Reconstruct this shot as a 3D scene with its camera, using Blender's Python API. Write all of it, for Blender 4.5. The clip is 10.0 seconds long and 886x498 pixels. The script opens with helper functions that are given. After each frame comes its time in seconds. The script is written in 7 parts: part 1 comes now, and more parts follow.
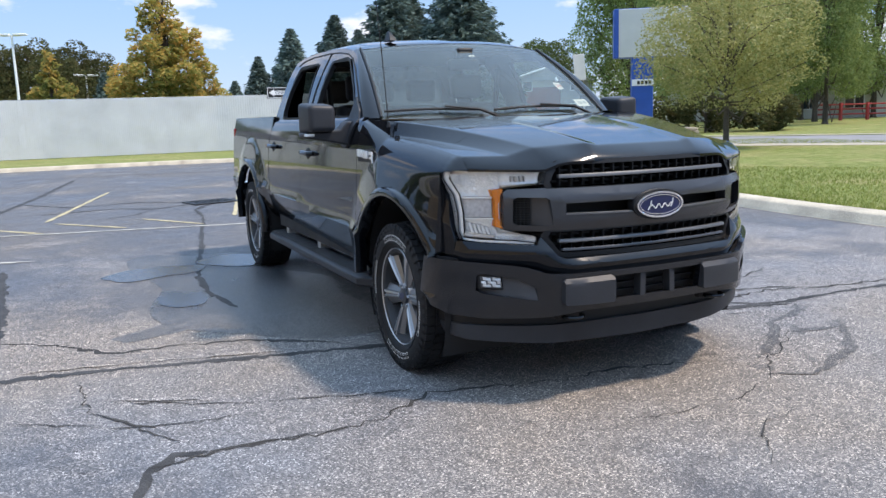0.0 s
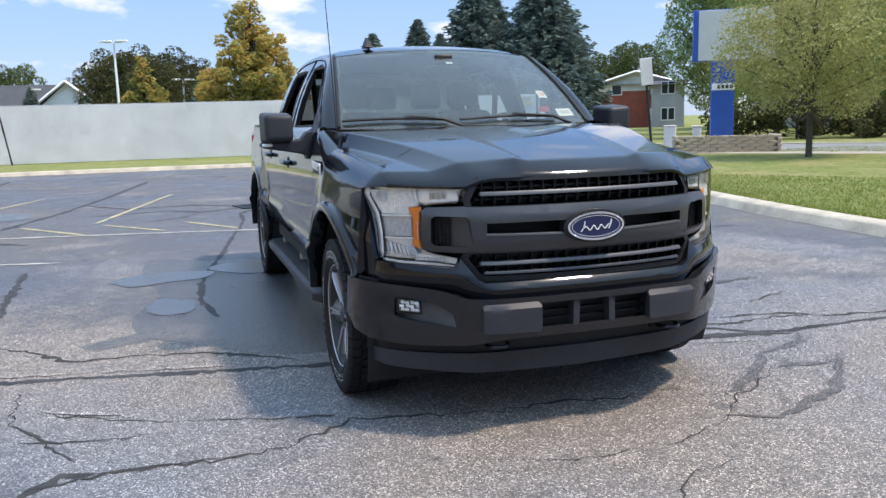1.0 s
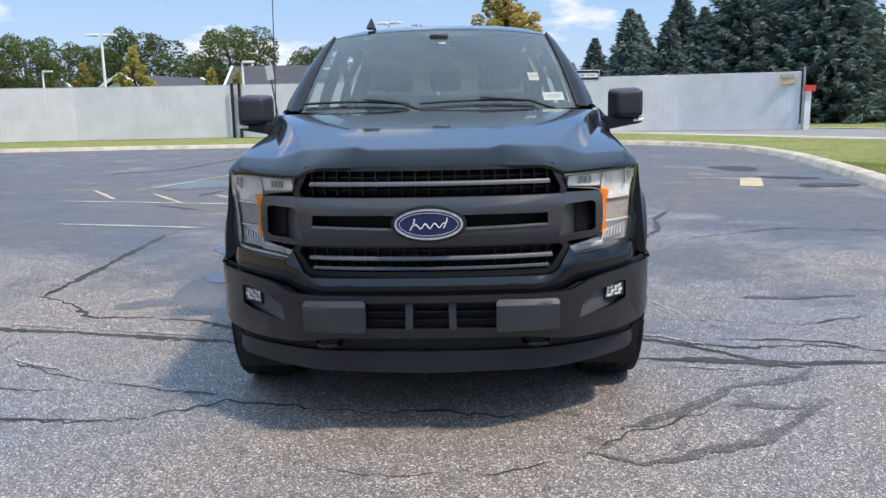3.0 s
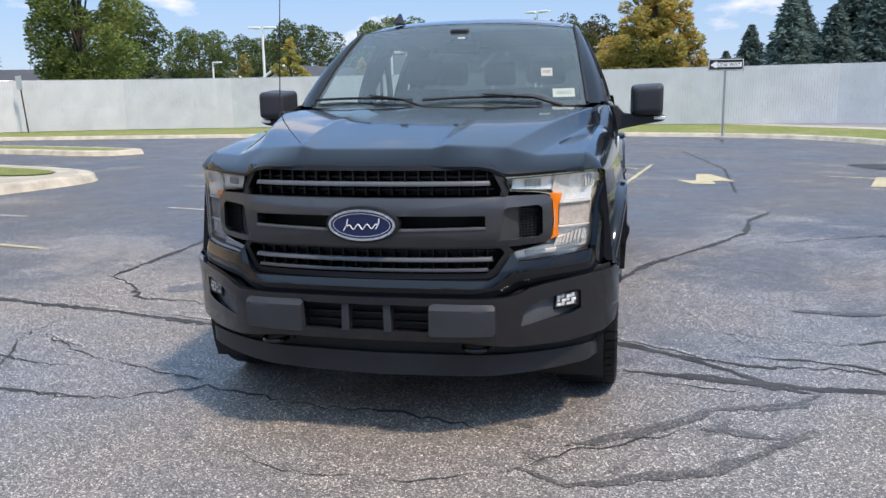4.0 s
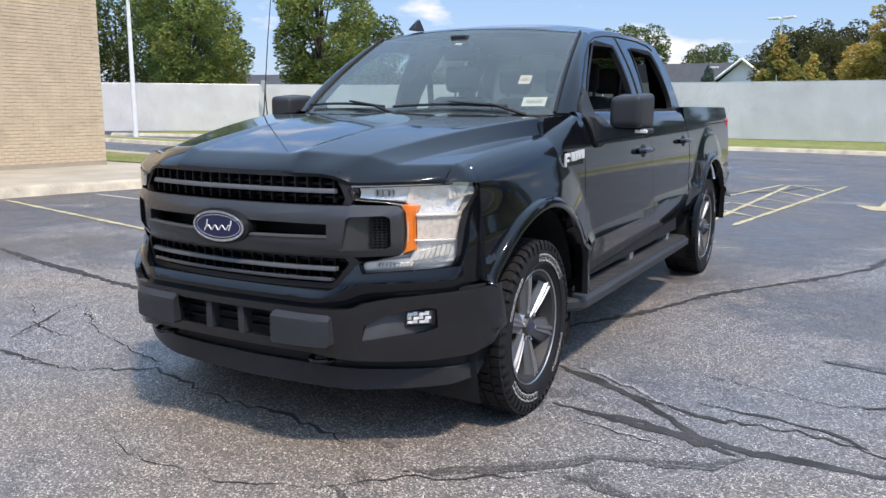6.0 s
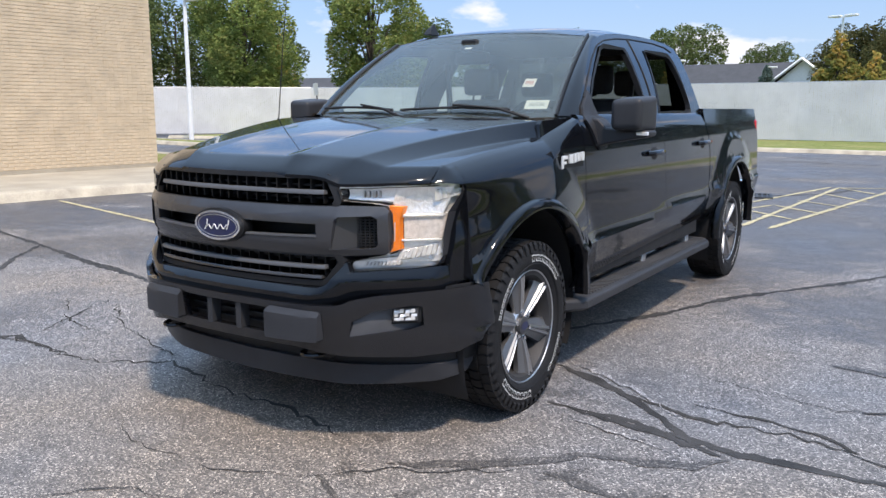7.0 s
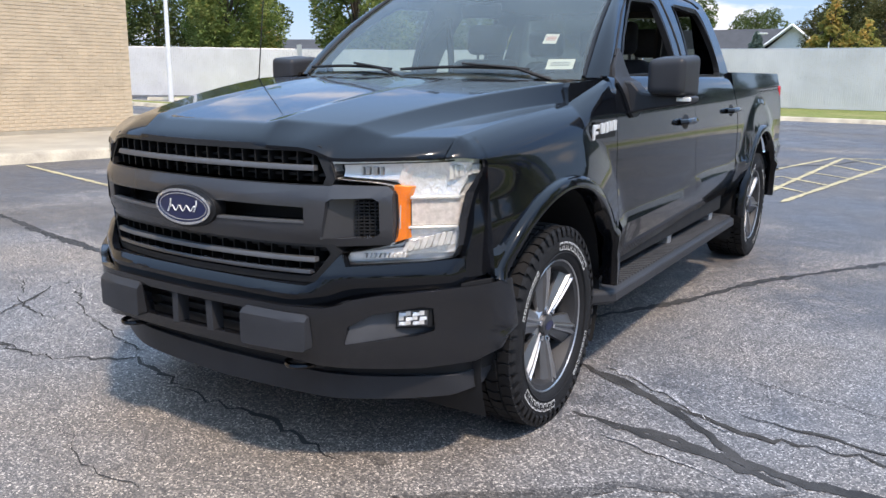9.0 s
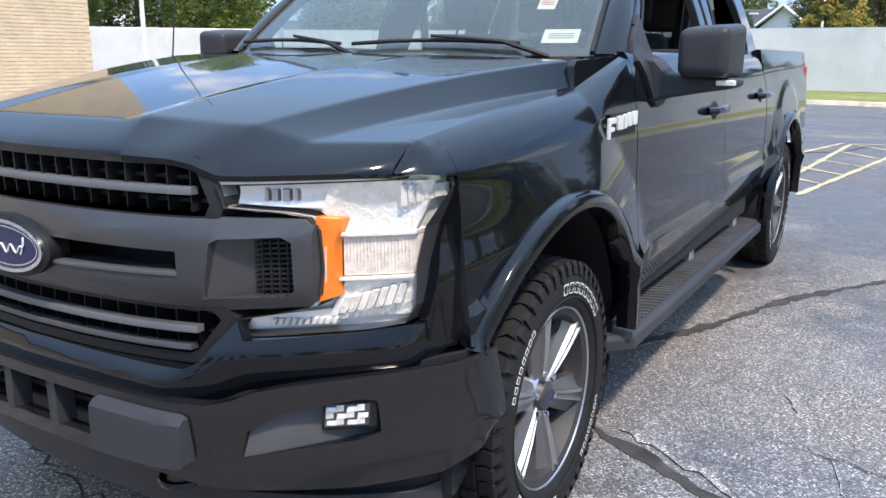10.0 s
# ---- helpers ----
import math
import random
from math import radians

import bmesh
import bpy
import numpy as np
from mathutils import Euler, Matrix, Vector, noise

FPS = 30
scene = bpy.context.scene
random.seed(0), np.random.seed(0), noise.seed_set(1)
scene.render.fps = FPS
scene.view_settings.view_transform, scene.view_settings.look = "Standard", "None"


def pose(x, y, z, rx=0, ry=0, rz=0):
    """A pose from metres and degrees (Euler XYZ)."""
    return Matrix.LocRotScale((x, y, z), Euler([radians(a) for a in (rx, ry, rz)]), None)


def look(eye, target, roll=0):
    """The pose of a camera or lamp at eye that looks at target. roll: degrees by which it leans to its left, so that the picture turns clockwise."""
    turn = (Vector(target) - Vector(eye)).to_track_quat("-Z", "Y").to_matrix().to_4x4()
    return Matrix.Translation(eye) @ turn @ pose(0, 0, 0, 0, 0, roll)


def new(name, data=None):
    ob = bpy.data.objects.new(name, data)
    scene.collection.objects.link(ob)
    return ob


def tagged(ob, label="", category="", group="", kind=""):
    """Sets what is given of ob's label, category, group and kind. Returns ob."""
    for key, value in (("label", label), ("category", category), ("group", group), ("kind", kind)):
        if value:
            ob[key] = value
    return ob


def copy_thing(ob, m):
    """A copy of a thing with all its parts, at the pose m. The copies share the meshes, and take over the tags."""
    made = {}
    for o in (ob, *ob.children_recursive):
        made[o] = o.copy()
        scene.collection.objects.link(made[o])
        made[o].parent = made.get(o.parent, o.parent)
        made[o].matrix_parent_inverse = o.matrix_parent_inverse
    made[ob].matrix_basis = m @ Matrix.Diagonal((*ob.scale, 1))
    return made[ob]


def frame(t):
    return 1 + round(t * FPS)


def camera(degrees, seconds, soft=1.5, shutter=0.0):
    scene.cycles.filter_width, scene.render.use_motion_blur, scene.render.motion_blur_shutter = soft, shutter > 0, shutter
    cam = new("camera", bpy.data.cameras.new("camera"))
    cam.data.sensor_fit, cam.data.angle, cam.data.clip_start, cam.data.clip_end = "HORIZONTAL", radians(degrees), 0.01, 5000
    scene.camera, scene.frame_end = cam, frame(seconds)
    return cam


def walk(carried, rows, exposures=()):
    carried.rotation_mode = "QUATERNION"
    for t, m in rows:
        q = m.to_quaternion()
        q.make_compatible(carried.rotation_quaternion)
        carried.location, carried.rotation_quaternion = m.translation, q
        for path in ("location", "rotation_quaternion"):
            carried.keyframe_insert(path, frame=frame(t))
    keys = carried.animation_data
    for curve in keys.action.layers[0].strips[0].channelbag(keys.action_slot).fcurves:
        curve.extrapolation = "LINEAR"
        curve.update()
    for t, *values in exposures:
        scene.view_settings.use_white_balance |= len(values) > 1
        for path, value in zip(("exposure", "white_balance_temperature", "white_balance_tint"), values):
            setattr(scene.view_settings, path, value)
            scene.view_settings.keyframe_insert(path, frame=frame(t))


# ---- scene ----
cam = camera(57.65, 10.0)
PATH = [
    (0, (-2.517, -3.992, 1.359), (-1.699, -2.196, 1.032), -1.87),
    (0.5, (-2.149, -4.054, 1.362), (-1.420, -2.219, 1.044), -1.75),
    (1, (-1.703, -4.051, 1.375), (-1.092, -2.172, 1.063), -1.64),
    (1.5, (-1.222, -4.166, 1.376), (-0.756, -2.246, 1.066), -1.34),
    (2, (-0.782, -4.103, 1.367), (-0.476, -2.152, 1.051), -1.19),
    (2.5, (-0.325, -4.108, 1.362), (-0.193, -2.140, 1.026), -1.10),
    (4, (0.982, -3.937, 1.394), (0.557, -2.018, 1.026), -0.91),
    (4.5, (1.348, -3.758, 1.400), (0.757, -1.883, 1.034), -0.48),
    (5, (1.770, -3.635, 1.392), (1.035, -1.810, 1.030), 0.07),
    (5.5, (2.065, -3.446, 1.382), (1.208, -1.674, 1.027), 0.40),
    (6.8, (2.607, -3.246, 1.385), (1.544, -1.587, 1.045), 0.01),
    (7, (2.612, -3.252, 1.390), (1.538, -1.600, 1.048), 0.05),
    (7.5, (2.623, -3.256, 1.382), (1.536, -1.613, 1.035), 0.09),
    (8, (2.600, -3.223, 1.379), (1.528, -1.575, 1.013), 0.29),
    (8.5, (2.430, -3.085, 1.375), (1.380, -1.429, 0.981), 0.57),
    (9, (2.205, -2.818, 1.368), (1.174, -1.159, 0.942), 0.65),
    (9.5, (2.043, -2.423, 1.363), (1.024, -0.761, 0.913), 0.52),
    (10, (1.796, -1.999, 1.347), (0.794, -0.332, 0.879), 0.57),
]
walk(cam, [(t, look(eye, target, roll)) for t, eye, target, roll in PATH], [(0, 1.27, 6980, 16), (2.5, 1.17, 6980, 16), (5, 1.10, 6980, 16), (7.5, 1.18, 7050, 17), (8.5, 1.15, 7050, 17), (10, 1.55, 6980, 16)])

# ---- daylight ----
SUN_DIR = Vector((0.85, -0.53, 0.0)).normalized()
SUN_ELEV = radians(60)
world = bpy.data.worlds.new("sky")
scene.world = world
world.use_nodes = True
wn, wl = world.node_tree.nodes, world.node_tree.links
bg = wn["Background"]
sky = wn.new("ShaderNodeTexSky")
sky.sky_type = "NISHITA"
sky.sun_disc = False
sky.sun_elevation = SUN_ELEV
sky.sun_rotation = math.atan2(SUN_DIR.x, SUN_DIR.y)
sky.air_density, sky.dust_density, sky.ozone_density = 1.0, 0.25, 1.0
wcoord = wn.new("ShaderNodeTexCoord")
wmap = wn.new("ShaderNodeMapping")
wmap.inputs["Scale"].default_value = (1.0, 1.0, 2.6)
wl.new(wcoord.outputs["Generated"], wmap.inputs["Vector"])
cloud = wn.new("ShaderNodeTexNoise")
cloud.inputs["Scale"].default_value = 6.2
cloud.inputs["Detail"].default_value = 9
cloud.inputs["Roughness"].default_value = 0.55
wl.new(wmap.outputs[0], cloud.inputs["Vector"])
cramp = wn.new("ShaderNodeValToRGB")
cramp.color_ramp.elements[0].position, cramp.color_ramp.elements[1].position = 0.53, 0.63
cramp.color_ramp.elements[1].color = (0.85, 0.85, 0.85, 1)
wl.new(cloud.outputs["Fac"], cramp.inputs["Fac"])
cmix = wn.new("ShaderNodeMix")
cmix.data_type = "RGBA"
cmix.inputs["B"].default_value = (7.7, 8.0, 8.5, 1)
haze = wn.new("ShaderNodeMix")
haze.data_type = "RGBA"
haze.inputs["Factor"].default_value = 0.66
haze.inputs["B"].default_value = (2.7, 4.7, 7.9, 1)
wl.new(sky.outputs["Color"], haze.inputs["A"])
# pale near the horizon, deep blue above it, bright haze overhead
wsep = wn.new("ShaderNodeSeparateXYZ")
wl.new(wcoord.outputs["Generated"], wsep.inputs[0])
wup = wn.new("ShaderNodeValToRGB")
wup.color_ramp.elements[0].position, wup.color_ramp.elements[0].color = 0.08, (0.30, 0.30, 0.30, 1)
wup.color_ramp.elements[1].position, wup.color_ramp.elements[1].color = 0.75, (0.93, 0.86, 0.76, 1)
wmid = wup.color_ramp.elements.new(0.30)
wmid.color = (0.24, 0.287, 0.335, 1)
wl.new(wsep.outputs["Z"], wup.inputs["Fac"])
wtint = wn.new("ShaderNodeMix")
wtint.data_type, wtint.blend_type = "RGBA", "MULTIPLY"
wtint.inputs["Factor"].default_value = 1.0
wl.new(haze.outputs["Result"], wtint.inputs["A"])
wl.new(wup.outputs["Color"], wtint.inputs["B"])
wmul = wn.new("ShaderNodeVectorMath")
wmul.operation = "SCALE"
wmul.inputs["Scale"].default_value = 3.15
wl.new(wtint.outputs["Result"], wmul.inputs[0])
wl.new(wmul.outputs["Vector"], cmix.inputs["A"])
wlow = wn.new("ShaderNodeMapRange")
wlow.interpolation_type = "SMOOTHSTEP"
wlow.inputs["From Min"].default_value, wlow.inputs["From Max"].default_value = 0.22, 0.55
wlow.inputs["To Min"].default_value, wlow.inputs["To Max"].default_value = 1.0, 0.0
wl.new(wsep.outputs["Z"], wlow.inputs["Value"])
wfac = wn.new("ShaderNodeMath")
wfac.operation = "MULTIPLY"
wl.new(cramp.outputs["Color"], wfac.inputs[0])
wl.new(wlow.outputs["Result"], wfac.inputs[1])
wl.new(wfac.outputs[0], cmix.inputs["Factor"])
wl.new(cmix.outputs["Result"], bg.inputs["Color"])
bg.inputs["Strength"].default_value = 0.065

sun = new("sun", bpy.data.lights.new("sun", "SUN"))
sun.data.energy, sun.data.angle, sun.data.color = 2.0, radians(5), (1.0, 0.905, 0.78)
sun_way = Vector((SUN_DIR.x * math.cos(SUN_ELEV), SUN_DIR.y * math.cos(SUN_ELEV), math.sin(SUN_ELEV)))
sun.matrix_world = look(sun_way * 60, (0, 0, 0))

# ---- materials ----


def nodes_of(name):
    m = bpy.data.materials.new(name)
    m.use_nodes = True
    t = m.node_tree
    return m, t.nodes, t.links, t.nodes["Principled BSDF"]


def coords(n, l, scale=1.0, kind="Object"):
    c = n.new("ShaderNodeTexCoord")
    mp = n.new("ShaderNodeMapping")
    mp.inputs["Scale"].default_value = (scale,) * 3 if not isinstance(scale, tuple) else scale
    l.new(c.outputs[kind], mp.inputs["Vector"])
    return mp.outputs[0]


def tex_noise(n, l, vec, scale, detail=4, rough=0.55):
    t = n.new("ShaderNodeTexNoise")
    t.inputs["Scale"].default_value, t.inputs["Detail"].default_value, t.inputs["Roughness"].default_value = scale, detail, rough
    l.new(vec, t.inputs["Vector"])
    return t.outputs["Fac"]


def ramp(n, l, fac, stops):
    r = n.new("ShaderNodeValToRGB")
    e = r.color_ramp.elements
    while len(e) < len(stops):
        e.new(0.5)
    for el, (p, c) in zip(e, stops):
        el.position = p
        el.color = (*c, 1) if isinstance(c, tuple) else (c, c, c, 1)
    l.new(fac, r.inputs["Fac"])
    return r.outputs["Color"]


def mixc(n, l, fac, a, b, how="MIX"):
    m = n.new("ShaderNodeMix")
    m.data_type, m.blend_type = "RGBA", how
    for sock, v in (("Factor", fac), ("A", a), ("B", b)):
        if isinstance(v, bpy.types.NodeSocket):
            l.new(v, m.inputs[sock])
        elif sock == "Factor":
            m.inputs[sock].default_value = v
        else:
            m.inputs[sock].default_value = (*v, 1) if isinstance(v, tuple) else (v, v, v, 1)
    return m.outputs["Result"]


def bump(n, l, height, p, strength=0.3, dist=0.01):
    b = n.new("ShaderNodeBump")
    b.inputs["Strength"].default_value, b.inputs["Distance"].default_value = strength, dist
    l.new(height, b.inputs["Height"])
    l.new(b.outputs[0], p.inputs["Normal"])
    return b


def basic(name, c, rough=0.5, metal=0.0, vary=0.15, scale=8.0, fine=120.0, bumps=0.15, dist=0.002, coat=0.0, spec=0.5):
    """A surface with two scales of variation in tone and gloss."""
    m, n, l, p = nodes_of(name)
    v = coords(n, l)
    big, small = tex_noise(n, l, v, scale), tex_noise(n, l, v, fine, 2)
    lo, hi = tuple(x * (1 - vary) for x in c), tuple(min(1, x * (1 + vary)) for x in c)
    a = ramp(n, l, big, [(0.3, lo), (0.7, hi)])
    b = ramp(n, l, small, [(0.3, 1 - vary * 0.6), (0.7, 1.0)])
    l.new(mixc(n, l, 1.0, a, b, "MULTIPLY"), p.inputs["Base Color"])
    l.new(ramp(n, l, big, [(0.2, max(0.02, rough * 0.88)), (0.8, min(1, rough * 1.12))]), p.inputs["Roughness"])
    p.inputs["Metallic"].default_value = metal
    p.inputs["Specular IOR Level"].default_value = spec
    if coat:
        p.inputs["Coat Weight"].default_value, p.inputs["Coat Roughness"].default_value = coat, 0.03
    if bumps:
        bump(n, l, small, p, bumps, dist)
    return m


def paint_black():
    m, n, l, p = nodes_of("black_paint")
    v = coords(n, l)
    f = tex_noise(n, l, v, 900, 1)
    l.new(ramp(n, l, f, [(0.45, (0.0025, 0.003, 0.004)), (0.75, (0.006, 0.007, 0.011))]), p.inputs["Base Color"])
    dust = tex_noise(n, l, v, 2.2, 5)
    l.new(ramp(n, l, dust, [(0.35, 0.16), (0.75, 0.26)]), p.inputs["Roughness"])
    p.inputs["Coat Weight"].default_value = 1.0
    p.inputs["Coat Roughness"].default_value = 0.04
    p.inputs["Coat IOR"].default_value = 1.39
    p.inputs["Specular IOR Level"].default_value = 0.04
    return m


def glass(name, tint, rough=0.0, ior=1.5):
    m, n, l, p = nodes_of(name)
    n.remove(p)
    tr, gl, mx, fr = n.new("ShaderNodeBsdfTransparent"), n.new("ShaderNodeBsdfGlossy"), n.new("ShaderNodeMixShader"), n.new("ShaderNodeFresnel")
    tr.inputs["Color"].default_value = (*tint, 1)
    gl.inputs["Roughness"].default_value = rough
    fr.inputs["IOR"].default_value = ior
    l.new(fr.outputs[0], mx.inputs[0])
    l.new(tr.outputs[0], mx.inputs[1])
    l.new(gl.outputs[0], mx.inputs[2])
    l.new(mx.outputs[0], n["Material Output"].inputs["Surface"])
    return m


def foliage(name, cols, trans=0.35):
    m, n, l, p = nodes_of(name)
    g = n.new("ShaderNodeNewGeometry")
    o = n.new("ShaderNodeObjectInfo")
    v = coords(n, l)
    big = tex_noise(n, l, v, 0.45, 3)
    a = n.new("ShaderNodeMath")
    a.operation = "MULTIPLY_ADD"
    a.inputs[1].default_value = 0.55
    l.new(g.outputs["Random Per Island"], a.inputs[0])
    sub = n.new("ShaderNodeMath")
    sub.operation = "MULTIPLY_ADD"
    sub.inputs[1].default_value, sub.inputs[2].default_value = 1.0, -0.27
    l.new(big, sub.inputs[0])
    l.new(sub.outputs[0], a.inputs[2])
    col = ramp(n, l, a.outputs[0], [(i / max(1, len(cols) - 1), c) for i, c in enumerate(cols)])
    br = ramp(n, l, o.outputs["Random"], [(0, 0.8), (1, 1.15)])
    col = mixc(n, l, 1.0, col, br, "MULTIPLY")
    d, t, mx = n.new("ShaderNodeBsdfDiffuse"), n.new("ShaderNodeBsdfTranslucent"), n.new("ShaderNodeMixShader")
    n.remove(p)
    mx.inputs[0].default_value = trans
    l.new(col, d.inputs["Color"])
    l.new(col, t.inputs["Color"])
    l.new(d.outputs[0], mx.inputs[1])
    l.new(t.outputs[0], mx.inputs[2])
    l.new(mx.outputs[0], n["Material Output"].inputs["Surface"])
    return m


def asphalt(name="asphalt", tone=1.0, gloss=1.0):
    m, n, l, p = nodes_of(name)
    v = coords(n, l)
    vor = n.new("ShaderNodeTexVoronoi")
    vor.inputs["Scale"].default_value = 165
    l.new(v, vor.inputs["Vector"])
    stone = n.new("ShaderNodeSeparateColor")
    l.new(vor.outputs["Color"], stone.inputs[0])
    grain = tex_noise(n, l, v, 330, 3, 0.7)
    mid = tex_noise(n, l, v, 9, 5, 0.6)
    big = tex_noise(n, l, v, 0.55, 6, 0.68)
    huge = tex_noise(n, l, v, 0.33, 4)
    agg = ramp(n, l, stone.outputs[0], [(0.0, (0.060, 0.060, 0.062)), (0.45, (0.135, 0.133, 0.133)), (0.78, (0.235, 0.228, 0.22)), (0.92, (0.42, 0.40, 0.375)), (1.0, (0.68, 0.65, 0.61))])
    seal = ramp(n, l, stone.outputs[0], [(0.0, (0.048, 0.050, 0.055)), (0.7, (0.094, 0.096, 0.102)), (1.0, (0.25, 0.245, 0.245))])
    far = n.new("ShaderNodeVectorMath")
    far.operation = "DISTANCE"
    far.inputs[1].default_value = (0.6, -3.0, 0.0)
    l.new(v, far.inputs[0])
    old = n.new("ShaderNodeMath")
    old.operation = "MULTIPLY_ADD"
    old.inputs[1].default_value, old.inputs[2].default_value = -0.036, 0.25
    l.new(far.outputs["Value"], old.inputs[0])
    lim = n.new("ShaderNodeClamp")
    lim.inputs["Min"].default_value, lim.inputs["Max"].default_value = -0.10, 0.12
    l.new(old.outputs[0], lim.inputs["Value"])
    bigw = n.new("ShaderNodeMath")
    l.new(big, bigw.inputs[0])
    l.new(lim.outputs[0], bigw.inputs[1])
    worn = ramp(n, l, bigw.outputs[0], [(0.45, 0.0), (0.56, 1.0)])
    c = mixc(n, l, worn, seal, agg)
    warm = ramp(n, l, huge, [(0.38, (0.90, 0.94, 1.0)), (0.62, (1.16, 1.04, 0.90))])
    c = mixc(n, l, 1.0, c, warm, "MULTIPLY")
    c = mixc(n, l, 1.0, c, ramp(n, l, mid, [(0.3, 0.78), (0.7, 1.12)]), "MULTIPLY")
    c = mixc(n, l, 1.0, c, ramp(n, l, grain, [(0.3, 0.7), (0.7, 1.15)]), "MULTIPLY")
    c = mixc(n, l, 1.0, c, (tone, tone, tone * 1.02), "MULTIPLY") if tone != 1.0 else c
    l.new(c, p.inputs["Base Color"])
    l.new(ramp(n, l, big, [(0.3, 0.42 * gloss), (0.62, 0.78 * gloss)]), p.inputs["Roughness"])
    h = mixc(n, l, 0.35, vor.outputs["Distance"], grain)
    bump(n, l, h, p, 0.8, 0.004)
    return m


M_PAINT = paint_black()
M_BUMPER = basic("glossy_black_bumper", (0.009, 0.0096, 0.012), 0.1, 0.0, 0.12, 3, 500, 0.02, 0.0002, spec=0.55)
M_SATIN = basic("grey_satin_trim", (0.036, 0.0365, 0.040), 0.24, 0.0, 0.1, 5, 400, 0.05, 0.0005, spec=0.48)
M_TRIM = basic("black_textured_plastic", (0.011, 0.0113, 0.0125), 0.5, 0, 0.2, 7, 700, 0.25, 0.0008, spec=0.28)
M_DAM = basic("dark_grey_plastic", (0.034, 0.0355, 0.040), 0.44, 0, 0.2, 4, 500, 0.2, 0.0008, spec=0.2)
M_BRIGHT = basic("bright_grey_trim", (0.095, 0.097, 0.102), 0.42, 0.25, 0.08, 6, 300, 0.05, 0.0004)
M_RECESS = basic("grey_recess_plastic", (0.075, 0.078, 0.085), 0.55, 0, 0.2, 6, 500, 0.2, 0.0008, spec=0.25)
M_BLACK = basic("black_void_plastic", (0.006, 0.006, 0.007), 0.7, 0, 0.2)
M_CHROME = basic("chrome", (0.75, 0.76, 0.78), 0.07, 1.0, 0.05, 9, 90, 0)
M_ALLOYDK = basic("dark_alloy", (0.10, 0.103, 0.11), 0.42, 0.7, 0.1, 6, 300, 0.05, 0.0005)
M_POCKET = basic("grey_painted_alloy", (0.22, 0.223, 0.23), 0.34, 0.8, 0.1, 6, 300, 0.05, 0.0005)
# much darker and rougher than the spokes, for the barrel and disc behind them
M_BARREL = basic("near_black_alloy", (0.035, 0.035, 0.037), 0.6, 0.3, 0.2, 8, 200, 0.1, 0.001)
M_RUBBER = basic("tyre_rubber", (0.011, 0.011, 0.012), 0.68, 0, 0.3, 14, 240, 0.35, 0.0015, spec=0.3)
M_WHITE = basic("white_lettering", (0.72, 0.72, 0.70), 0.6, 0, 0.1, 40, 300, 0.1, 0.0005)
def veiled(m, amount, c):
    """A thin diffuse veil on a pane: a pale sky reflection put into its colour."""
    n, l = m.node_tree.nodes, m.node_tree.links
    out = n["Material Output"].inputs["Surface"]
    clean = out.links[0].from_socket
    d, mx = n.new("ShaderNodeBsdfDiffuse"), n.new("ShaderNodeMixShader")
    d.inputs["Color"].default_value = (*c, 1)
    f = tex_noise(n, l, coords(n, l), 5.0, 5)
    l.new(ramp(n, l, f, [(0.3, amount * 0.7), (0.7, amount * 1.3)]), mx.inputs[0])
    l.new(clean, mx.inputs[1])
    l.new(d.outputs[0], mx.inputs[2])
    l.new(mx.outputs[0], out)
    return m


M_GLASS = glass("windscreen_glass", (0.46, 0.54, 0.51), 0.0, 1.72)
# grey-teal veil paints in the bright hazy sky the screen reflects
veiled(M_GLASS, 0.075, (0.42, 0.52, 0.50))
M_LENS = glass("clear_lens", (0.96, 0.97, 0.97), 0.0, 1.4)
M_TINT = glass("rear_glass", (0.16, 0.18, 0.18))
M_LAMP = basic("bright_reflector", (0.92, 0.93, 0.94), 0.22, 0.40, 0.08, 30, 120, 0.15, 0.003)
M_REFL = basic("reflector", (0.88, 0.89, 0.90), 0.18, 0.45, 0.10, 30, 160, 0.3, 0.003)
M_SPOKE = basic("silver_alloy", (0.47, 0.475, 0.485), 0.30, 0.95, 0.08, 6, 500, 0.05, 0.0004)
M_FACET = basic("faceted_reflector", (0.92, 0.93, 0.94), 0.14, 0.45, 0.12, 45, 70, 0.9, 0.006)
M_PLEAT = basic("pleated_clear_reflector", (0.84, 0.80, 0.78), 0.22, 0.2, 0.18, 60, 190, 0.4, 0.003)
M_AMBER = basic("amber_lens", (0.95, 0.24, 0.01), 0.22, 0, 0.12, 30, 220, 0.4, 0.002, coat=0.6)
M_RED = basic("red_lens", (0.45, 0.012, 0.012), 0.15, 0, 0.15, 30, 200, 0.2, 0.002, coat=0.6)
M_BLUE = basic("blue_enamel", (0.003, 0.009, 0.055), 0.3, 0.0, 0.1, 30, 200, 0, coat=0.3)
M_CLOTH = basic("dark_cloth", (0.028, 0.028, 0.031), 0.9, 0, 0.3, 20, 600, 0.4, 0.001)
M_DASH = basic("dash_plastic", (0.03, 0.03, 0.032), 0.62, 0, 0.15, 6, 500, 0.2, 0.0008)
M_PAPER = basic("paper_sticker", (0.80, 0.81, 0.80), 0.6, 0, 0.04, 30, 200, 0)
M_INK = basic("grey_ink", (0.28, 0.29, 0.31), 0.6, 0, 0.1, 30, 200, 0)
M_PINK = basic("red_sticker", (0.55, 0.05, 0.04), 0.5, 0, 0.1, 30, 200, 0)
M_ASPHALT = asphalt("asphalt", 0.93)
M_TAR = basic("tar_sealant", (0.050, 0.049, 0.049), 0.70, 0, 0.5, 5, 150, 0.8, 0.006, spec=0.25)
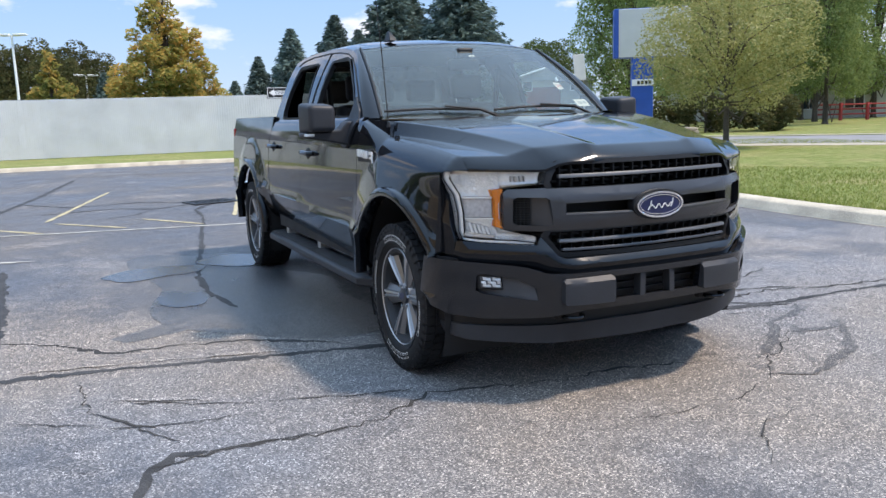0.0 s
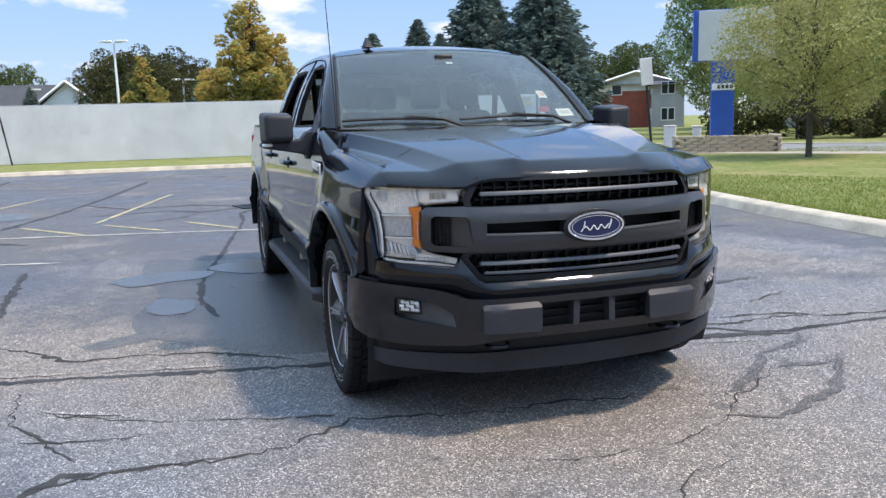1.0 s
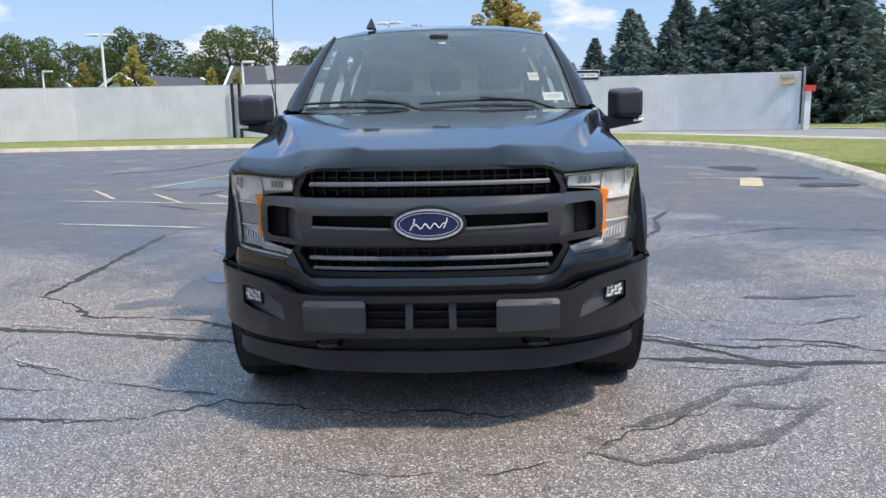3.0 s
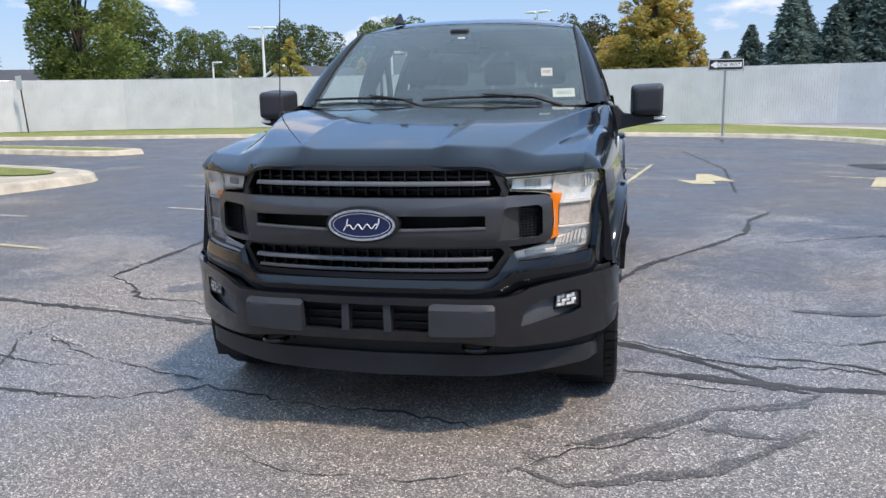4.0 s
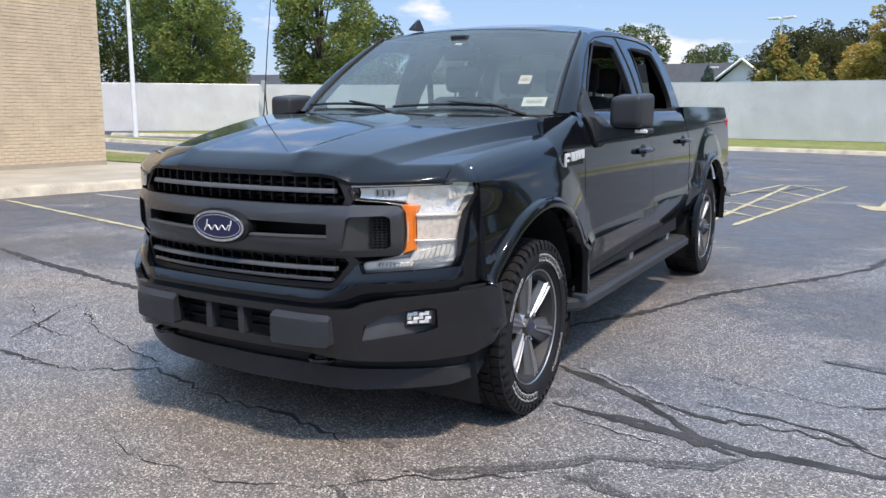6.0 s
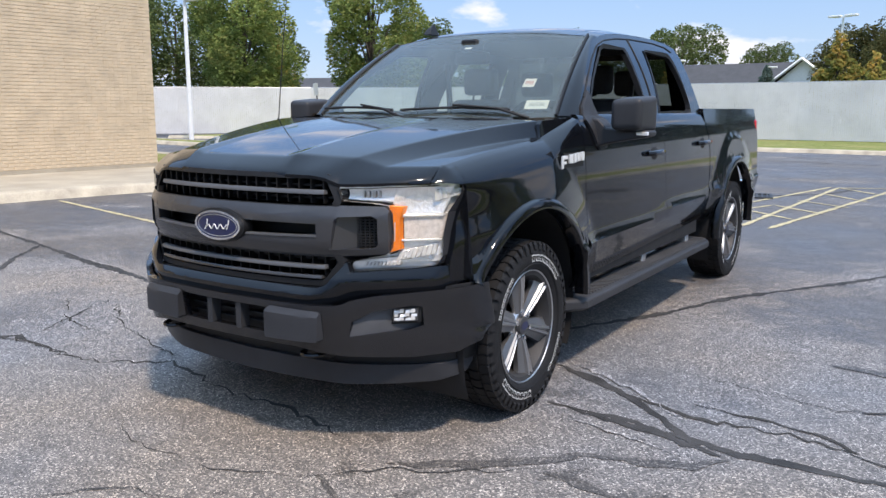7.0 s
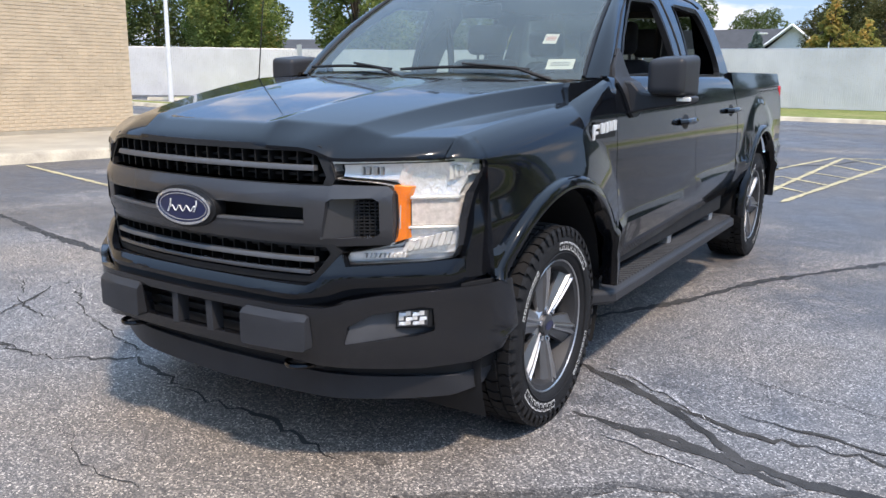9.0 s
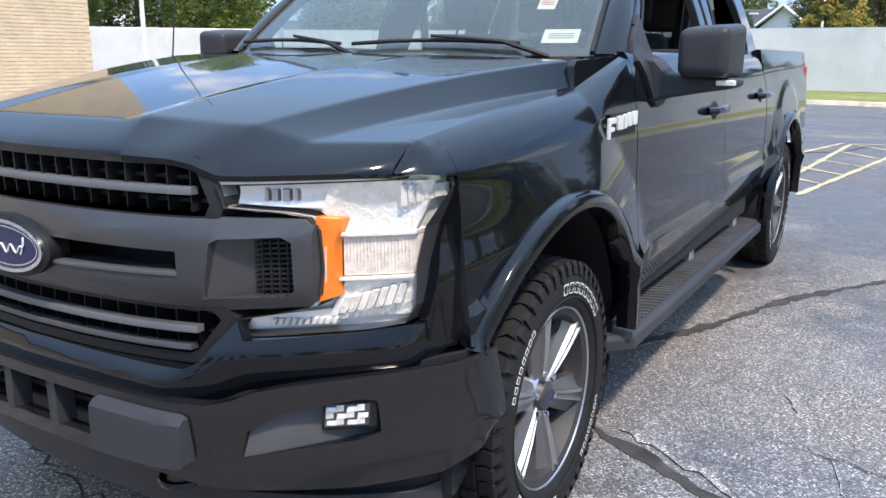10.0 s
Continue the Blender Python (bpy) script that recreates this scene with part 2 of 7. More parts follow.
M_OLDTAR = asphalt("worn_tar_sealant", 0.44, 0.9)
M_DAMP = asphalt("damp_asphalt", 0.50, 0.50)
M_STAIN = asphalt("stained_asphalt", 0.62, 0.85)
# step ribs in a lighter grey than the board body
M_RIB = basic("pale_step_rib", (0.065, 0.067, 0.072), 0.5, 0, 0.2, 9, 300, 0.2, 0.001, spec=0.3)
M_CRACK = basic("crack_dirt", (0.036, 0.034, 0.032), 0.9, 0, 0.4, 20, 220, 0.4, 0.003)
M_DUST = asphalt("pale_crack_edge", 1.5, 1.2)
M_WATER = basic("shallow_water", (0.05, 0.053, 0.058), 0.20, 0, 0.2, 3, 40, 0.08, 0.002)
M_YELLOW = basic("worn_yellow_paint", (0.43, 0.365, 0.21), 0.75, 0, 0.35, 6, 130, 0.4, 0.003)
M_PALE = basic("worn_white_paint", (0.42, 0.40, 0.35), 0.7, 0, 0.3, 6, 130, 0.4, 0.003)
M_CONC = basic("concrete", (0.37, 0.325, 0.25), 0.85, 0, 0.18, 1.4, 90, 0.4, 0.004)
M_KERB = basic("weathered_kerb_concrete", (0.44, 0.385, 0.295), 0.9, 0, 0.28, 2.6, 45, 0.7, 0.012)


def lawn_cover():
    """Mown grass: green, yellow-green and dry straw patches over a fine blade texture."""
    m, n, l, p = nodes_of("lawn")
    v = coords(n, l)
    patchy, tuft, fine = tex_noise(n, l, v, 0.55, 6, 0.65), tex_noise(n, l, v, 5.5, 5, 0.7), tex_noise(n, l, v, 70, 3, 0.7)
    green = ramp(n, l, tuft, [(0.30, (0.105, 0.145, 0.036)), (0.50, (0.190, 0.220, 0.068)), (0.72, (0.310, 0.300, 0.120))])
    straw = ramp(n, l, tuft, [(0.30, (0.230, 0.205, 0.085)), (0.70, (0.400, 0.330, 0.170))])
    c = mixc(n, l, ramp(n, l, patchy, [(0.46, 0.0), (0.68, 0.75)]), green, straw)
    c = mixc(n, l, 1.0, c, ramp(n, l, fine, [(0.25, 0.62), (0.75, 1.25)]), "MULTIPLY")
    l.new(c, p.inputs["Base Color"])
    p.inputs["Roughness"].default_value = 0.95
    p.inputs["Specular IOR Level"].default_value = 0.1
    bump(n, l, mixc(n, l, 0.5, tuft, fine), p, 0.9, 0.05)
    return m


M_GRASS = lawn_cover()
M_FENCE = basic("white_vinyl_slat", (0.60, 0.605, 0.605), 0.5, 0, 0.09, 1.1, 30, 0.05, 0.002)
M_GALV = basic("galvanised_steel", (0.42, 0.43, 0.44), 0.42, 0.7, 0.15, 6, 120, 0.1, 0.001)
M_DKPOST = basic("dark_steel_post", (0.022, 0.023, 0.025), 0.5, 0.3, 0.2, 6, 120, 0.1, 0.001)
M_SIGNBACK = basic("aluminium_sign_back", (0.55, 0.56, 0.55), 0.45, 0.4, 0.08, 3, 90, 0.05, 0.001)
M_SIGNBLK = basic("sign_black", (0.012, 0.012, 0.014), 0.45, 0, 0.1, 6, 90, 0)
M_SIGNWHT = basic("sign_white", (0.78, 0.79, 0.78), 0.45, 0, 0.05, 6, 90, 0)
M_BLUESIGN = basic("blue_painted_steel", (0.018, 0.085, 0.36), 0.4, 0, 0.12, 2, 60, 0.05, 0.002)
M_GREYPANEL = basic("faded_sign_panel", (0.55, 0.55, 0.50), 0.55, 0, 0.07, 1.2, 40, 0.05, 0.002)
M_BRICK = basic("tan_brick", (0.56, 0.45, 0.315), 0.85, 0, 0.14, 2.5, 110, 0.5, 0.004)
M_MORTAR = basic("mortar", (0.55, 0.445, 0.31), 0.9, 0, 0.1, 5, 120, 0.4, 0.004)
M_REDBRICK = basic("red_brick", (0.30, 0.075, 0.045), 0.85, 0, 0.2, 1.5, 20, 0.3, 0.01)
M_SIDING = basic("pale_siding", (0.62, 0.60, 0.54), 0.7, 0, 0.08, 1.0, 18, 0.2, 0.01)
M_GREYSIDE = basic("grey_siding", (0.36, 0.36, 0.37), 0.7, 0, 0.1, 1.0, 18, 0.2, 0.01)
M_ROOF = basic("dark_shingle", (0.055, 0.057, 0.062), 0.85, 0, 0.25, 1.2, 22, 0.4, 0.01)
M_PANE = basic("window_pane", (0.03, 0.04, 0.05), 0.08, 0, 0.2, 1, 8, 0)
M_REDFENCE = basic("red_painted_rail", (0.42, 0.045, 0.04), 0.6, 0, 0.15, 2, 40, 0.1, 0.003)
M_STONE = basic("limestone", (0.42, 0.36, 0.27), 0.85, 0, 0.25, 3, 60, 0.5, 0.01)
M_BARK = basic("bark", (0.085, 0.068, 0.052), 0.95, 0, 0.35, 6, 40, 0.8, 0.03)
M_LEAF = foliage("green_leaves", [(0.11, 0.165, 0.055), (0.23, 0.30, 0.105), (0.40, 0.45, 0.20)], 0.45)
M_LEAFFAR = foliage("deep_green_leaves", [(0.045, 0.066, 0.026), (0.095, 0.125, 0.046), (0.18, 0.21, 0.09)])
M_LEAFAUT = foliage("autumn_leaves", [(0.14, 0.185, 0.055), (0.27, 0.28, 0.085), (0.50, 0.36, 0.11), (0.66, 0.33, 0.10)], 0.5)
M_LEAFTURN = foliage("turning_leaves", [(0.085, 0.13, 0.034), (0.165, 0.225, 0.065), (0.28, 0.335, 0.11), (0.40, 0.33, 0.11)])
M_LEAFOLIVE = foliage("olive_leaves", [(0.19, 0.215, 0.07), (0.40, 0.40, 0.15), (0.66, 0.60, 0.32)], 0.45)
M_LEAFDARK = foliage("dark_mixed_leaves", [(0.036, 0.046, 0.020), (0.075, 0.080, 0.034), (0.15, 0.125, 0.055)])
M_LEAFRED = foliage("red_brown_leaves", [(0.075, 0.030, 0.018), (0.18, 0.065, 0.032)])
M_SPRUCE = foliage("blue_spruce_needles", [(0.055, 0.088, 0.076), (0.115, 0.165, 0.145), (0.22, 0.28, 0.26)], 0.25)
M_BLADE = foliage("grass_blades", [(0.13, 0.165, 0.04), (0.25, 0.29, 0.08), (0.42, 0.41, 0.18)], 0.4)

# ---- mesh tools ----


def finish(me, smooth=True, angle=35):
    if smooth:
        me.polygons.foreach_set("use_smooth", [True] * len(me.polygons))
        me.set_sharp_from_angle(angle=radians(angle))
    me.update()


def part(name, bm, mat, parent=None, label="", smooth=True, angle=35, bevel=0.0, segs=2):
    """Links a bmesh as one mesh object under a thing or part."""
    me = bpy.data.meshes.new(name)
    bm.to_mesh(me)
    bm.free()
    for m in mat if isinstance(mat, (list, tuple)) else [mat]:
        me.materials.append(m)
    finish(me, smooth, angle)
    ob = new(name, me)
    if parent is not None:
        ob.parent = parent
    if label:
        ob["label"] = label
    if bevel:
        b = ob.modifiers.new("edge", "BEVEL")
        b.width, b.segments, b.limit_method, b.angle_limit = bevel, segs, "ANGLE", radians(38)
        b.harden_normals = False
    return ob


def thing(name, label, category, group="", kind="", m=None):
    ob = new(name)
    tagged(ob, label, category, group, kind)
    if m is not None:
        ob.matrix_basis = m
    return ob


def box(bm, x0, x1, y0, y1, z0, z1, mi=0):
    v = [bm.verts.new((x, y, z)) for x in (x0, x1) for y in (y0, y1) for z in (z0, z1)]
    for f in ((0, 1, 3, 2), (4, 6, 7, 5), (0, 4, 5, 1), (2, 3, 7, 6), (0, 2, 6, 4), (1, 5, 7, 3)):
        bm.faces.new([v[i] for i in f]).material_index = mi
    return v


def boxed(*a):
    bm = bmesh.new()
    box(bm, *a)
    bmesh.ops.recalc_face_normals(bm, faces=bm.faces)
    return bm


def tube(bm, pts, r, n=10, cap=True, r1=None):
    """A round bar along points; r1 is the radius at its end."""
    pts = [Vector(p) for p in pts]
    rings = []
    for i, p in enumerate(pts):
        d = (pts[min(i + 1, len(pts) - 1)] - pts[max(i - 1, 0)]).normalized()
        a = d.cross(Vector((0, 0, 1)) if abs(d.z) < 0.9 else Vector((1, 0, 0))).normalized()
        b = d.cross(a)
        rr = r if r1 is None else r + (r1 - r) * i / (len(pts) - 1)
        rings.append([bm.verts.new(p + rr * (math.cos(2 * math.pi * k / n) * a + math.sin(2 * math.pi * k / n) * b)) for k in range(n)])
    for q, w in zip(rings, rings[1:]):
        for k in range(n):
            bm.faces.new((q[k], q[(k + 1) % n], w[(k + 1) % n], w[k]))
    if cap:
        bm.faces.new(rings[0][::-1])
        bm.faces.new(rings[-1])
    return bm


def bar(pts, r, n=10, r1=None):
    bm = bmesh.new()
    tube(bm, pts, r, n, True, r1)
    bmesh.ops.recalc_face_normals(bm, faces=bm.faces)
    return bm


def patch(fn, us, vs, thick=None, flip=False):
    """A surface fn(u, v); thick: a vector or function by which a back skin lies behind it."""
    bm = bmesh.new()
    g = [[bm.verts.new(fn(u, v)) for v in vs] for u in us]
    for a, b in zip(g, g[1:]):
        for j in range(len(vs) - 1):
            q = (a[j], b[j], b[j + 1], a[j + 1])
            bm.faces.new(q[::-1] if flip else q)
    if thick is not None:
        h = [[bm.verts.new(w.co + Vector(thick)) for w in row] for row in g]
        for a, b in zip(h, h[1:]):
            for j in range(len(vs) - 1):
                q = (a[j], a[j + 1], b[j + 1], b[j])
                bm.faces.new(q[::-1] if flip else q)
        rim = [g[i][0] for i in range(len(us))] + [g[-1][j] for j in range(1, len(vs))] + [g[i][-1] for i in range(len(us) - 2, -1, -1)] + [g[0][j] for j in range(len(vs) - 2, 0, -1)]
        rih = [h[i][0] for i in range(len(us))] + [h[-1][j] for j in range(1, len(vs))] + [h[i][-1] for i in range(len(us) - 2, -1, -1)] + [h[0][j] for j in range(len(vs) - 2, 0, -1)]
        for k in range(len(rim)):
            k2 = (k + 1) % len(rim)
            bm.faces.new((rim[k], rim[k2], rih[k2], rih[k]))
        bmesh.ops.recalc_face_normals(bm, faces=bm.faces)
    return bm


def plate(outline, fy, thick=0.03, holes=(), step=0.04, zstep=0.08):
    """A curved plate: an outline in x and z (with holes), bent to y = fy(x, z)."""
    bm = bmesh.new()
    for loop in (outline, *holes):
        vs = [bm.verts.new((x, 0, z)) for x, z in loop]
        for a, b in zip(vs, vs[1:] + vs[:1]):
            bm.edges.new((a, b))
    bmesh.ops.triangle_fill(bm, edges=bm.edges[:], use_beauty=True, normal=(0, -1, 0))
    xs, zs = [v.co.x for v in bm.verts], [v.co.z for v in bm.verts]
    for lo, hi, st, no in ((min(xs), max(xs), step, (1, 0, 0)), (min(zs), max(zs), zstep, (0, 0, 1))):
        k = math.floor(lo / st) + 1
        while k * st < hi - 1e-4:
            co = tuple(c * k * st for c in no)
            bmesh.ops.bisect_plane(bm, geom=bm.verts[:] + bm.edges[:] + bm.faces[:], dist=1e-5, plane_co=co, plane_no=no)
            k += 1
    bmesh.ops.remove_doubles(bm, verts=bm.verts, dist=1e-5)
    front = bm.faces[:]
    if not thick:
        for v in bm.verts:
            v.co.y = fy(v.co.x, v.co.z)
        bm.normal_update()
        for f in front:
            if f.normal.y > 0:
                f.normal_flip()
        return bm
    ret = bmesh.ops.extrude_face_region(bm, geom=front)
    backs = {v for v in ret["geom"] if isinstance(v, bmesh.types.BMVert)}
    for v in bm.verts:
        v.co.y = fy(v.co.x, v.co.z) + (thick if v in backs else 0.0)
    bmesh.ops.recalc_face_normals(bm, faces=bm.faces)
    return bm


def mirrored(outline, s):
    return [(s * x, z) for x, z in outline]


def table(rows):
    xs, ys = [r[0] for r in rows], [r[1] for r in rows]
    return lambda x: float(np.interp(x, xs, ys))


def soft_table(rows):
    """A smooth curve through rows (Catmull-Rom in the second value)."""
    def f(x):
        if x <= rows[0][0]:
            return rows[0][1]
        if x >= rows[-1][0]:
            return rows[-1][1]
        i = max(k for k in range(len(rows) - 1) if rows[k][0] <= x)
        x0, y0 = rows[i]
        x1, y1 = rows[i + 1]
        sl = (y1 - y0) / (x1 - x0)
        ma = sl if i == 0 else (y1 - rows[i - 1][1]) / (x1 - rows[i - 1][0])
        mb = sl if i + 2 >= len(rows) else (rows[i + 2][1] - y0) / (rows[i + 2][0] - x0)
        t, h = (x - x0) / (x1 - x0), x1 - x0
        return (2 * t**3 - 3 * t**2 + 1) * y0 + (t**3 - 2 * t**2 + t) * h * ma + (3 * t**2 - 2 * t**3) * y1 + (t**3 - t**2) * h * mb
    return f


def smooth01(t):
    t = min(1.0, max(0.0, t))
    return t * t * (3 - 2 * t)


def lin(a, b, n):
    return [a + (b - a) * i / n for i in range(n + 1)]


# ---- the pickup truck: x across, y to its rear, z up, front axle at y = 0 ----
truck = thing("pickup_truck", "black four-door crew cab pickup truck parked on cracked asphalt", "pickup truck")
WHEELBASE, AXLE_Z = 3.72, 0.385
ARCHES = ((0.04, 0.405), (3.74, 0.425))
ARCH_R = 0.555

side_base = table([(0.44, 0.880), (0.50, 0.925), (0.58, 0.958), (0.645, 0.978), (0.688, 0.990), (0.698, 0.989), (0.712, 0.970), (0.74, 0.9700), (0.80, 0.9705), (0.90, 0.968), (1.0, 0.965), (1.06, 0.9625), (1.13, 0.9575), (1.19, 0.951), (1.28, 0.936), (1.40, 0.910)])
off_top = soft_table([(0.0, 0.0), (0.006, 0.012), (0.015, 0.027), (0.045, 0.056), (0.095, 0.083), (0.165, 0.103), (0.30, 0.14)])
door_prof = soft_table([(0.0, 0.895), (0.01, 0.907), (0.05, 0.925), (0.11, 0.945), (0.18, 0.966), (0.40, 0.99)])
bed_prof = soft_table([(0.0, 0.915), (0.012, 0.932), (0.05, 0.940), (0.20, 0.958), (0.40, 0.99)])
nose_in = soft_table([(-0.66, 0.130), (-0.55, 0.088), (-0.50, 0.068), (-0.40, 0.038), (-0.25, 0.014), (-0.1, 0.003), (0.1, 0.0)])

SEAM_A, SEAM_B = -0.54, 0.275
seam_x = lambda y: 0.838 + 0.032 * (y - SEAM_A) / (SEAM_B - SEAM_A)


def seam_z(y):
    v = (y - SEAM_A) / (SEAM_B - SEAM_A)
    return 1.165 + 0.087 * v + 0.03 * v * (1 - v)


door_round = lambda d, y: door_prof(d)
bed_round = lambda d, y: bed_prof(d)


def fender_top(y):
    if y < SEAM_A:
        return 1.165 - 0.062 * (SEAM_A - y) / 0.072
    if y < SEAM_B:
        return seam_z(y)
    if y < 0.295:
        return seam_z(SEAM_B) + (y - SEAM_B) / 0.02 * 0.083
    return 1.335 + 0.017 * (y - 0.295) / 0.34


def fender_ridge(y):
    if y <= SEAM_B:
        return fender_top(y) - 0.004
    return min(seam_z(SEAM_B) + 0.104 * min(1.0, (y - SEAM_B) / 0.36), fender_top(y) - 0.003)


def top_round(d, y):
    """Half width of the fender, d below its top edge."""
    if y <= SEAM_B:
        return seam_x(max(y, SEAM_A)) + 0.003 + off_top(d)
    z = fender_top(y) - d
    t = min(1.0, (y - SEAM_B) / 0.36)
    ridge, xr = fender_ridge(y), 0.873 + 0.022 * t
    if z > ridge:
        return xr - 0.012 * (z - ridge) / 0.083
    return xr + off_top(ridge - z) + (door_prof(1.365 - z) - xr - off_top(ridge - z)) * t * t


def side_x(y, z, top, rnd, crease=True):
    shift = 0.036 * (y - 0.6) if crease else 0.0
    x = side_base(z - max(0.0, min(0.09, shift)) if z < 0.9 else z)
    for yc, zc in ARCHES:
        r = math.hypot(y - yc, z - zc)
        x += 0.038 * max(0.0, min(1.0, (0.785 - r) / 0.20))
    x = min(x, rnd(top - z, y)) if z > top - 0.4 else x
    return x - nose_in(y) * smooth01((1.11 - z) / 0.18)


def arch_low(y, base):
    z = base
    for yc, zc in ARCHES:
        d = ARCH_R**2 - (y - yc) ** 2
        if d > 0:
            z = max(z, zc + math.sqrt(d))
    return z


def side_panel(name, s, y0, y1, zlo, zhi, rnd, extra=(), rows=26, ridge=None):
    """One outer panel between edges y0(z) and y1(z), from zlo(y) up to zhi(y)."""
    ya, yb = y0(1.0), y1(1.0)
    ys = set(lin(ya, yb, 44)) | set(extra)
    for yc, zc in ARCHES:
        for k in range(49):
            q = yc + ARCH_R * math.cos(math.pi * k / 48)
            if ya < q < yb:
                ys.add(q)
    ys = sorted(ys)
    us = [ys[0]]
    for q in ys[1:]:
        if q - us[-1] > 0.001:
            us.append(q)

    def fn(y, v):
        u = (y - ya) / (yb - ya)
        z0 = zlo(y)
        z1 = zhi(y + (1 - u) * (y0(1.5) - ya) + u * (y1(1.5) - yb))
        zr = z1 if ridge is None else ridge(y)
        q = v if ridge is None else min(1.0, v / 0.85)
        z = z0 + (zr - z0) * (1 - (1 - q) ** 1.35)
        if ridge is not None and v > 0.85:
            z = zr + (z1 - zr) * (v - 0.85) / 0.15
        yy = y + (1 - u) * (y0(z) - ya) + u * (y1(z) - yb)
        return (s * side_x(yy, z, max(z, zhi(yy)), rnd), yy, z)

    bm = patch(fn, us, lin(0, 1, rows), (-s * 0.025, 0, 0))
    return part(name, bm, M_PAINT, truck, angle=30)


fender_front = table([(0.60, -0.50), (0.69, -0.555), (0.77, -0.555), (0.97, -0.500), (1.06, -0.472), (1.090, -0.478), (1.100, -0.520), (1.104, -0.610)])
door_front = table([(0.44, 0.60), (0.55, 0.612), (0.8, 0.635), (1.1, 0.645), (1.37, 0.635)])
door_mid = table([(0.44, 1.97), (0.6, 1.985), (0.9, 1.955), (1.2, 1.925), (1.37, 1.90)])
door_rear = soft_table([(0.44, 2.90), (0.55, 2.915), (0.75, 2.965), (0.95, 3.0), (1.10, 2.995), (1.25, 2.945), (1.37, 2.86)])
FLAT = lambda v: (lambda q: v)
for s in (1, -1):
    side_panel("front_fender", s, FLAT(-0.610), lambda z: door_front(z) - 0.006, lambda y: 1.091 + (-0.478 - y) * 0.106 if y < -0.4785 else arch_low(y, 0.70 if y < 0 else 0.47), fender_top, top_round, (-0.480, -0.4775, 0.274, 0.296), 34, fender_ridge)
    side_panel("fender_nose", s, fender_front, FLAT(-0.477), FLAT(0.70), FLAT(1.092), lambda d, y: top_round(fender_top(y) - 1.092 + d, y), (), 18)
    fd = side_panel("front_door", s, door_front, lambda z: door_mid(z) - 0.004, lambda y: 0.475 + 0.012 * (y - 0.6), FLAT(1.365), door_round)
    rd = side_panel("rear_door", s, door_mid, lambda z: door_rear(z) - 0.004, lambda y: arch_low(y, 0.49), FLAT(1.365), door_round)
    side_panel("bed_side", s, lambda z: door_rear(z) + 0.012 if z < 1.2 else max(door_rear(z) + 0.012, 2.925), lambda z: 4.62 - 0.03 * max(0, z - 1.0), lambda y: arch_low(y, 0.53), FLAT(1.395), bed_round)

    # wheel arch lips
    for (yc, zc), a0, a1 in ((ARCHES[0], 4, 151), (ARCHES[1], -2, 184)):
        def lip(a, q, yc=yc, zc=zc, s=s):
            prof = [(0.535, -0.055), (0.533, 0.004), (0.540, 0.016), (0.575, 0.014), (0.586, 0.004), (0.586, -0.03)]
            r, dx = prof[q]
            y, z = yc + r * math.cos(a), zc + r * math.sin(a)
            ref = side_x(yc + 0.575 * math.cos(a), max(0.62, zc + 0.575 * math.sin(a)), 1.5, door_round, False)
            return (s * (ref + dx), y, z)
        bm = patch(lip, [radians(v) for v in lin(a0, a1, 44)], range(6))
        bmesh.ops.recalc_face_normals(bm, faces=bm.faces)
        part("wheel_arch_lip", bm, M_PAINT, truck, angle=50)
        # inner liner
        bm = patch(lambda a, x, yc=yc, zc=zc, s=s: (s * x, yc + 0.55 * math.cos(a), zc + 0.55 * math.sin(a)), [radians(v) for v in lin(-25, 205, 26)], [0.50, 0.70, 0.93])
        part("wheel_liner", bm, M_BLACK, truck)

    # door handle with cup
    for dr, hy, hz in ((fd, 1.72, 1.122), (rd, 2.80, 1.148)):
        hx = side_x(hy, hz, 1.365, door_round)
        bm = bmesh.new()
        tube(bm, [(s * (hx + 0.004), hy - 0.115, hz), (s * (hx + 0.034), hy - 0.10, hz + 0.003), (s * (hx + 0.042), hy - 0.02, hz + 0.006), (s * (hx + 0.040), hy + 0.06, hz + 0.006), (s * (hx + 0.02), hy + 0.10, hz + 0.002)], 0.017, 8)
        bmesh.ops.recalc_face_normals(bm, faces=bm.faces)
        part("door_handle", bm, M_PAINT, dr, "black door handle")
        bm = bmesh.new()
        bmesh.ops.create_uvsphere(bm, u_segments=16, v_segments=10, radius=1, matrix=Matrix.Translation((s * (hx - 0.004), hy, hz - 0.004)) @ Matrix.Diagonal((0.012, 0.075, 0.045, 1)))
        part("handle_cup", bm, M_BLACK, dr)

    # model badge on the fender: plate and silver shapes
    bx = 0.9665
    badge = new("model_badge")
    badge.parent = truck
    badge["label"] = "silver badge shapes on the fender"
    for a, b, c, d in ((0.00, 0.016, 0, 0.062), (0.0165, 0.062, 0.044, 0.062), (0.0165, 0.048, 0.020, 0.034), (0.082, 0.125, 0.016, 0.060), (0.140, 0.165, 0.012, 0.058), (0.178, 0.212, 0.014, 0.058), (0.226, 0.262, 0.012, 0.056)):
        part("badge_shape", boxed(s * (bx - 0.004), s * (bx + 0.006), 0.33 + a, 0.33 + b, 1.105 + c + a * 0.08, 1.105 + d + a * 0.08), M_REFL, badge, bevel=0.002)
    bm = bmesh.new()
    box(bm, s * (bx - 0.010), s * (bx - 0.003), 0.365, 0.60, 1.107, 1.178)
    bmesh.ops.recalc_face_normals(bm, faces=bm.faces)
    part("badge_backing", bm, M_TRIM, truck)

    # cabin side frame: A pillar, roof rail, B and C pillars round two open windows
    def gx(z):
        t = (z - 1.355) / 0.45
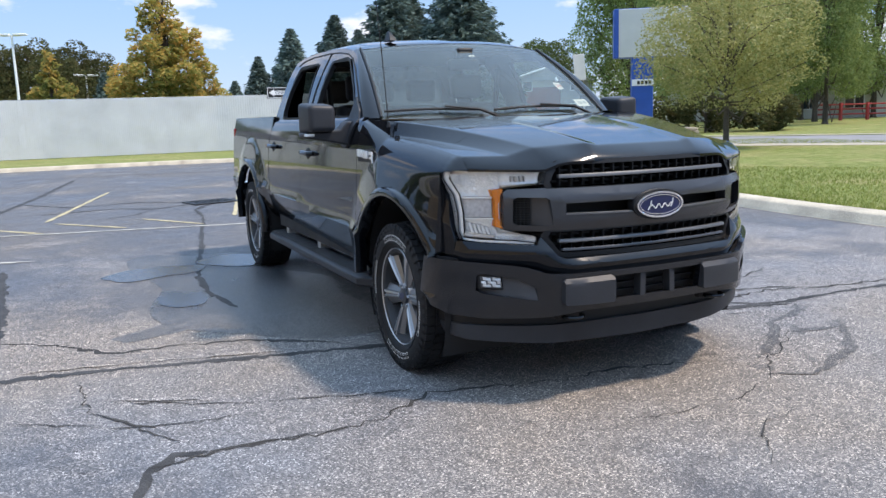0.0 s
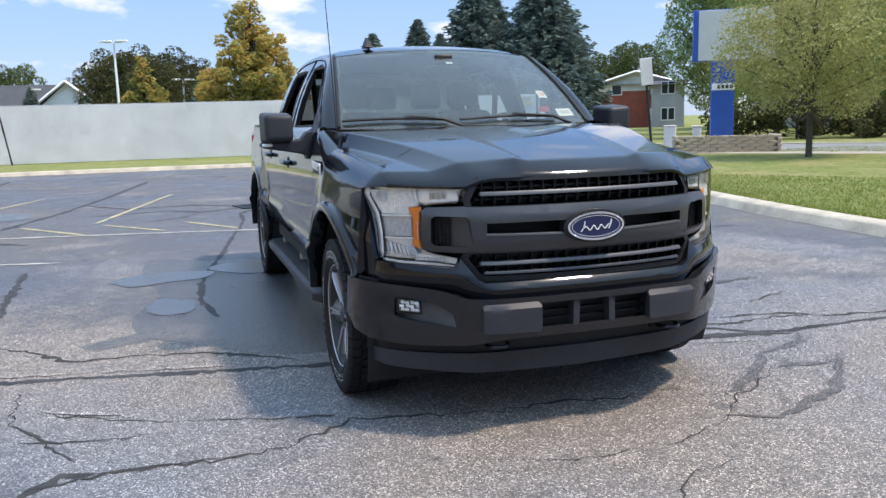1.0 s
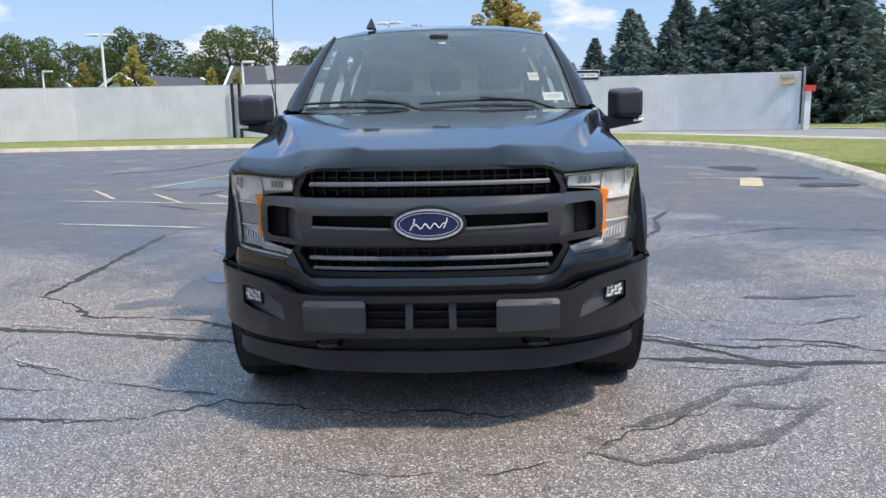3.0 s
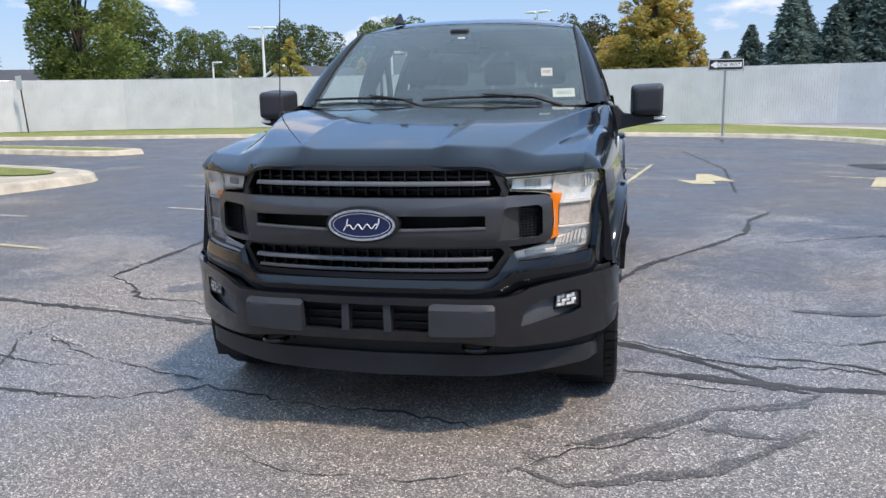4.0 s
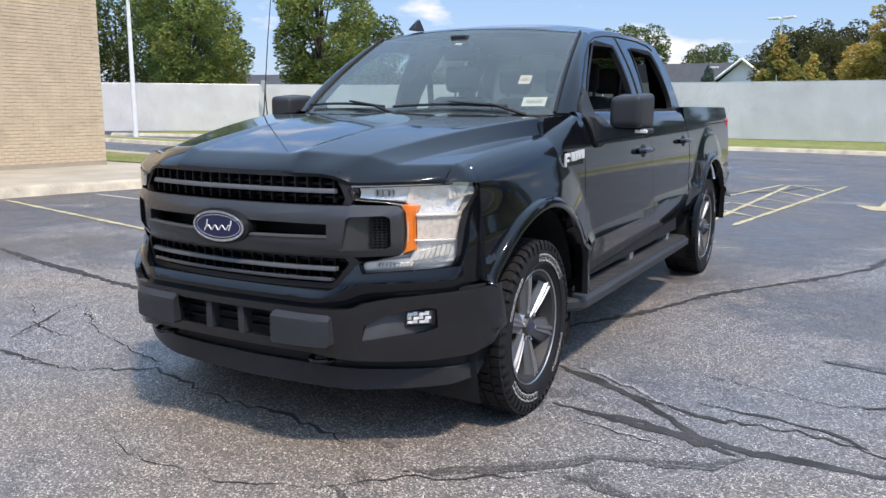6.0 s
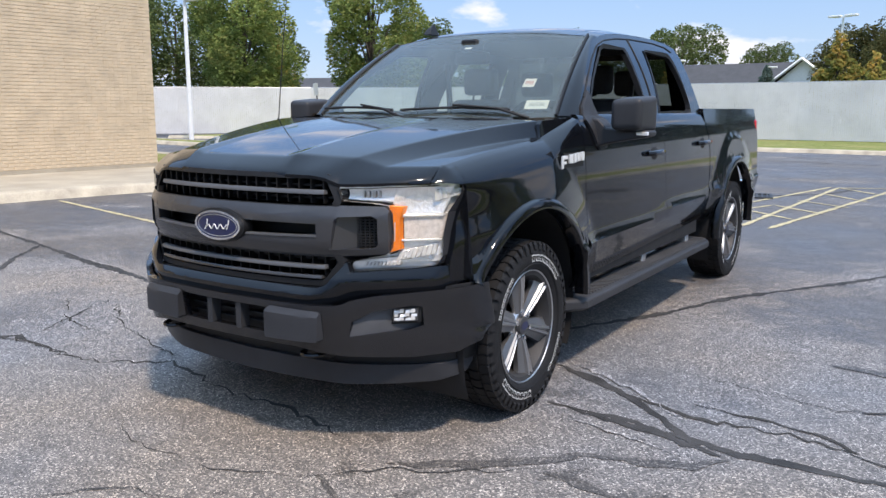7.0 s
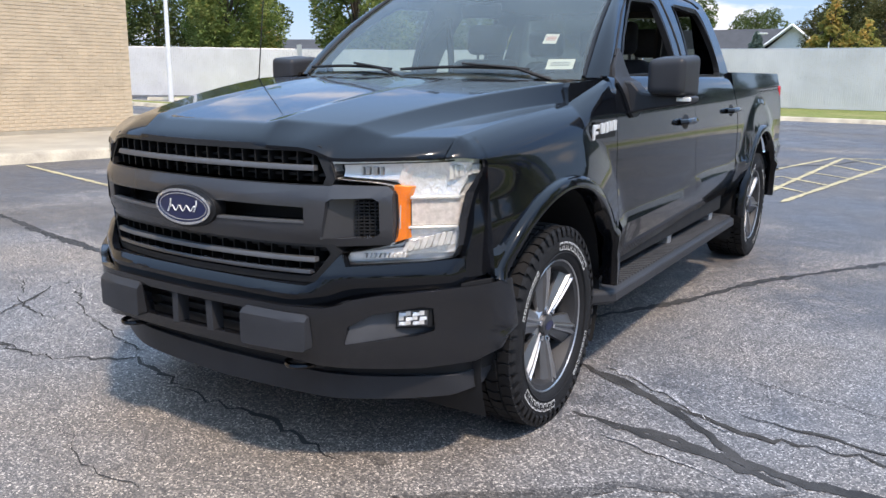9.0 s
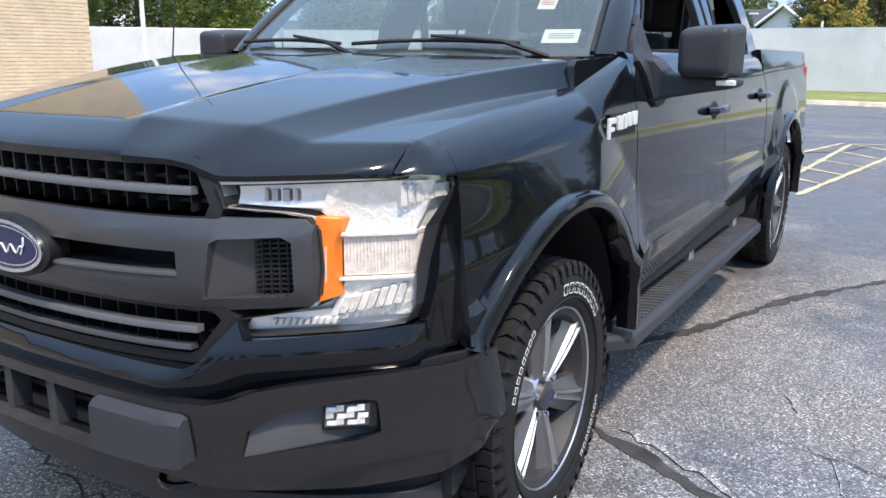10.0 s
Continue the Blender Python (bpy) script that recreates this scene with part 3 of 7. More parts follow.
        return 0.893 - 0.10 * t - 0.085 * t * t
    glass_out = [(0.66, 1.352), (2.955, 1.352), (2.93, 1.42), (2.90, 1.52), (2.885, 1.64), (2.885, 1.76), (2.85, 1.835), (2.70, 1.860), (2.38, 1.873), (1.93, 1.868), (1.60, 1.849), (1.40, 1.822), (1.24, 1.785), (1.08, 1.70), (0.89, 1.57), (0.72, 1.42)]
    win_f = [(0.80, 1.368), (1.735, 1.368), (1.745, 1.38), (1.725, 1.74), (1.70, 1.762), (1.36, 1.758), (1.30, 1.742), (1.13, 1.645), (0.99, 1.55)]
    win_r = [(1.985, 1.368), (2.64, 1.368), (2.685, 1.385), (2.692, 1.42), (2.665, 1.58), (2.635, 1.71), (2.605, 1.757), (2.57, 1.77), (2.11, 1.775), (2.095, 1.765)]
    bm = plate(glass_out, lambda x, z: 0.0, 0.035, (win_f, win_r), 0.25, 0.045)
    for v in bm.verts:
        y, dpt, z = v.co.x, v.co.y, v.co.z
        v.co = (s * (gx(z) - dpt), y, z)
    bmesh.ops.recalc_face_normals(bm, faces=bm.faces)
    part("cab_side_frame", bm, M_PAINT, truck, angle=40, bevel=0.005)
    # rubber run round each window, gap between the doors
    for w in (win_f, win_r):
        cy, cz = sum(p[0] for p in w) / len(w), sum(p[1] for p in w) / len(w)
        loop = []
        for (ya, za), (yb_, zb) in zip(w, w[1:] + w[:1]):
            for k in range(4):
                y, z = ya + (yb_ - ya) * k / 4, za + (zb - za) * k / 4
                loop.append((y, z))
        bm = bmesh.new()
        rings = []
        for q, (gr, dx) in enumerate(((-0.016, 0.004), (0.012, 0.004), (0.014, -0.03))):
            rings.append([bm.verts.new((s * (gx(z) + dx), y + gr * (cy - y) / math.hypot(cy - y, cz - z), z + gr * (cz - z) / math.hypot(cy - y, cz - z))) for y, z in loop])
        for a, b in zip(rings, rings[1:]):
            for k in range(len(loop)):
                bm.faces.new((a[k], a[(k + 1) % len(loop)], b[(k + 1) % len(loop)], b[k]))
        bmesh.ops.recalc_face_normals(bm, faces=bm.faces)
        part("window_seal", bm, M_TRIM, truck)
    bm = bar([(s * (gx(z) + 0.0015), 1.885 - 0.02 * (z - 1.36), z) for z in lin(1.362, 1.835, 8)], 0.005, 6)
    part("door_gap_seal", bm, M_BLACK, truck)
    # door top seam under the roof
    part("door_top_seam", bar([(s * (gx(z) + 0.0015), y, z) for y, z in ((0.80, 1.455), (0.93, 1.560), (1.10, 1.674), (1.27, 1.757), (1.42, 1.796), (1.65, 1.823), (1.93, 1.838), (2.38, 1.842), (2.62, 1.828), (2.72, 1.80))], 0.0045, 6), M_BLACK, truck)
    # sail panel and mirror
    bm = plate([(0.705, 1.335), (0.735, 1.405), (0.855, 1.492), (0.885, 1.41), (0.925, 1.352), (0.955, 1.345), (0.955, 1.215), (0.90, 1.185), (0.835, 1.178), (0.80, 1.195), (0.75, 1.27)], lambda x, z: 0, 0.03, (), 0.06, 0.04)
    for v in bm.verts:
        y, dpt, z = v.co.x, v.co.y, v.co.z
        v.co = (s * ((gx(z) if z > 1.36 else side_x(y, z, 1.365, door_round)) + 0.014 - dpt), y, z)
    bmesh.ops.recalc_face_normals(bm, faces=bm.faces)
    part("mirror_sail", bm, M_DAM, truck, bevel=0.004)
    mirror = new("side_mirror")
    mirror.parent = truck
    mirror["label"] = "textured black towing style side mirror"
    bm = bmesh.new()
    bmesh.ops.create_cube(bm, size=1, matrix=Matrix.Translation((s * 1.124, 0.855, 1.368)) @ Matrix.Diagonal((0.188, 0.230, 0.194, 1)))
    for v in bm.verts:
        if v.co.y < 0.855:
            v.co.x = s * (1.118 + (abs(v.co.x) - 1.118) * 0.86)
            v.co.z = 1.365 + (v.co.z - 1.365) * 0.82
        if v.co.z > 1.365 and abs(v.co.x) < 1.1:
            v.co.z -= 0.008
    bmesh.ops.bevel(bm, geom=bm.edges[:], offset=0.034, segments=4, affect="EDGES", profile=0.6)
    bmesh.ops.recalc_face_normals(bm, faces=bm.faces)
    part("mirror_cap", bm, M_DAM, mirror)
    bm = bmesh.new()
    prof = [(0.905, 0.79, 1.185, 1.345), (0.955, 0.79, 1.198, 1.342), (0.995, 0.80, 1.210, 1.295), (1.09, 0.805, 1.228, 1.284), (1.20, 0.815, 1.246, 1.284), (1.225, 0.825, 1.256, 1.281)]
    rings = [[bm.verts.new((s * x, y + dy, z)) for dy, z in ((0, z0), (0.12, z0), (0.12, z1), (0, z1))] for x, y, z0, z1 in prof]
    for a, b in zip(rings, rings[1:]):
        for k in range(4):
            bm.faces.new((a[k], a[(k + 1) % 4], b[(k + 1) % 4], b[k]))
    bm.faces.new(rings[0])
    bm.faces.new(rings[-1])
    bmesh.ops.recalc_face_normals(bm, faces=bm.faces)
    part("mirror_arm", bm, M_DAM, mirror, bevel=0.010, segs=3)
    part("turn_signal", boxed(s * 1.16, s * 1.222, 0.806, 0.838, 1.258, 1.276), M_REFL, mirror, bevel=0.003)
    part("mirror_glass", boxed(s * 1.048, s * 1.200, 0.968, 0.974, 1.295, 1.437), M_CHROME, mirror)

    # running board with ribs and brackets
    board = new("running_board")
    board.parent = truck
    board["label"] = "black ribbed running board"
    def rbs(t, q, s=s):
        y = 0.50 + 2.55 * t
        w = 1.0 - max(0, (0.62 - y) / 0.12) * 0.09 - max(0, (y - 2.95) / 0.10) * 0.06
        prof = [(0.80, 0.385), (0.82, 0.412), (w * 0.985, 0.410), (w * 1.005, 0.398), (w * 1.005, 0.355), (w * 0.97, 0.340), (0.82, 0.345)]
        x, z = prof[q]
        return (s * x, y, z)
    bm = patch(rbs, [0, 0.02, 0.047, 0.2, 0.5, 0.8, 0.96, 1.0], range(7))
    bm.verts.ensure_lookup_table()
    bm.faces.new([bm.verts[k] for k in range(7)])
    bm.faces.new([bm.verts[len(bm.verts) - 7 + k] for k in range(7)])
    bmesh.ops.recalc_face_normals(bm, faces=bm.faces)
    part("board_body", bm, M_DAM, board, bevel=0.006)
    bm = bmesh.new()
    for k in range(54):
        y = 0.68 + k * 0.042
        for v in box(bm, s * 0.86, s * 0.975, y, y + 0.019, 0.405, 0.420):
            v.co.y += 0.35 * (abs(v.co.x) - 0.86)
    bmesh.ops.recalc_face_normals(bm, faces=bm.faces)
    tagged(part("tread_ribs", bm, M_RIB, board), kind="stuff")
    for y in (0.72, 1.75, 2.70):
        part("bracket", boxed(s * 0.70, s * 0.90, y, y + 0.07, 0.36, 0.47), M_GALV, board, bevel=0.006)

# ---- nose ----
nose = soft_table([(0.0, -0.925), (0.20, -0.915), (0.40, -0.885), (0.545, -0.835), (0.72, -0.715), (0.83, -0.620), (0.88, -0.560), (0.915, -0.480)])
NY = lambda x, z: nose(abs(x))


hood_rim = table([(0.0, 1.142), (0.44, 1.138), (0.49, 1.130), (0.545, 1.106), (0.60, 1.106), (0.836, 1.114)])
hood_edge = soft_table([(0.0, -0.895), (0.25, -0.885), (0.45, -0.860), (0.55, -0.822), (0.70, -0.728), (0.80, -0.650), (0.836, -0.612)])
# lengthwise lines of the hood: share of the half width, then x, y, z at the front crest and at the rear
HOOD_LINES = (
    (0.00, (0.0, -0.815, 1.200), (0.0, 0.275, 1.352), 0.020),
    (0.30, (0.245, -0.812, 1.200), (0.34, 0.285, 1.349), 0.020),
    (0.345, (0.300, -0.800, 1.212), (0.385, 0.288, 1.350), 0.018),
    (0.62, (0.535, -0.705, 1.196), (0.838, 0.305, 1.337), 0.016),
    (0.78, (0.652, -0.665, 1.163), (0.862, 0.280, 1.259), 0.010),
    (1.00, (0.836, -0.541, 1.164), (0.868, 0.274, 1.251), 0.0075),
)


def hood_line(au, v):
    i = max(k for k in range(5) if HOOD_LINES[k][0] <= au)
    a, b = HOOD_LINES[i], HOOD_LINES[i + 1]
    q = (au - a[0]) / (b[0] - a[0])
    ends = []
    for _, p0, p1, rise in (a, b):
        p = Vector(p0).lerp(Vector(p1), v)
        p.z += rise * 4 * v * (1 - v)
        ends.append(p)
    return ends[0].lerp(ends[1], q)


def hood_raw(u, v):
    au, sg = abs(u), (1 if u >= 0 else -1)
    if v >= 0.12:
        p = hood_line(au, (v - 0.12) / 0.88)
    else:
        c = hood_line(au, 0.0)
        q = v / 0.12
        e = Vector((c.x, hood_edge(c.x), hood_rim(c.x)))
        p = e.lerp(c, q)
        round_off = 0.002 * math.sin(math.pi * q)
        p.y -= round_off
        p.z += round_off * 0.8 - 0.006 * max(0.0, 1 - q / 0.15) ** 2
    fold = 0.003 * smooth01((au - 0.985) / 0.015)
    return (sg * p.x, p.y, p.z - fold)


def hood_fn(u, v):
    """The pressed sheet: every crease rolls over a small radius."""
    du, dv = min(0.010, 1 - abs(u)), min(0.011, v, 1 - v)
    pts = [hood_raw(u + a * du, v + b * dv) for a in (-1, -0.5, 0, 0.5, 1) for b in (-1, -0.5, 0, 0.5, 1)]
    return tuple(sum(p[k] for p in pts) / 25 for k in range(3))


us = set([0.985, 0.993, 1.0] + lin(0, 1, 44))
for k in (0.30, 0.345, 0.62, 0.78):
    us |= {k - 0.011, k - 0.0055, k, k + 0.0055, k + 0.011}
us = sorted(us | {-k for k in us})
vs = [0, 0.01, 0.025, 0.05, 0.08, 0.100, 0.108, 0.114, 0.12, 0.126, 0.132, 0.140] + lin(0.165, 0.985, 40) + [0.993, 1.0]
bm = patch(hood_fn, us, vs, (0, 0, -0.012))
part("hood", bm, M_PAINT, truck, angle=32)

# headlamps
for s in (1, -1):
    lamp = new("headlight")
    lamp.parent = truck
    lamp["label"] = "clear C-shaped headlight with chrome reflectors and amber marker"
    shell = [(0.548, 1.089), (0.70, 1.094), (0.84, 1.099), (0.908, 1.100), (0.912, 1.068), (0.884, 0.985), (0.874, 0.90), (0.872, 0.81), (0.858, 0.773), (0.80, 0.764), (0.66, 0.757), (0.550, 0.752), (0.566, 0.790), (0.64, 0.803), (0.700, 0.818), (0.722, 0.845), (0.726, 0.90), (0.722, 0.985), (0.704, 1.014), (0.66, 1.024), (0.562, 1.034)]
    part("lens", plate(mirrored(shell, s), lambda x, z: NY(x, z) - 0.006, 0, (), 0.03, 0.03), M_LENS, lamp, "clear plastic lens").visible_shadow = False
    part("housing", plate(mirrored(shell, s), lambda x, z: NY(x, z) + 0.060, 0.03, (), 0.03, 0.03), M_REFL, lamp)
    # bezel wall round the lens
    bm = bmesh.new()
    ring = []
    for k, (x, z) in enumerate(shell):
        ring.append([bm.verts.new((s * x, NY(x, z) + d, z)) for d in (-0.004, 0.062)])
    for a, b in zip(ring, ring[1:] + ring[:1]):
        bm.faces.new((a[0], b[0], b[1], a[1]))
    bmesh.ops.recalc_face_normals(bm, faces=bm.faces)
    part("bezel", bm, M_SATIN, lamp, smooth=False)
    rim = [(x + (0.006 if x < 0.73 and 0.80 < z < 1.03 else (-0.018 if x > 0.86 else 0.0)), z + (-0.007 if z > 1.04 else 0.010 if z < 0.80 and x > 0.57 else 0)) for x, z in shell]
    part("chrome_rim", plate(mirrored(shell, s), lambda x, z: NY(x, z) + 0.010, 0.04, (mirrored(rim, s),), 0.03, 0.3), M_REFL, lamp)
    # thin black ring inside the rim, drawn in as its shadow line
    gap = [(x + (0.010 if x < 0.73 and 0.80 < z < 1.03 else (-0.025 if x > 0.86 else 0.0)), z + (-0.011 if z > 1.04 else 0.015 if z < 0.80 and x > 0.57 else 0)) for x, z in shell]
    part("rim_shadow_ring", plate(mirrored(rim, s), lambda x, z: NY(x, z) + 0.016, 0.04, (mirrored(gap, s),), 0.03, 0.3), M_TRIM, lamp)
    # shelves that part the three reflector fields
    for z, t in ((0.973, 0.005), (0.874, 0.004)):
        part("chrome_shelf", plate(mirrored([(0.742, z - t), (0.866, z - t), (0.866, z + t), (0.742, z + t)], s), lambda x, z: NY(x, z) + 0.018, 0.05, (), 0.04, 0.3), M_LAMP, lamp, bevel=0.002)
    # slim upper arm: smooth trough with a few dark gold steps
    part("arm_trough", plate(mirrored([(0.566, 1.040), (0.712, 1.028), (0.735, 1.084), (0.572, 1.080)], s), lambda x, z: NY(x, z) + 0.030 + 9.0 * max(0.0, 0.0006 - (z - 1.058) ** 2), 0.008, (), 0.015, 0.008), M_LAMP, lamp)
    for x, w in ((0.618, 0.006), (0.630, 0.010), (0.648, 0.012), (0.668, 0.006)):
        part("trough_step", plate(mirrored([(x, 1.046), (x + w, 1.045), (x + w, 1.072), (x, 1.072)], s), lambda xx, z: NY(xx, z) + 0.024, 0.02, (), 0.3, 0.3), M_SPOKE, lamp, bevel=0.002)
    # deep upper bowl with a bulb cap, stepped facets at its outer end
    part("upper_bowl", plate(mirrored([(0.744, 0.979), (0.862, 0.979), (0.893, 1.086), (0.728, 1.084), (0.716, 1.024)], s), lambda x, z: NY(x, z) + 0.050 - 4.5 * (abs(x) - 0.80) ** 2 - 3.0 * (z - 1.035) ** 2, 0.008, (), 0.012, 0.012), M_FACET, lamp, angle=60)
    for k in range(5):
        x = 0.842 + 0.0115 * k
        part("outer_facet", plate(mirrored([(x, 1.030 + 0.004 * k), (x + 0.009, 1.030 + 0.004 * k), (x + 0.009, 1.078), (x, 1.078)], s), lambda xx, z: NY(xx, z) + 0.018 + 0.9 * (abs(xx) - x), 0.02, (), 0.3, 0.3), M_FACET if k % 2 else M_LAMP, lamp, bevel=0.002)
    # fine upright pleats in the middle field
    for k in range(22):
        x = 0.7455 + 0.00555 * k
        part("pleat", plate(mirrored([(x, 0.880), (x + 0.0050, 0.880), (x + 0.0050, 0.967), (x, 0.967)], s), lambda xx, z: NY(xx, z) + 0.030 + 0.7 * (abs(xx) - x), 0.01, (), 0.3, 0.03), M_PLEAT, lamp)
    # lower bowl with slanting bright steps, small steps along the lower arm
    part("lower_bowl", plate(mirrored([(0.735, 0.782), (0.862, 0.784), (0.866, 0.868), (0.744, 0.868), (0.735, 0.835)], s), lambda x, z: NY(x, z) + 0.050 - 4.0 * (abs(x) - 0.80) ** 2, 0.008, (), 0.012, 0.02), M_FACET, lamp, angle=60)
    for k in range(8):
        x = 0.722 + 0.0150 * k
        part("slanting_step", plate(mirrored([(x, 0.790 + 0.003 * k), (x + 0.010, 0.790 + 0.003 * k), (x + 0.020, 0.828 + 0.0045 * k), (x + 0.010, 0.828 + 0.0045 * k)], s), lambda xx, z: NY(xx, z) + 0.024 + 0.5 * (abs(xx) - x), 0.02, (), 0.3, 0.3), M_FACET if k % 3 else M_LAMP, lamp, bevel=0.002)
    part("lower_trough", plate(mirrored([(0.572, 0.762), (0.730, 0.772), (0.730, 0.806), (0.640, 0.796), (0.580, 0.786)], s), lambda x, z: NY(x, z) + 0.034, 0.008, (), 0.02, 0.02), M_LAMP, lamp)
    for k in range(10):
        x = 0.618 + 0.0118 * k
        part("lower_step", plate(mirrored([(x, 0.770), (x + 0.008, 0.771), (x + 0.012, 0.788), (x + 0.004, 0.787)], s), lambda xx, z: NY(xx, z) + 0.024, 0.02, (), 0.3, 0.3), M_REFL, lamp, bevel=0.002)
    part("amber_rib", plate(mirrored([(0.7270, 0.872), (0.7285, 0.872), (0.7295, 0.950), (0.7280, 0.950)], s), lambda x, z: NY(x, z) + 0.001, 0.006, (), 0.2, 0.02), M_REFL, lamp)
    part("amber_marker", plate(mirrored([(0.712, 0.826), (0.745, 0.838), (0.742, 0.868), (0.742, 0.955), (0.748, 0.975), (0.756, 1.010), (0.712, 1.016)], s), lambda x, z: NY(x, z) + 0.004, 0.03, (), 0.02, 0.03), M_AMBER, lamp, "amber side marker", bevel=0.002)

# grille: dark backing, surround, main bar, slim bars, emblem
grille = new("grille")
grille.parent = truck
grille["label"] = "dark grey three-bar grille with black mesh"
part("grille_backing", plate([(-0.56, 0.70), (0.56, 0.70), (0.60, 0.80), (0.72, 0.83), (0.72, 1.01), (0.58, 1.04), (0.48, 1.13), (-0.48, 1.13), (-0.58, 1.04), (-0.72, 1.01), (-0.72, 0.83), (-0.60, 0.80)], lambda x, z: NY(x, z) + 0.10, 0.02, (), 0.06, 0.3), M_BLACK, grille)
ring_o = [(-0.500, 1.138), (0.500, 1.138), (0.522, 1.118), (0.563, 1.045), (0.552, 1.010), (-0.552, 1.010), (-0.563, 1.045), (-0.522, 1.118)]
ring_i = [(-0.478, 1.118), (0.478, 1.118), (0.500, 1.102), (0.533, 1.040), (0.526, 1.016), (-0.526, 1.016), (-0.533, 1.040), (-0.500, 1.102)]
part("upper_surround", plate(ring_o, lambda x, z: NY(x, z) - 0.004 + 0.25 * max(0, z - 1.02), 0.08, (ring_i,), 0.05, 0.3), M_TRIM, grille, bevel=0.006)
low_o = [(-0.552, 0.822), (0.552, 0.822), (0.575, 0.795), (0.518, 0.705), (0.488, 0.690), (-0.488, 0.690), (-0.518, 0.705), (-0.575, 0.795)]
low_i = [(-0.53, 0.810), (0.53, 0.810), (0.545, 0.790), (0.497, 0.722), (0.478, 0.712), (-0.478, 0.712), (-0.497, 0.722), (-0.545, 0.790)]
part("lower_surround", plate(low_o, lambda x, z: NY(x, z) - 0.002, 0.08, (low_i,), 0.05, 0.3), M_TRIM, grille, bevel=0.006)
main = [(-0.716, 0.832), (-0.700, 0.820), (-0.57, 0.814), (0.57, 0.814), (0.700, 0.820), (0.716, 0.832), (0.722, 0.90), (0.718, 0.995), (0.700, 1.012), (0.55, 1.016), (-0.55, 1.016), (-0.700, 1.012), (-0.718, 0.995), (-0.722, 0.90)]
slots = [mirrored([(0.10, 0.890), (0.476, 0.897), (0.476, 0.943), (0.10, 0.945)], s) for s in (1, -1)]
pockets = [mirrored([(0.528, 0.842), (0.668, 0.846), (0.688, 0.860), (0.686, 0.964), (0.668, 0.976), (0.560, 0.972), (0.545, 0.962)], s) for s in (1, -1)]
part("main_bar", plate(main, lambda x, z: NY(x, z) - 0.026 + 0.55 * max(0.0, abs(z - 0.917) - 0.055), 0.07, (*slots, *pockets), 0.05, 0.035), M_SATIN, grille, "satin dark grey main grille bar", bevel=0.004)
for s in (1, -1):
    part("pocket_facet", plate(mirrored([(0.520, 0.836), (0.604, 0.836), (0.604, 0.980), (0.535, 0.980)], s), lambda x, z: NY(x, z) - 0.014 + 0.60 * (abs(x) - 0.53), 0.012, (), 0.05, 0.3), M_SATIN, grille, bevel=0.003)
    part("pocket_backing", plate(mirrored([(0.596, 0.840), (0.692, 0.846), (0.690, 0.978), (0.596, 0.978)], s), lambda x, z: NY(x, z) + 0.040, 0.006, (), 0.05, 0.3), M_BLACK, grille)
    for k in range(11):
        z = 0.853 + 0.0112 * k
        part("pocket_blade", plate(mirrored([(0.600, z), (0.690, z), (0.690, z + 0.005), (0.600, z + 0.005)], s), lambda x, z: NY(x, z) + 0.018, 0.02, (), 0.05, 0.3), M_TRIM, grille)
    for k in range(6):
        x = 0.612 + 0.0145 * k
        part("pocket_upright", plate(mirrored([(x, 0.846), (x + 0.003, 0.846), (x + 0.003, 0.976), (x, 0.976)], s), lambda x, z: NY(x, z) + 0.016, 0.02, (), 0.05, 0.3), M_TRIM, grille)
    part("slot_chin", plate(mirrored([(0.13, 0.884), (0.478, 0.891), (0.478, 0.899), (0.13, 0.892)], s), lambda x, z: NY(x, z) - 0.030, 0.03, (), 0.08, 0.3), M_BRIGHT, grille, bevel=0.002)
for z, xw, h in ((1.066, 0.490, 0.0085), (0.768, 0.50, 0.0075), (0.727, 0.485, 0.006)):
    part("slim_bar", plate([(-xw, z - h), (xw, z - h), (xw - 0.004, z + h), (-xw + 0.004, z + h)], lambda x, zz: NY(x, zz) - 0.010 + (0.02 if z > 1 else 0) + 0.7 * max(0.0, zz - z), 0.022, (), 0.05, 0.009), M_SATIN if z < 0.75 else M_BRIGHT, grille, "bright grey slim grille bar" if z > 0.75 else "", bevel=0.002)
for zz in (1.090, 1.040, 0.792, 0.748):
    part("mesh_blade", plate([(-0.50, zz - 0.004), (0.50, zz - 0.004), (0.50, zz + 0.004), (-0.50, zz + 0.004)], lambda x, z: NY(x, z) + 0.050, 0.03, (), 0.06, 0.3), M_TRIM, grille)
for k in range(-9, 10):
    x = k * 0.053
    for z0, z1 in ((1.020, 1.115), (0.715, 0.812)):
        y = NY(x, 0)
        part("mesh_upright", boxed(x - 0.0024, x + 0.0024, y + 0.026, y + 0.09, z0, z1), M_TRIM, grille)


def oval(rx, rz, n=48):
    return [(rx * math.cos(2 * math.pi * k / n), 0.912 + rz * math.sin(2 * math.pi * k / n)) for k in range(n)]


emblem = new("emblem")
emblem.parent = grille
emblem["label"] = "blue oval emblem with chrome rim"
dome = lambda d: (lambda x, z: -0.975 + d + 0.25 * x * x)
part("emblem_base", plate(oval(0.150, 0.073), dome(0.010), 0.05, (), 0.05, 0.05), M_TRIM, emblem, bevel=0.006)
part("emblem_rim", plate(oval(0.136, 0.062), dome(0.0), 0.02, (oval(0.126, 0.053),), 0.05, 0.05), M_CHROME, emblem, bevel=0.003)
part("emblem_field", plate(oval(0.127, 0.054), dome(0.004), 0.01, (), 0.05, 0.05), M_BLUE, emblem)
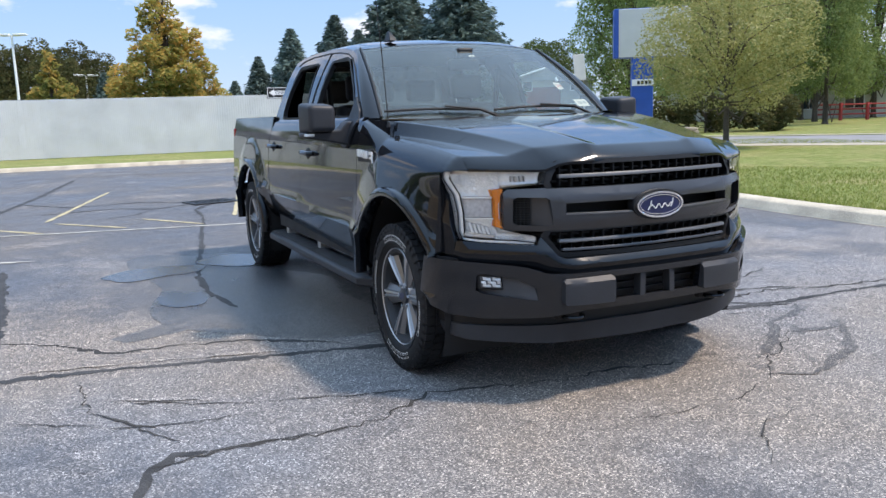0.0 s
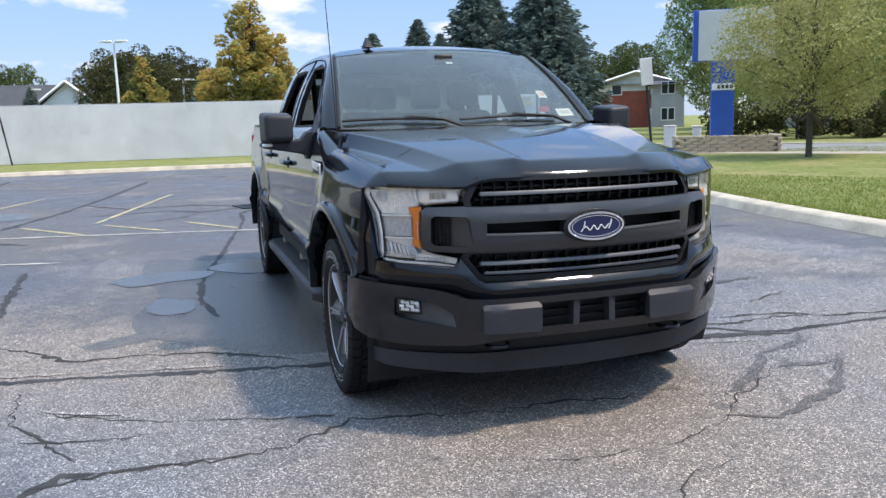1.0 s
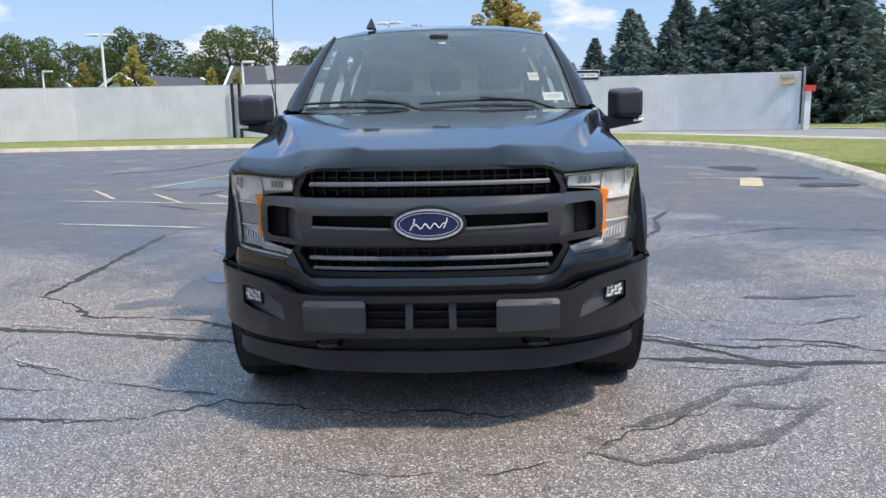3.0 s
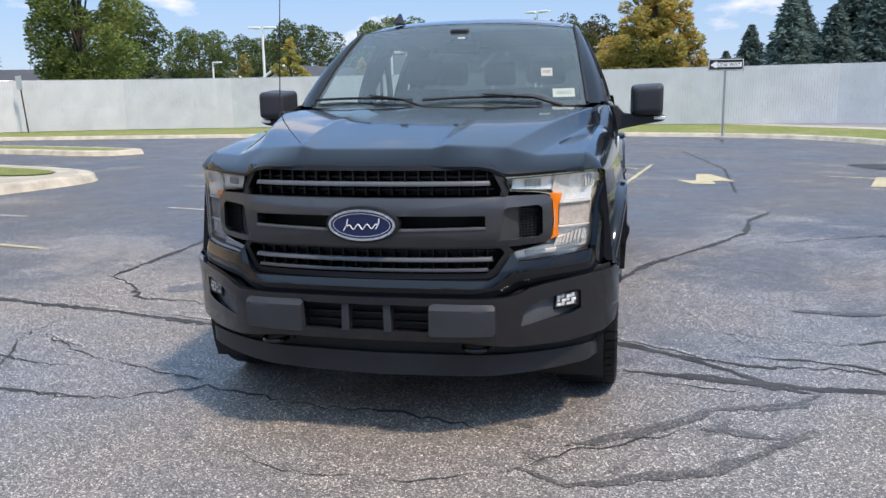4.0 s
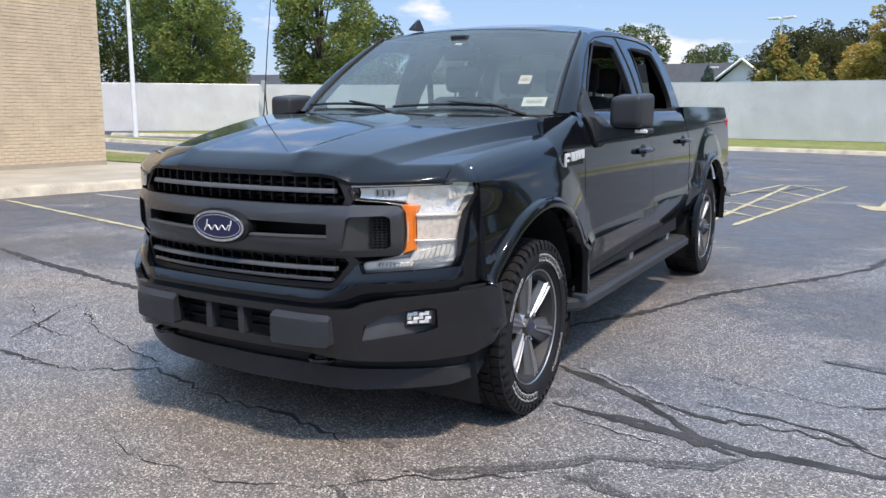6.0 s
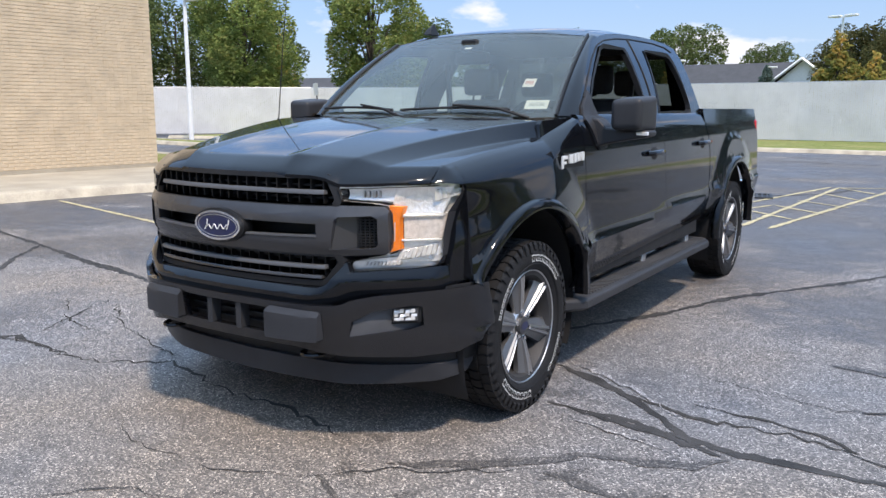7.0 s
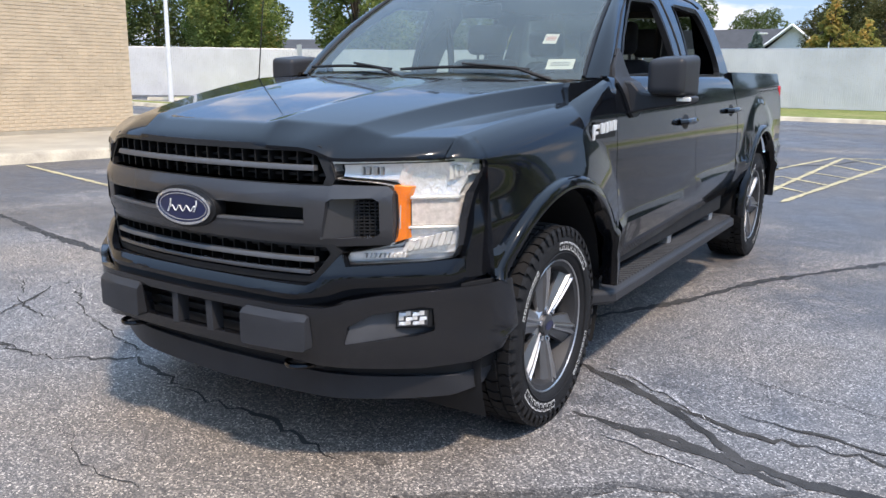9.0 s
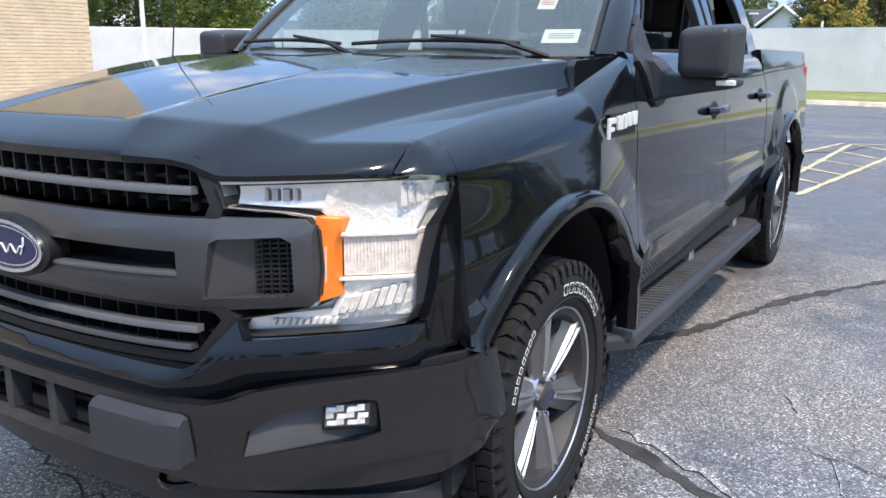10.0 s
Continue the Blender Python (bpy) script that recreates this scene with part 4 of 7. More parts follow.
part("emblem_line", plate(oval(0.118, 0.047), dome(0.002), 0.004, (oval(0.1145, 0.0435),), 0.05, 0.05), M_CHROME, emblem)
bm = bmesh.new()
tube(bm, [(x, -0.973 + 0.25 * x * x, 0.906 + 0.010 * math.sin((x + 0.06) * 170) * (1 - 3 * abs(x)) + 0.05 * x) for x in lin(-0.058, 0.066, 48)], 0.0022, 6)
for x0, z0, x1, z1 in ((-0.074, 0.890, -0.056, 0.934), (0.058, 0.898, 0.072, 0.938)):
    tube(bm, [(x0 + (x1 - x0) * t + 0.004 * math.sin(math.pi * t), -0.973 + 0.25 * (x0 + (x1 - x0) * t) ** 2, z0 + (z1 - z0) * t) for t in lin(0, 1, 6)], 0.0026, 6)
bmesh.ops.recalc_face_normals(bm, faces=bm.faces)
part("emblem_mark", bm, M_WHITE, emblem)

# painted fascia between lamps, grille and bumper
bum = soft_table([(0.0, -0.965), (0.30, -0.955), (0.52, -0.925), (0.66, -0.840), (0.80, -0.715), (0.90, -0.610), (0.955, -0.535), (0.985, -0.455), (0.99, -0.40)])
half_fascia = [(0.0, 0.688), (0.490, 0.688), (0.520, 0.704), (0.575, 0.790), (0.60, 0.752), (0.80, 0.762), (0.866, 0.768), (0.900, 0.764), (0.922, 0.745), (0.928, 0.710), (0.926, 0.680), (0.90, 0.672), (0.80, 0.664), (0.70, 0.656), (0.65, 0.646), (0.60, 0.630), (0.55, 0.618), (0.0, 0.616)]


def fascia_y(x, z):
    """The lip under the grille that sweeps up into the sills of the headlights."""
    ax = abs(x)
    lip = bum(ax) + 0.010 + 0.9 * max(0.0, z - 0.664) + 0.35 * max(0.0, 0.655 - z)
    sill = min(NY(x, z), bum(min(ax, 0.97)) + 0.045) - 0.012 + 0.55 * max(0.0, z - 0.722) + 0.45 * max(0.0, 0.69 - z) + 0.09 * smooth01((ax - 0.868) / 0.058)
    return lip + (sill - lip) * smooth01((ax - 0.42) / 0.20)


part("front_fascia", plate(half_fascia + [(-x, z) for x, z in half_fascia[::-1][1:-1]], fascia_y, 0.03, (), 0.016, 0.012), M_PAINT, truck, "gloss black fascia between grille and bumper", angle=30, bevel=0.004)
part("bumper_gap", plate([(-0.95, 0.66), (-0.60, 0.60), (0.60, 0.60), (0.95, 0.66), (0.95, 0.69), (0.6, 0.65), (-0.6, 0.65), (-0.95, 0.69)], lambda x, z: bum(abs(x)) + 0.055, 0.03, (), 0.05, 0.3), M_BLACK, truck)

# front bumper
bumper = new("front_bumper")
bumper.parent = truck
bumper["label"] = "satin black front bumper with grey pads"
half_top = [(0.0, 0.620), (0.50, 0.622), (0.566, 0.624), (0.605, 0.634), (0.645, 0.652), (0.70, 0.662), (0.85, 0.674), (0.95, 0.682), (0.987, 0.686)]
half_bot = [(0.990, 0.50), (0.975, 0.440), (0.93, 0.412), (0.80, 0.402), (0.60, 0.415), (0.40, 0.440), (0.0, 0.440)]
outl = half_top + half_bot + [(-x, z) for x, z in half_bot[::-1][1:]] + [(-x, z) for x, z in half_top[::-1][:-1]]
fogs = [(0.612, 0.497), (0.625, 0.560), (0.690, 0.600), (0.812, 0.620), (0.836, 0.612), (0.838, 0.535), (0.80, 0.520)]
centre = [(-0.262, 0.482), (0.262, 0.482), (0.262, 0.592), (-0.262, 0.592)]


def bump_y(x, z):
    top = 0.622 + 0.064 * smooth01((abs(x) - 0.55) / 0.25)
    return bum(abs(x)) + 0.030 * smooth01((top - z) / 0.16 - 0.0) * 0.5 + 0.14 * max(0.0, 0.475 - z)


part("bumper_skin", plate(outl, bump_y, 0.035, (centre, mirrored(fogs, 1), mirrored(fogs, -1)[::-1]), 0.03, 0.02), M_BUMPER, bumper, bevel=0.009, segs=3)
part("centre_backing", plate([(-0.28, 0.47), (0.28, 0.47), (0.28, 0.61), (-0.28, 0.61)], lambda x, z: bum(abs(x)) + 0.10, 0.02, (), 0.1, 0.3), M_BLACK, bumper)
for z in (0.505, 0.540, 0.574):
    part("intake_blade", plate([(-0.262, z - 0.004), (0.262, z - 0.004), (0.262, z + 0.004), (-0.262, z + 0.004)], lambda x, zz: bum(abs(x)) + 0.06, 0.03, (), 0.1, 0.3), M_TRIM, bumper)
for s in (1, -1):
    part("intake_post", plate(mirrored([(0.074, 0.478), (0.104, 0.478), (0.101, 0.596), (0.071, 0.596)], s), lambda x, z: bum(abs(x)) + 0.008, 0.05, (), 0.1, 0.3), M_DAM, bumper, bevel=0.006)
    pad = [(0.272, 0.474), (0.512, 0.478), (0.520, 0.486), (0.520, 0.590), (0.508, 0.600), (0.275, 0.602), (0.264, 0.592), (0.264, 0.484)]
    part("bumper_pad", plate(mirrored(pad, s), lambda x, z: bum(abs(x)) - 0.024 + 0.9 * max(0, z - 0.578), 0.06, (), 0.05, 0.02), M_DAM, bumper, "dark grey moulded bumper pad", bevel=0.010, segs=3)
    # fog lamp recess and lamp
    part("fog_recess", plate(mirrored(fogs, s), lambda x, z: bum(abs(x)) + 0.018 + 0.26 * max(0.0, abs(x) - 0.615), 0.01, (), 0.04, 0.03), M_RECESS, bumper)
    bm = bmesh.new()
    ring = []
    for x, z in fogs:
        ring.append([bm.verts.new((s * x, bump_y(x, z) + d, z)) for d in (0.004, 0.11)])
    for a, b in zip(ring, ring[1:] + ring[:1]):
        bm.faces.new((a[0], b[0], b[1], a[1]))
    part("recess_wall", bm, M_DAM, bumper, smooth=False)
    fog = new("fog_lamp")
    fog.parent = bumper
    fl = [(0.738, 0.550), (0.818, 0.555), (0.821, 0.606), (0.742, 0.602)]
    fy = lambda x, z: bum(0.77) + 0.030 + 0.7 * (abs(x) - 0.77)
    part("fog_bezel", plate(mirrored([(0.729, 0.540), (0.828, 0.545), (0.832, 0.617), (0.733, 0.612)], s), lambda x, z: fy(x, z) + 0.004, 0.05, (), 0.2, 0.2), M_TRIM, fog, bevel=0.004)
    part("fog_reflector", plate(mirrored(fl, s), lambda x, z: fy(x, z) - 0.002, 0.02, (), 0.02, 0.02), M_ALLOYDK, fog)
    for i in range(4):
        for j in range(3):
            x, z = 0.744 + 0.0186 * i, 0.556 + 0.0155 * j + 0.0008 * i
            part("fog_facet", plate(mirrored([(x, z), (x + 0.0178, z), (x + 0.0178, z + 0.0148), (x, z + 0.0148)], s), lambda xx, zz: fy(xx, zz) - 0.006 + (0.35 * (abs(xx) - x) if (i + j) % 2 else 0.4 * (zz - z)), 0.006, (), 0.1, 0.1), M_FACET, fog)
    part("fog_lens", plate(mirrored(fl, s), lambda x, z: fy(x, z) - 0.014, 0, (), 0.2, 0.2), M_LENS, fog).visible_shadow = False
    # tow hook
    bm = bmesh.new()
    tube(bm, [(s * (0.43 + 0.05 * math.cos(a)), -0.86 - 0.058 * math.sin(a), 0.405) for a in [math.pi * k / 12 for k in range(13)]], 0.010, 8)
    bmesh.ops.recalc_face_normals(bm, faces=bm.faces)
    part("tow_hook", bm, M_PAINT, bumper)
    part("hook_bracket", boxed(s * 0.365, s * 0.50, -0.845, -0.80, 0.385, 0.428), M_BLACK, bumper, bevel=0.008)

# air dam
dam_y = soft_table([(0.0, -0.815), (0.30, -0.805), (0.52, -0.775), (0.70, -0.700), (0.82, -0.622), (0.885, -0.560), (0.905, -0.49), (0.91, -0.40)])
upper = [(-0.93, 0.44), (-0.60, 0.43), (-0.40, 0.445), (0.40, 0.445), (0.60, 0.43), (0.93, 0.44), (0.92, 0.350), (0.5, 0.338), (0.0, 0.334), (-0.5, 0.338), (-0.92, 0.350)]
lower = [(-0.912, 0.362), (-0.5, 0.350), (0.0, 0.346), (0.5, 0.350), (0.912, 0.362), (0.905, 0.296), (0.85, 0.283), (0.5, 0.256), (0.0, 0.246), (-0.5, 0.256), (-0.85, 0.283), (-0.905, 0.296)]
part("dam_bridge", plate(upper, lambda x, z: dam_y(abs(x)) + 0.022, 0.03, (), 0.03, 0.3), M_TRIM, truck, bevel=0.003)
part("air_dam", plate(lower, lambda x, z: dam_y(abs(x)) - 0.004 + 0.10 * max(0, 0.35 - z), 0.05, (), 0.03, 0.3), M_DAM, truck, "dark grey plastic lower air dam", bevel=0.004)

# ---- cabin ----
ws_base = lambda x: (0.46 + 0.26 * (x / 0.80) ** 2 * 0.55, 1.338 + 0.012 * (x / 0.8) ** 2)
ws_top = lambda x: (1.155 + 0.10 * (x / 0.68) ** 2, 1.846 - 0.036 * (x / 0.68) ** 2)


def screen(u, v):
    xb, xt = u * 0.805, u * 0.690
    (yb, zb), (yt, zt) = ws_base(xb), ws_top(xt)
    bow = 0.022 * math.sin(math.pi * v)
    return (xb + (xt - xb) * v, yb + (yt - yb) * v - bow * 0.6, zb + (zt - zb) * v + bow)


part("windscreen", patch(screen, lin(-1, 1, 24), lin(0, 1, 16)), M_GLASS, truck, "windscreen").visible_shadow = False
# black frit border and A pillars
for u0, u1, v0, v1 in ((-1, -0.955, 0, 1), (0.955, 1, 0, 1), (-0.955, 0.955, 0.0, 0.055), (-0.955, 0.955, 0.965, 1)):
    bm = patch(lambda u, v: tuple(a + b for a, b in zip(screen(u, v), (0, 0.006, -0.004))), lin(u0, u1, 24 if u1 - u0 > 1 else 2), lin(v0, v1, 16 if v1 - v0 > 0.5 else 2))
    part("screen_border", bm, M_BLACK, truck)
for s in (1, -1):
    a_line = soft_table([(1.34, 0.655), (1.352, 0.665), (1.42, 0.725), (1.57, 0.895), (1.70, 1.085), (1.785, 1.245), (1.822, 1.40)])

    def pillar(v, q, s=s):
        x, y, z = screen(s, v)
        t = (z - 1.355) / 0.45
        a, b = Vector((x - s * 0.006, y + 0.004, z + 0.006)), Vector((s * (0.893 - 0.10 * t - 0.085 * t * t + 0.001), a_line(z), z))
        p = a.lerp(b, q)
        bulge = 0.014 * math.sin(math.pi * q)
        return (p.x + s * bulge * 0.7, p.y - bulge, p.z + bulge * 0.3)
    bm = patch(pillar, lin(0, 1.0, 18), lin(0, 1, 6), flip=(s < 0))
    part("a_pillar", bm, M_PAINT, truck, angle=60)
    part("pillar_trim", bar([tuple(Vector(pillar(v, 0.0)) + Vector((0, -0.002, 0.004))) for v in lin(0, 1, 12)], 0.009, 6), M_TRIM, truck)


rail_z = soft_table([(1.24, 1.785), (1.40, 1.822), (1.60, 1.849), (1.93, 1.868), (2.38, 1.873), (2.70, 1.860), (2.85, 1.835)])
roof_mid = soft_table([(1.1, 1.838), (1.25, 1.868), (1.5, 1.902), (1.9, 1.922), (2.35, 1.920), (2.6, 1.905), (2.80, 1.875), (2.88, 1.850)])


def roof(u, v):
    y0, z0 = ws_top(u * 0.69)
    y1 = 2.88 - 0.03 * u * u
    y = y0 + (y1 - y0) * v
    ax, zr = abs(u), rail_z(y)
    t = (zr - 1.355) / 0.45
    edge = 0.893 - 0.10 * t - 0.085 * t * t
    zc = roof_mid(y)
    z = zc - (zc - zr) * (0.40 * ax**2 + 0.60 * ax**5)
    groove = 0.010 * smooth01(1 - abs(ax - 0.86) / 0.02) * smooth01(v * 6)
    if v == 0:
        return (u * 0.692, y, z0 + 0.002)
    x = u * (0.692 + (edge - 0.692) * smooth01(v * 8))
    return (x, y, z - groove)


part("roof_panel", patch(roof, sorted(set(lin(-1, 1, 48) + [-0.88, -0.86, -0.84, 0.84, 0.86, 0.88])), [0, 0.02, 0.05] + lin(0.1, 1, 22), (0, 0, -0.012)), M_PAINT, truck, angle=40)
part("headliner", patch(lambda u, v: (u * 0.62, 1.22 + 1.60 * v, 1.80 + 0.02 * math.sin(math.pi * v)), lin(-1, 1, 4), lin(0, 1, 6)), M_DASH, truck)
# rear wall with window
back_o = [(-0.86, 1.05), (0.86, 1.05), (0.85, 1.37), (0.68, 1.80), (0.6, 1.835), (-0.6, 1.835), (-0.68, 1.80), (-0.85, 1.37)]
back_i = [(-0.68, 1.42), (0.68, 1.42), (0.62, 1.76), (-0.62, 1.76)]
back_y = lambda x, z: 2.90 - 0.08 * max(0.0, z - 1.38)
part("cab_rear_wall", plate(back_o, back_y, 0.04, (back_i,), 0.2, 0.1), M_PAINT, truck, bevel=0.006)
part("rear_window", plate(back_i, lambda x, z: back_y(x, z) + 0.02, 0, (), 0.3, 0.2), M_TINT, truck).visible_shadow = False
part("high_brake_light", boxed(-0.16, 0.16, 2.895, 2.915, 1.79, 1.82), M_RED, truck)
# shark fin, mast aerial
bm = bmesh.new()
prof = [(0, 0.0), (0.03, 0.035), (0.075, 0.070), (0.100, 0.072), (0.112, 0.03), (0.118, 0.0)]
rings = [[bm.verts.new((-0.448 + w * (1 - (h / 0.08)) - 0.0, 1.25 + y, 1.872 + h)) for y, h in prof] for w in (-0.028, 0.028)]
bm.faces.new(rings[0])
bm.faces.new(rings[1][::-1])
for k in range(len(prof)):
    k2 = (k + 1) % len(prof)
    bm.faces.new((rings[0][k], rings[0][k2], rings[1][k2], rings[1][k]))
bmesh.ops.recalc_face_normals(bm, faces=bm.faces)
part("shark_fin_antenna", bm, M_TRIM, truck, bevel=0.006)
part("mast_antenna", bar([(-0.872, 0.30, 1.315), (-0.876, 0.36, 1.75), (-0.882, 0.43, 2.16)], 0.0035, 6, 0.002), M_BLACK, truck)
part("mast_base", bar([(-0.872, 0.30, 1.305), (-0.872, 0.30, 1.335)], 0.014, 10, 0.006), M_TRIM, truck)

# cowl, louvres, wipers
part("cowl", patch(lambda u, v: (u * 0.83, (0.30 - 0.03 * (1 - u * u)) + v * (ws_base(u * 0.8)[0] + 0.03 - 0.30), 1.322 + 0.012 * v - 0.014 * math.sin(math.pi * v)), lin(-1, 1, 24), lin(0, 1, 5)), M_BLACK, truck)
for k in range(-7, 8):
    if k in (-4, 4):
        continue
    x = k * 0.085
    y = 0.355 + 0.10 * (x / 0.8) ** 2
    part("cowl_louvre", boxed(x - 0.030, x + 0.030, y, y + 0.060, 1.322, 1.346), M_DAM, truck, bevel=0.006)
for x0, x1, px in ((-0.78, -0.16, -0.42), (-0.10, 0.56, 0.24)):
    def on(x, d=0.022, v=0.06):
        q = screen(x / 0.80, v)
        return Vector(q) + Vector((0, -d, d))
    w = new("wiper")
    w.parent = truck
    part("wiper_blade", bar([tuple(on(x, 0.016, 0.055 + 0.022 * math.sin(math.pi * (x - x0) / (x1 - x0)))) for x in lin(x0, x1, 8)], 0.008, 6), M_BLACK, w)
    part("wiper_arm", bar([tuple(on(x1 + 0.10, 0.0, 0.0)), tuple(on(x1 - 0.05, 0.03, 0.04)), tuple(on(px, 0.030, 0.080))], 0.010, 6, 0.006), M_BLACK, w)
# papers behind the screen
for u, v, w, h, m in ((0.845, 0.135, 0.062, 0.036, M_PAPER), (0.735, 0.36, 0.032, 0.038, M_PAPER), (0.03, 0.80, 0.022, 0.010, M_PAPER)):
    c, du, dv = Vector(screen(u, v)), Vector(screen(u + 0.02, v)) - Vector(screen(u, v)), Vector(screen(u, v + 0.02)) - Vector(screen(u, v))
    du.normalize(), dv.normalize()
    n = du.cross(dv).normalized()
    bm = bmesh.new()
    bm.faces.new([bm.verts.new(c + du * (a * w) + dv * (b * h) - n * 0.006) for a, b in ((-1, -1), (1, -1), (1, 1), (-1, 1))])
    st = part("windscreen_sticker", bm, m, truck, "white paper sticker inside the windscreen", smooth=False)
    if w > 0.03:
        bm = bmesh.new()
        for k in range(3):
            q = c + du * 0.0 + dv * (h * (0.3 - 0.3 * k)) - n * 0.0045
            bm.faces.new([bm.verts.new(q + du * (a * w * 0.70) + dv * (b * h * 0.055)) for a, b in ((-1, -1), (1, -1), (1, 1), (-1, 1))])
        part("print_bars", bm, M_INK if h < 0.037 else M_PINK, st, smooth=False)

# interior
part("dashboard", patch(lambda u, v: (u * 0.78, 0.62 + 0.42 * v + 0.10 * u * u, 1.285 - 0.02 * v - 0.25 * max(0, v - 0.8) + 0.018 * math.sin(math.pi * min(1, abs(u - 0.45) * 3)) * (1 - v)), lin(-1, 1, 20), lin(0, 1, 10), (0, 0, -0.10)), M_DASH, truck)
part("instrument_hood", plate([(0.24, 1.25), (0.64, 1.25), (0.62, 1.33), (0.54, 1.355), (0.34, 1.355), (0.26, 1.33)], lambda x, z: 0.90, 0.12, (), 0.1, 0.05), M_DASH, truck, bevel=0.02)
bm = bmesh.new()
tilt = Matrix.Translation((0.43, 1.12, 1.24)) @ Matrix.Rotation(radians(-66), 4, "X")
tube(bm, [tilt @ Vector((0.19 * math.cos(a), 0.19 * math.sin(a), 0)) for a in [2 * math.pi * k / 28 for k in range(29)]], 0.016, 8, False)
bmesh.ops.create_cube(bm, size=1, matrix=tilt @ Matrix.Diagonal((0.34, 0.05, 0.03, 1)))
bmesh.ops.create_cube(bm, size=1, matrix=tilt @ Matrix.Translation((0, -0.08, 0)) @ Matrix.Diagonal((0.04, 0.16, 0.03, 1)))
part("steering_wheel", bm, M_TRIM, truck)
part("rear_view_mirror", boxed(-0.12, 0.12, 1.08, 1.11, 1.66, 1.735), M_TRIM, truck, bevel=0.014)
part("sensor_pod", boxed(-0.06, 0.06, 1.05, 1.14, 1.74, 1.81), M_TRIM, truck, bevel=0.014)


def seat(x, y, wide, heads):
    st = new("seat")
    st.parent = truck
    st["label"] = "dark cloth seat with headrest"
    part("seat_base", boxed(x - wide, x + wide, y, y + 0.52, 0.72, 0.92), M_CLOTH, st, bevel=0.05, segs=3)
    bm = boxed(x - wide, x + wide, y + 0.44, y + 0.60, 0.90, 1.46)
    for v in bm.verts:
        v.co.y += 0.22 * (v.co.z - 0.9)
        if v.co.z > 1.4:
            v.co.x = x + (v.co.x - x) * 0.86
    part("seat_back", bm, M_CLOTH, st, bevel=0.05, segs=3)
    for hx in heads:
        bm = boxed(hx - 0.13, hx + 0.13, y + 0.60, y + 0.71, 1.49, 1.68)
        part("headrest", bm, M_CLOTH, st, bevel=0.04, segs=3)
        part("headrest_post", bar([(hx - 0.06, y + 0.64, 1.42), (hx - 0.06, y + 0.65, 1.52)], 0.007, 6), M_CHROME, st)


seat(0.44, 1.30, 0.25, (0.44,))
seat(-0.44, 1.30, 0.25, (-0.44,))
seat(0.0, 2.13, 0.62, (-0.40, 0.0, 0.40))
part("cab_floor", boxed(-0.86, 0.86, 0.50, 2.90, 0.50, 0.56), M_CLOTH, truck)
for s in (1, -1):
    part("door_card", boxed(s * 0.80, s * 0.86, 0.70, 2.86, 0.58, 1.33), M_DASH, truck, bevel=0.02)
    part("seat_belt", bar([(s * 0.72, 1.93, 1.72), (s * 0.70, 1.94, 1.40), (s * 0.69, 1.90, 0.95)], 0.022, 6), M_TRIM, truck)

# ---- bed ----
part("bed_floor", boxed(-0.80, 0.80, 2.96, 4.56, 0.86, 0.90), M_TRIM, truck)
part("bed_front_wall", boxed(-0.86, 0.86, 2.945, 2.985, 0.80, 1.385), M_PAINT, truck, bevel=0.01)
for s in (1, -1):
    part("bed_inner_wall", boxed(s * 0.78, s * 0.82, 2.98, 4.56, 0.88, 1.385), M_TRIM, truck)
    part("bed_rail_cap", boxed(s * 0.80, s * 0.912, 2.965, 4.57, 1.380, 1.397), M_TRIM, truck, bevel=0.006)
    part("tail_light", boxed(s * 0.80, s * 0.948, 4.565, 4.635, 0.92, 1.30), M_RED, truck, "red tail light", bevel=0.02, segs=3)
part("tailgate", boxed(-0.80, 0.80, 4.57, 4.625, 0.82, 1.39), M_PAINT, truck, bevel=0.014)
part("rear_bumper", boxed(-0.95, 0.95, 4.58, 4.74, 0.55, 0.74), M_CHROME, truck, bevel=0.03, segs=3)
# underside
part("engine_bay", boxed(-0.62, 0.62, -0.60, 0.62, 0.50, 1.03), M_BLACK, truck)
part("front_shelf", boxed(-0.82, 0.82, -0.50, -0.42, 0.50, 1.04), M_BLACK, truck)
for s in (1, -1):
    part("frame_rail", boxed(s * 0.36, s * 0.46, -0.60, 4.50, 0.42, 0.55), M_BLACK, truck, bevel=0.01)
    part("rocker_inner", boxed(s * 0.60, s * 0.91, 0.62, 2.92, 0.47, 0.56), M_BLACK, truck)
    part("fender_apron", boxed(s * 0.60, s * 0.62, -0.55, 0.62, 0.40, 1.0), M_BLACK, truck)
    part("bed_apron", boxed(s * 0.60, s * 0.62, 3.0, 4.55, 0.50, 0.9), M_BLACK, truck)
part("front_axle", bar([(-0.75, 0, 0.37), (0.75, 0, 0.37)], 0.05, 10), M_BLACK, truck)
part("rear_axle", bar([(-0.75, WHEELBASE, 0.38), (0.75, WHEELBASE, 0.38)], 0.06, 10), M_BLACK, truck)
bm = bmesh.new()
bmesh.ops.create_uvsphere(bm, u_segments=14, v_segments=10, radius=0.14, matrix=Matrix.Translation((0.0, WHEELBASE, 0.38)))
part("differential", bm, M_BLACK, truck)
part("exhaust_pipe", bar([(0.3, 2.2, 0.45), (0.55, 3.0, 0.50), (0.62, 4.2, 0.55), (0.66, 4.60, 0.50)], 0.035, 10), M_GALV, truck)

# ---- wheels ----
R_T, W_T = 0.402, 0.275


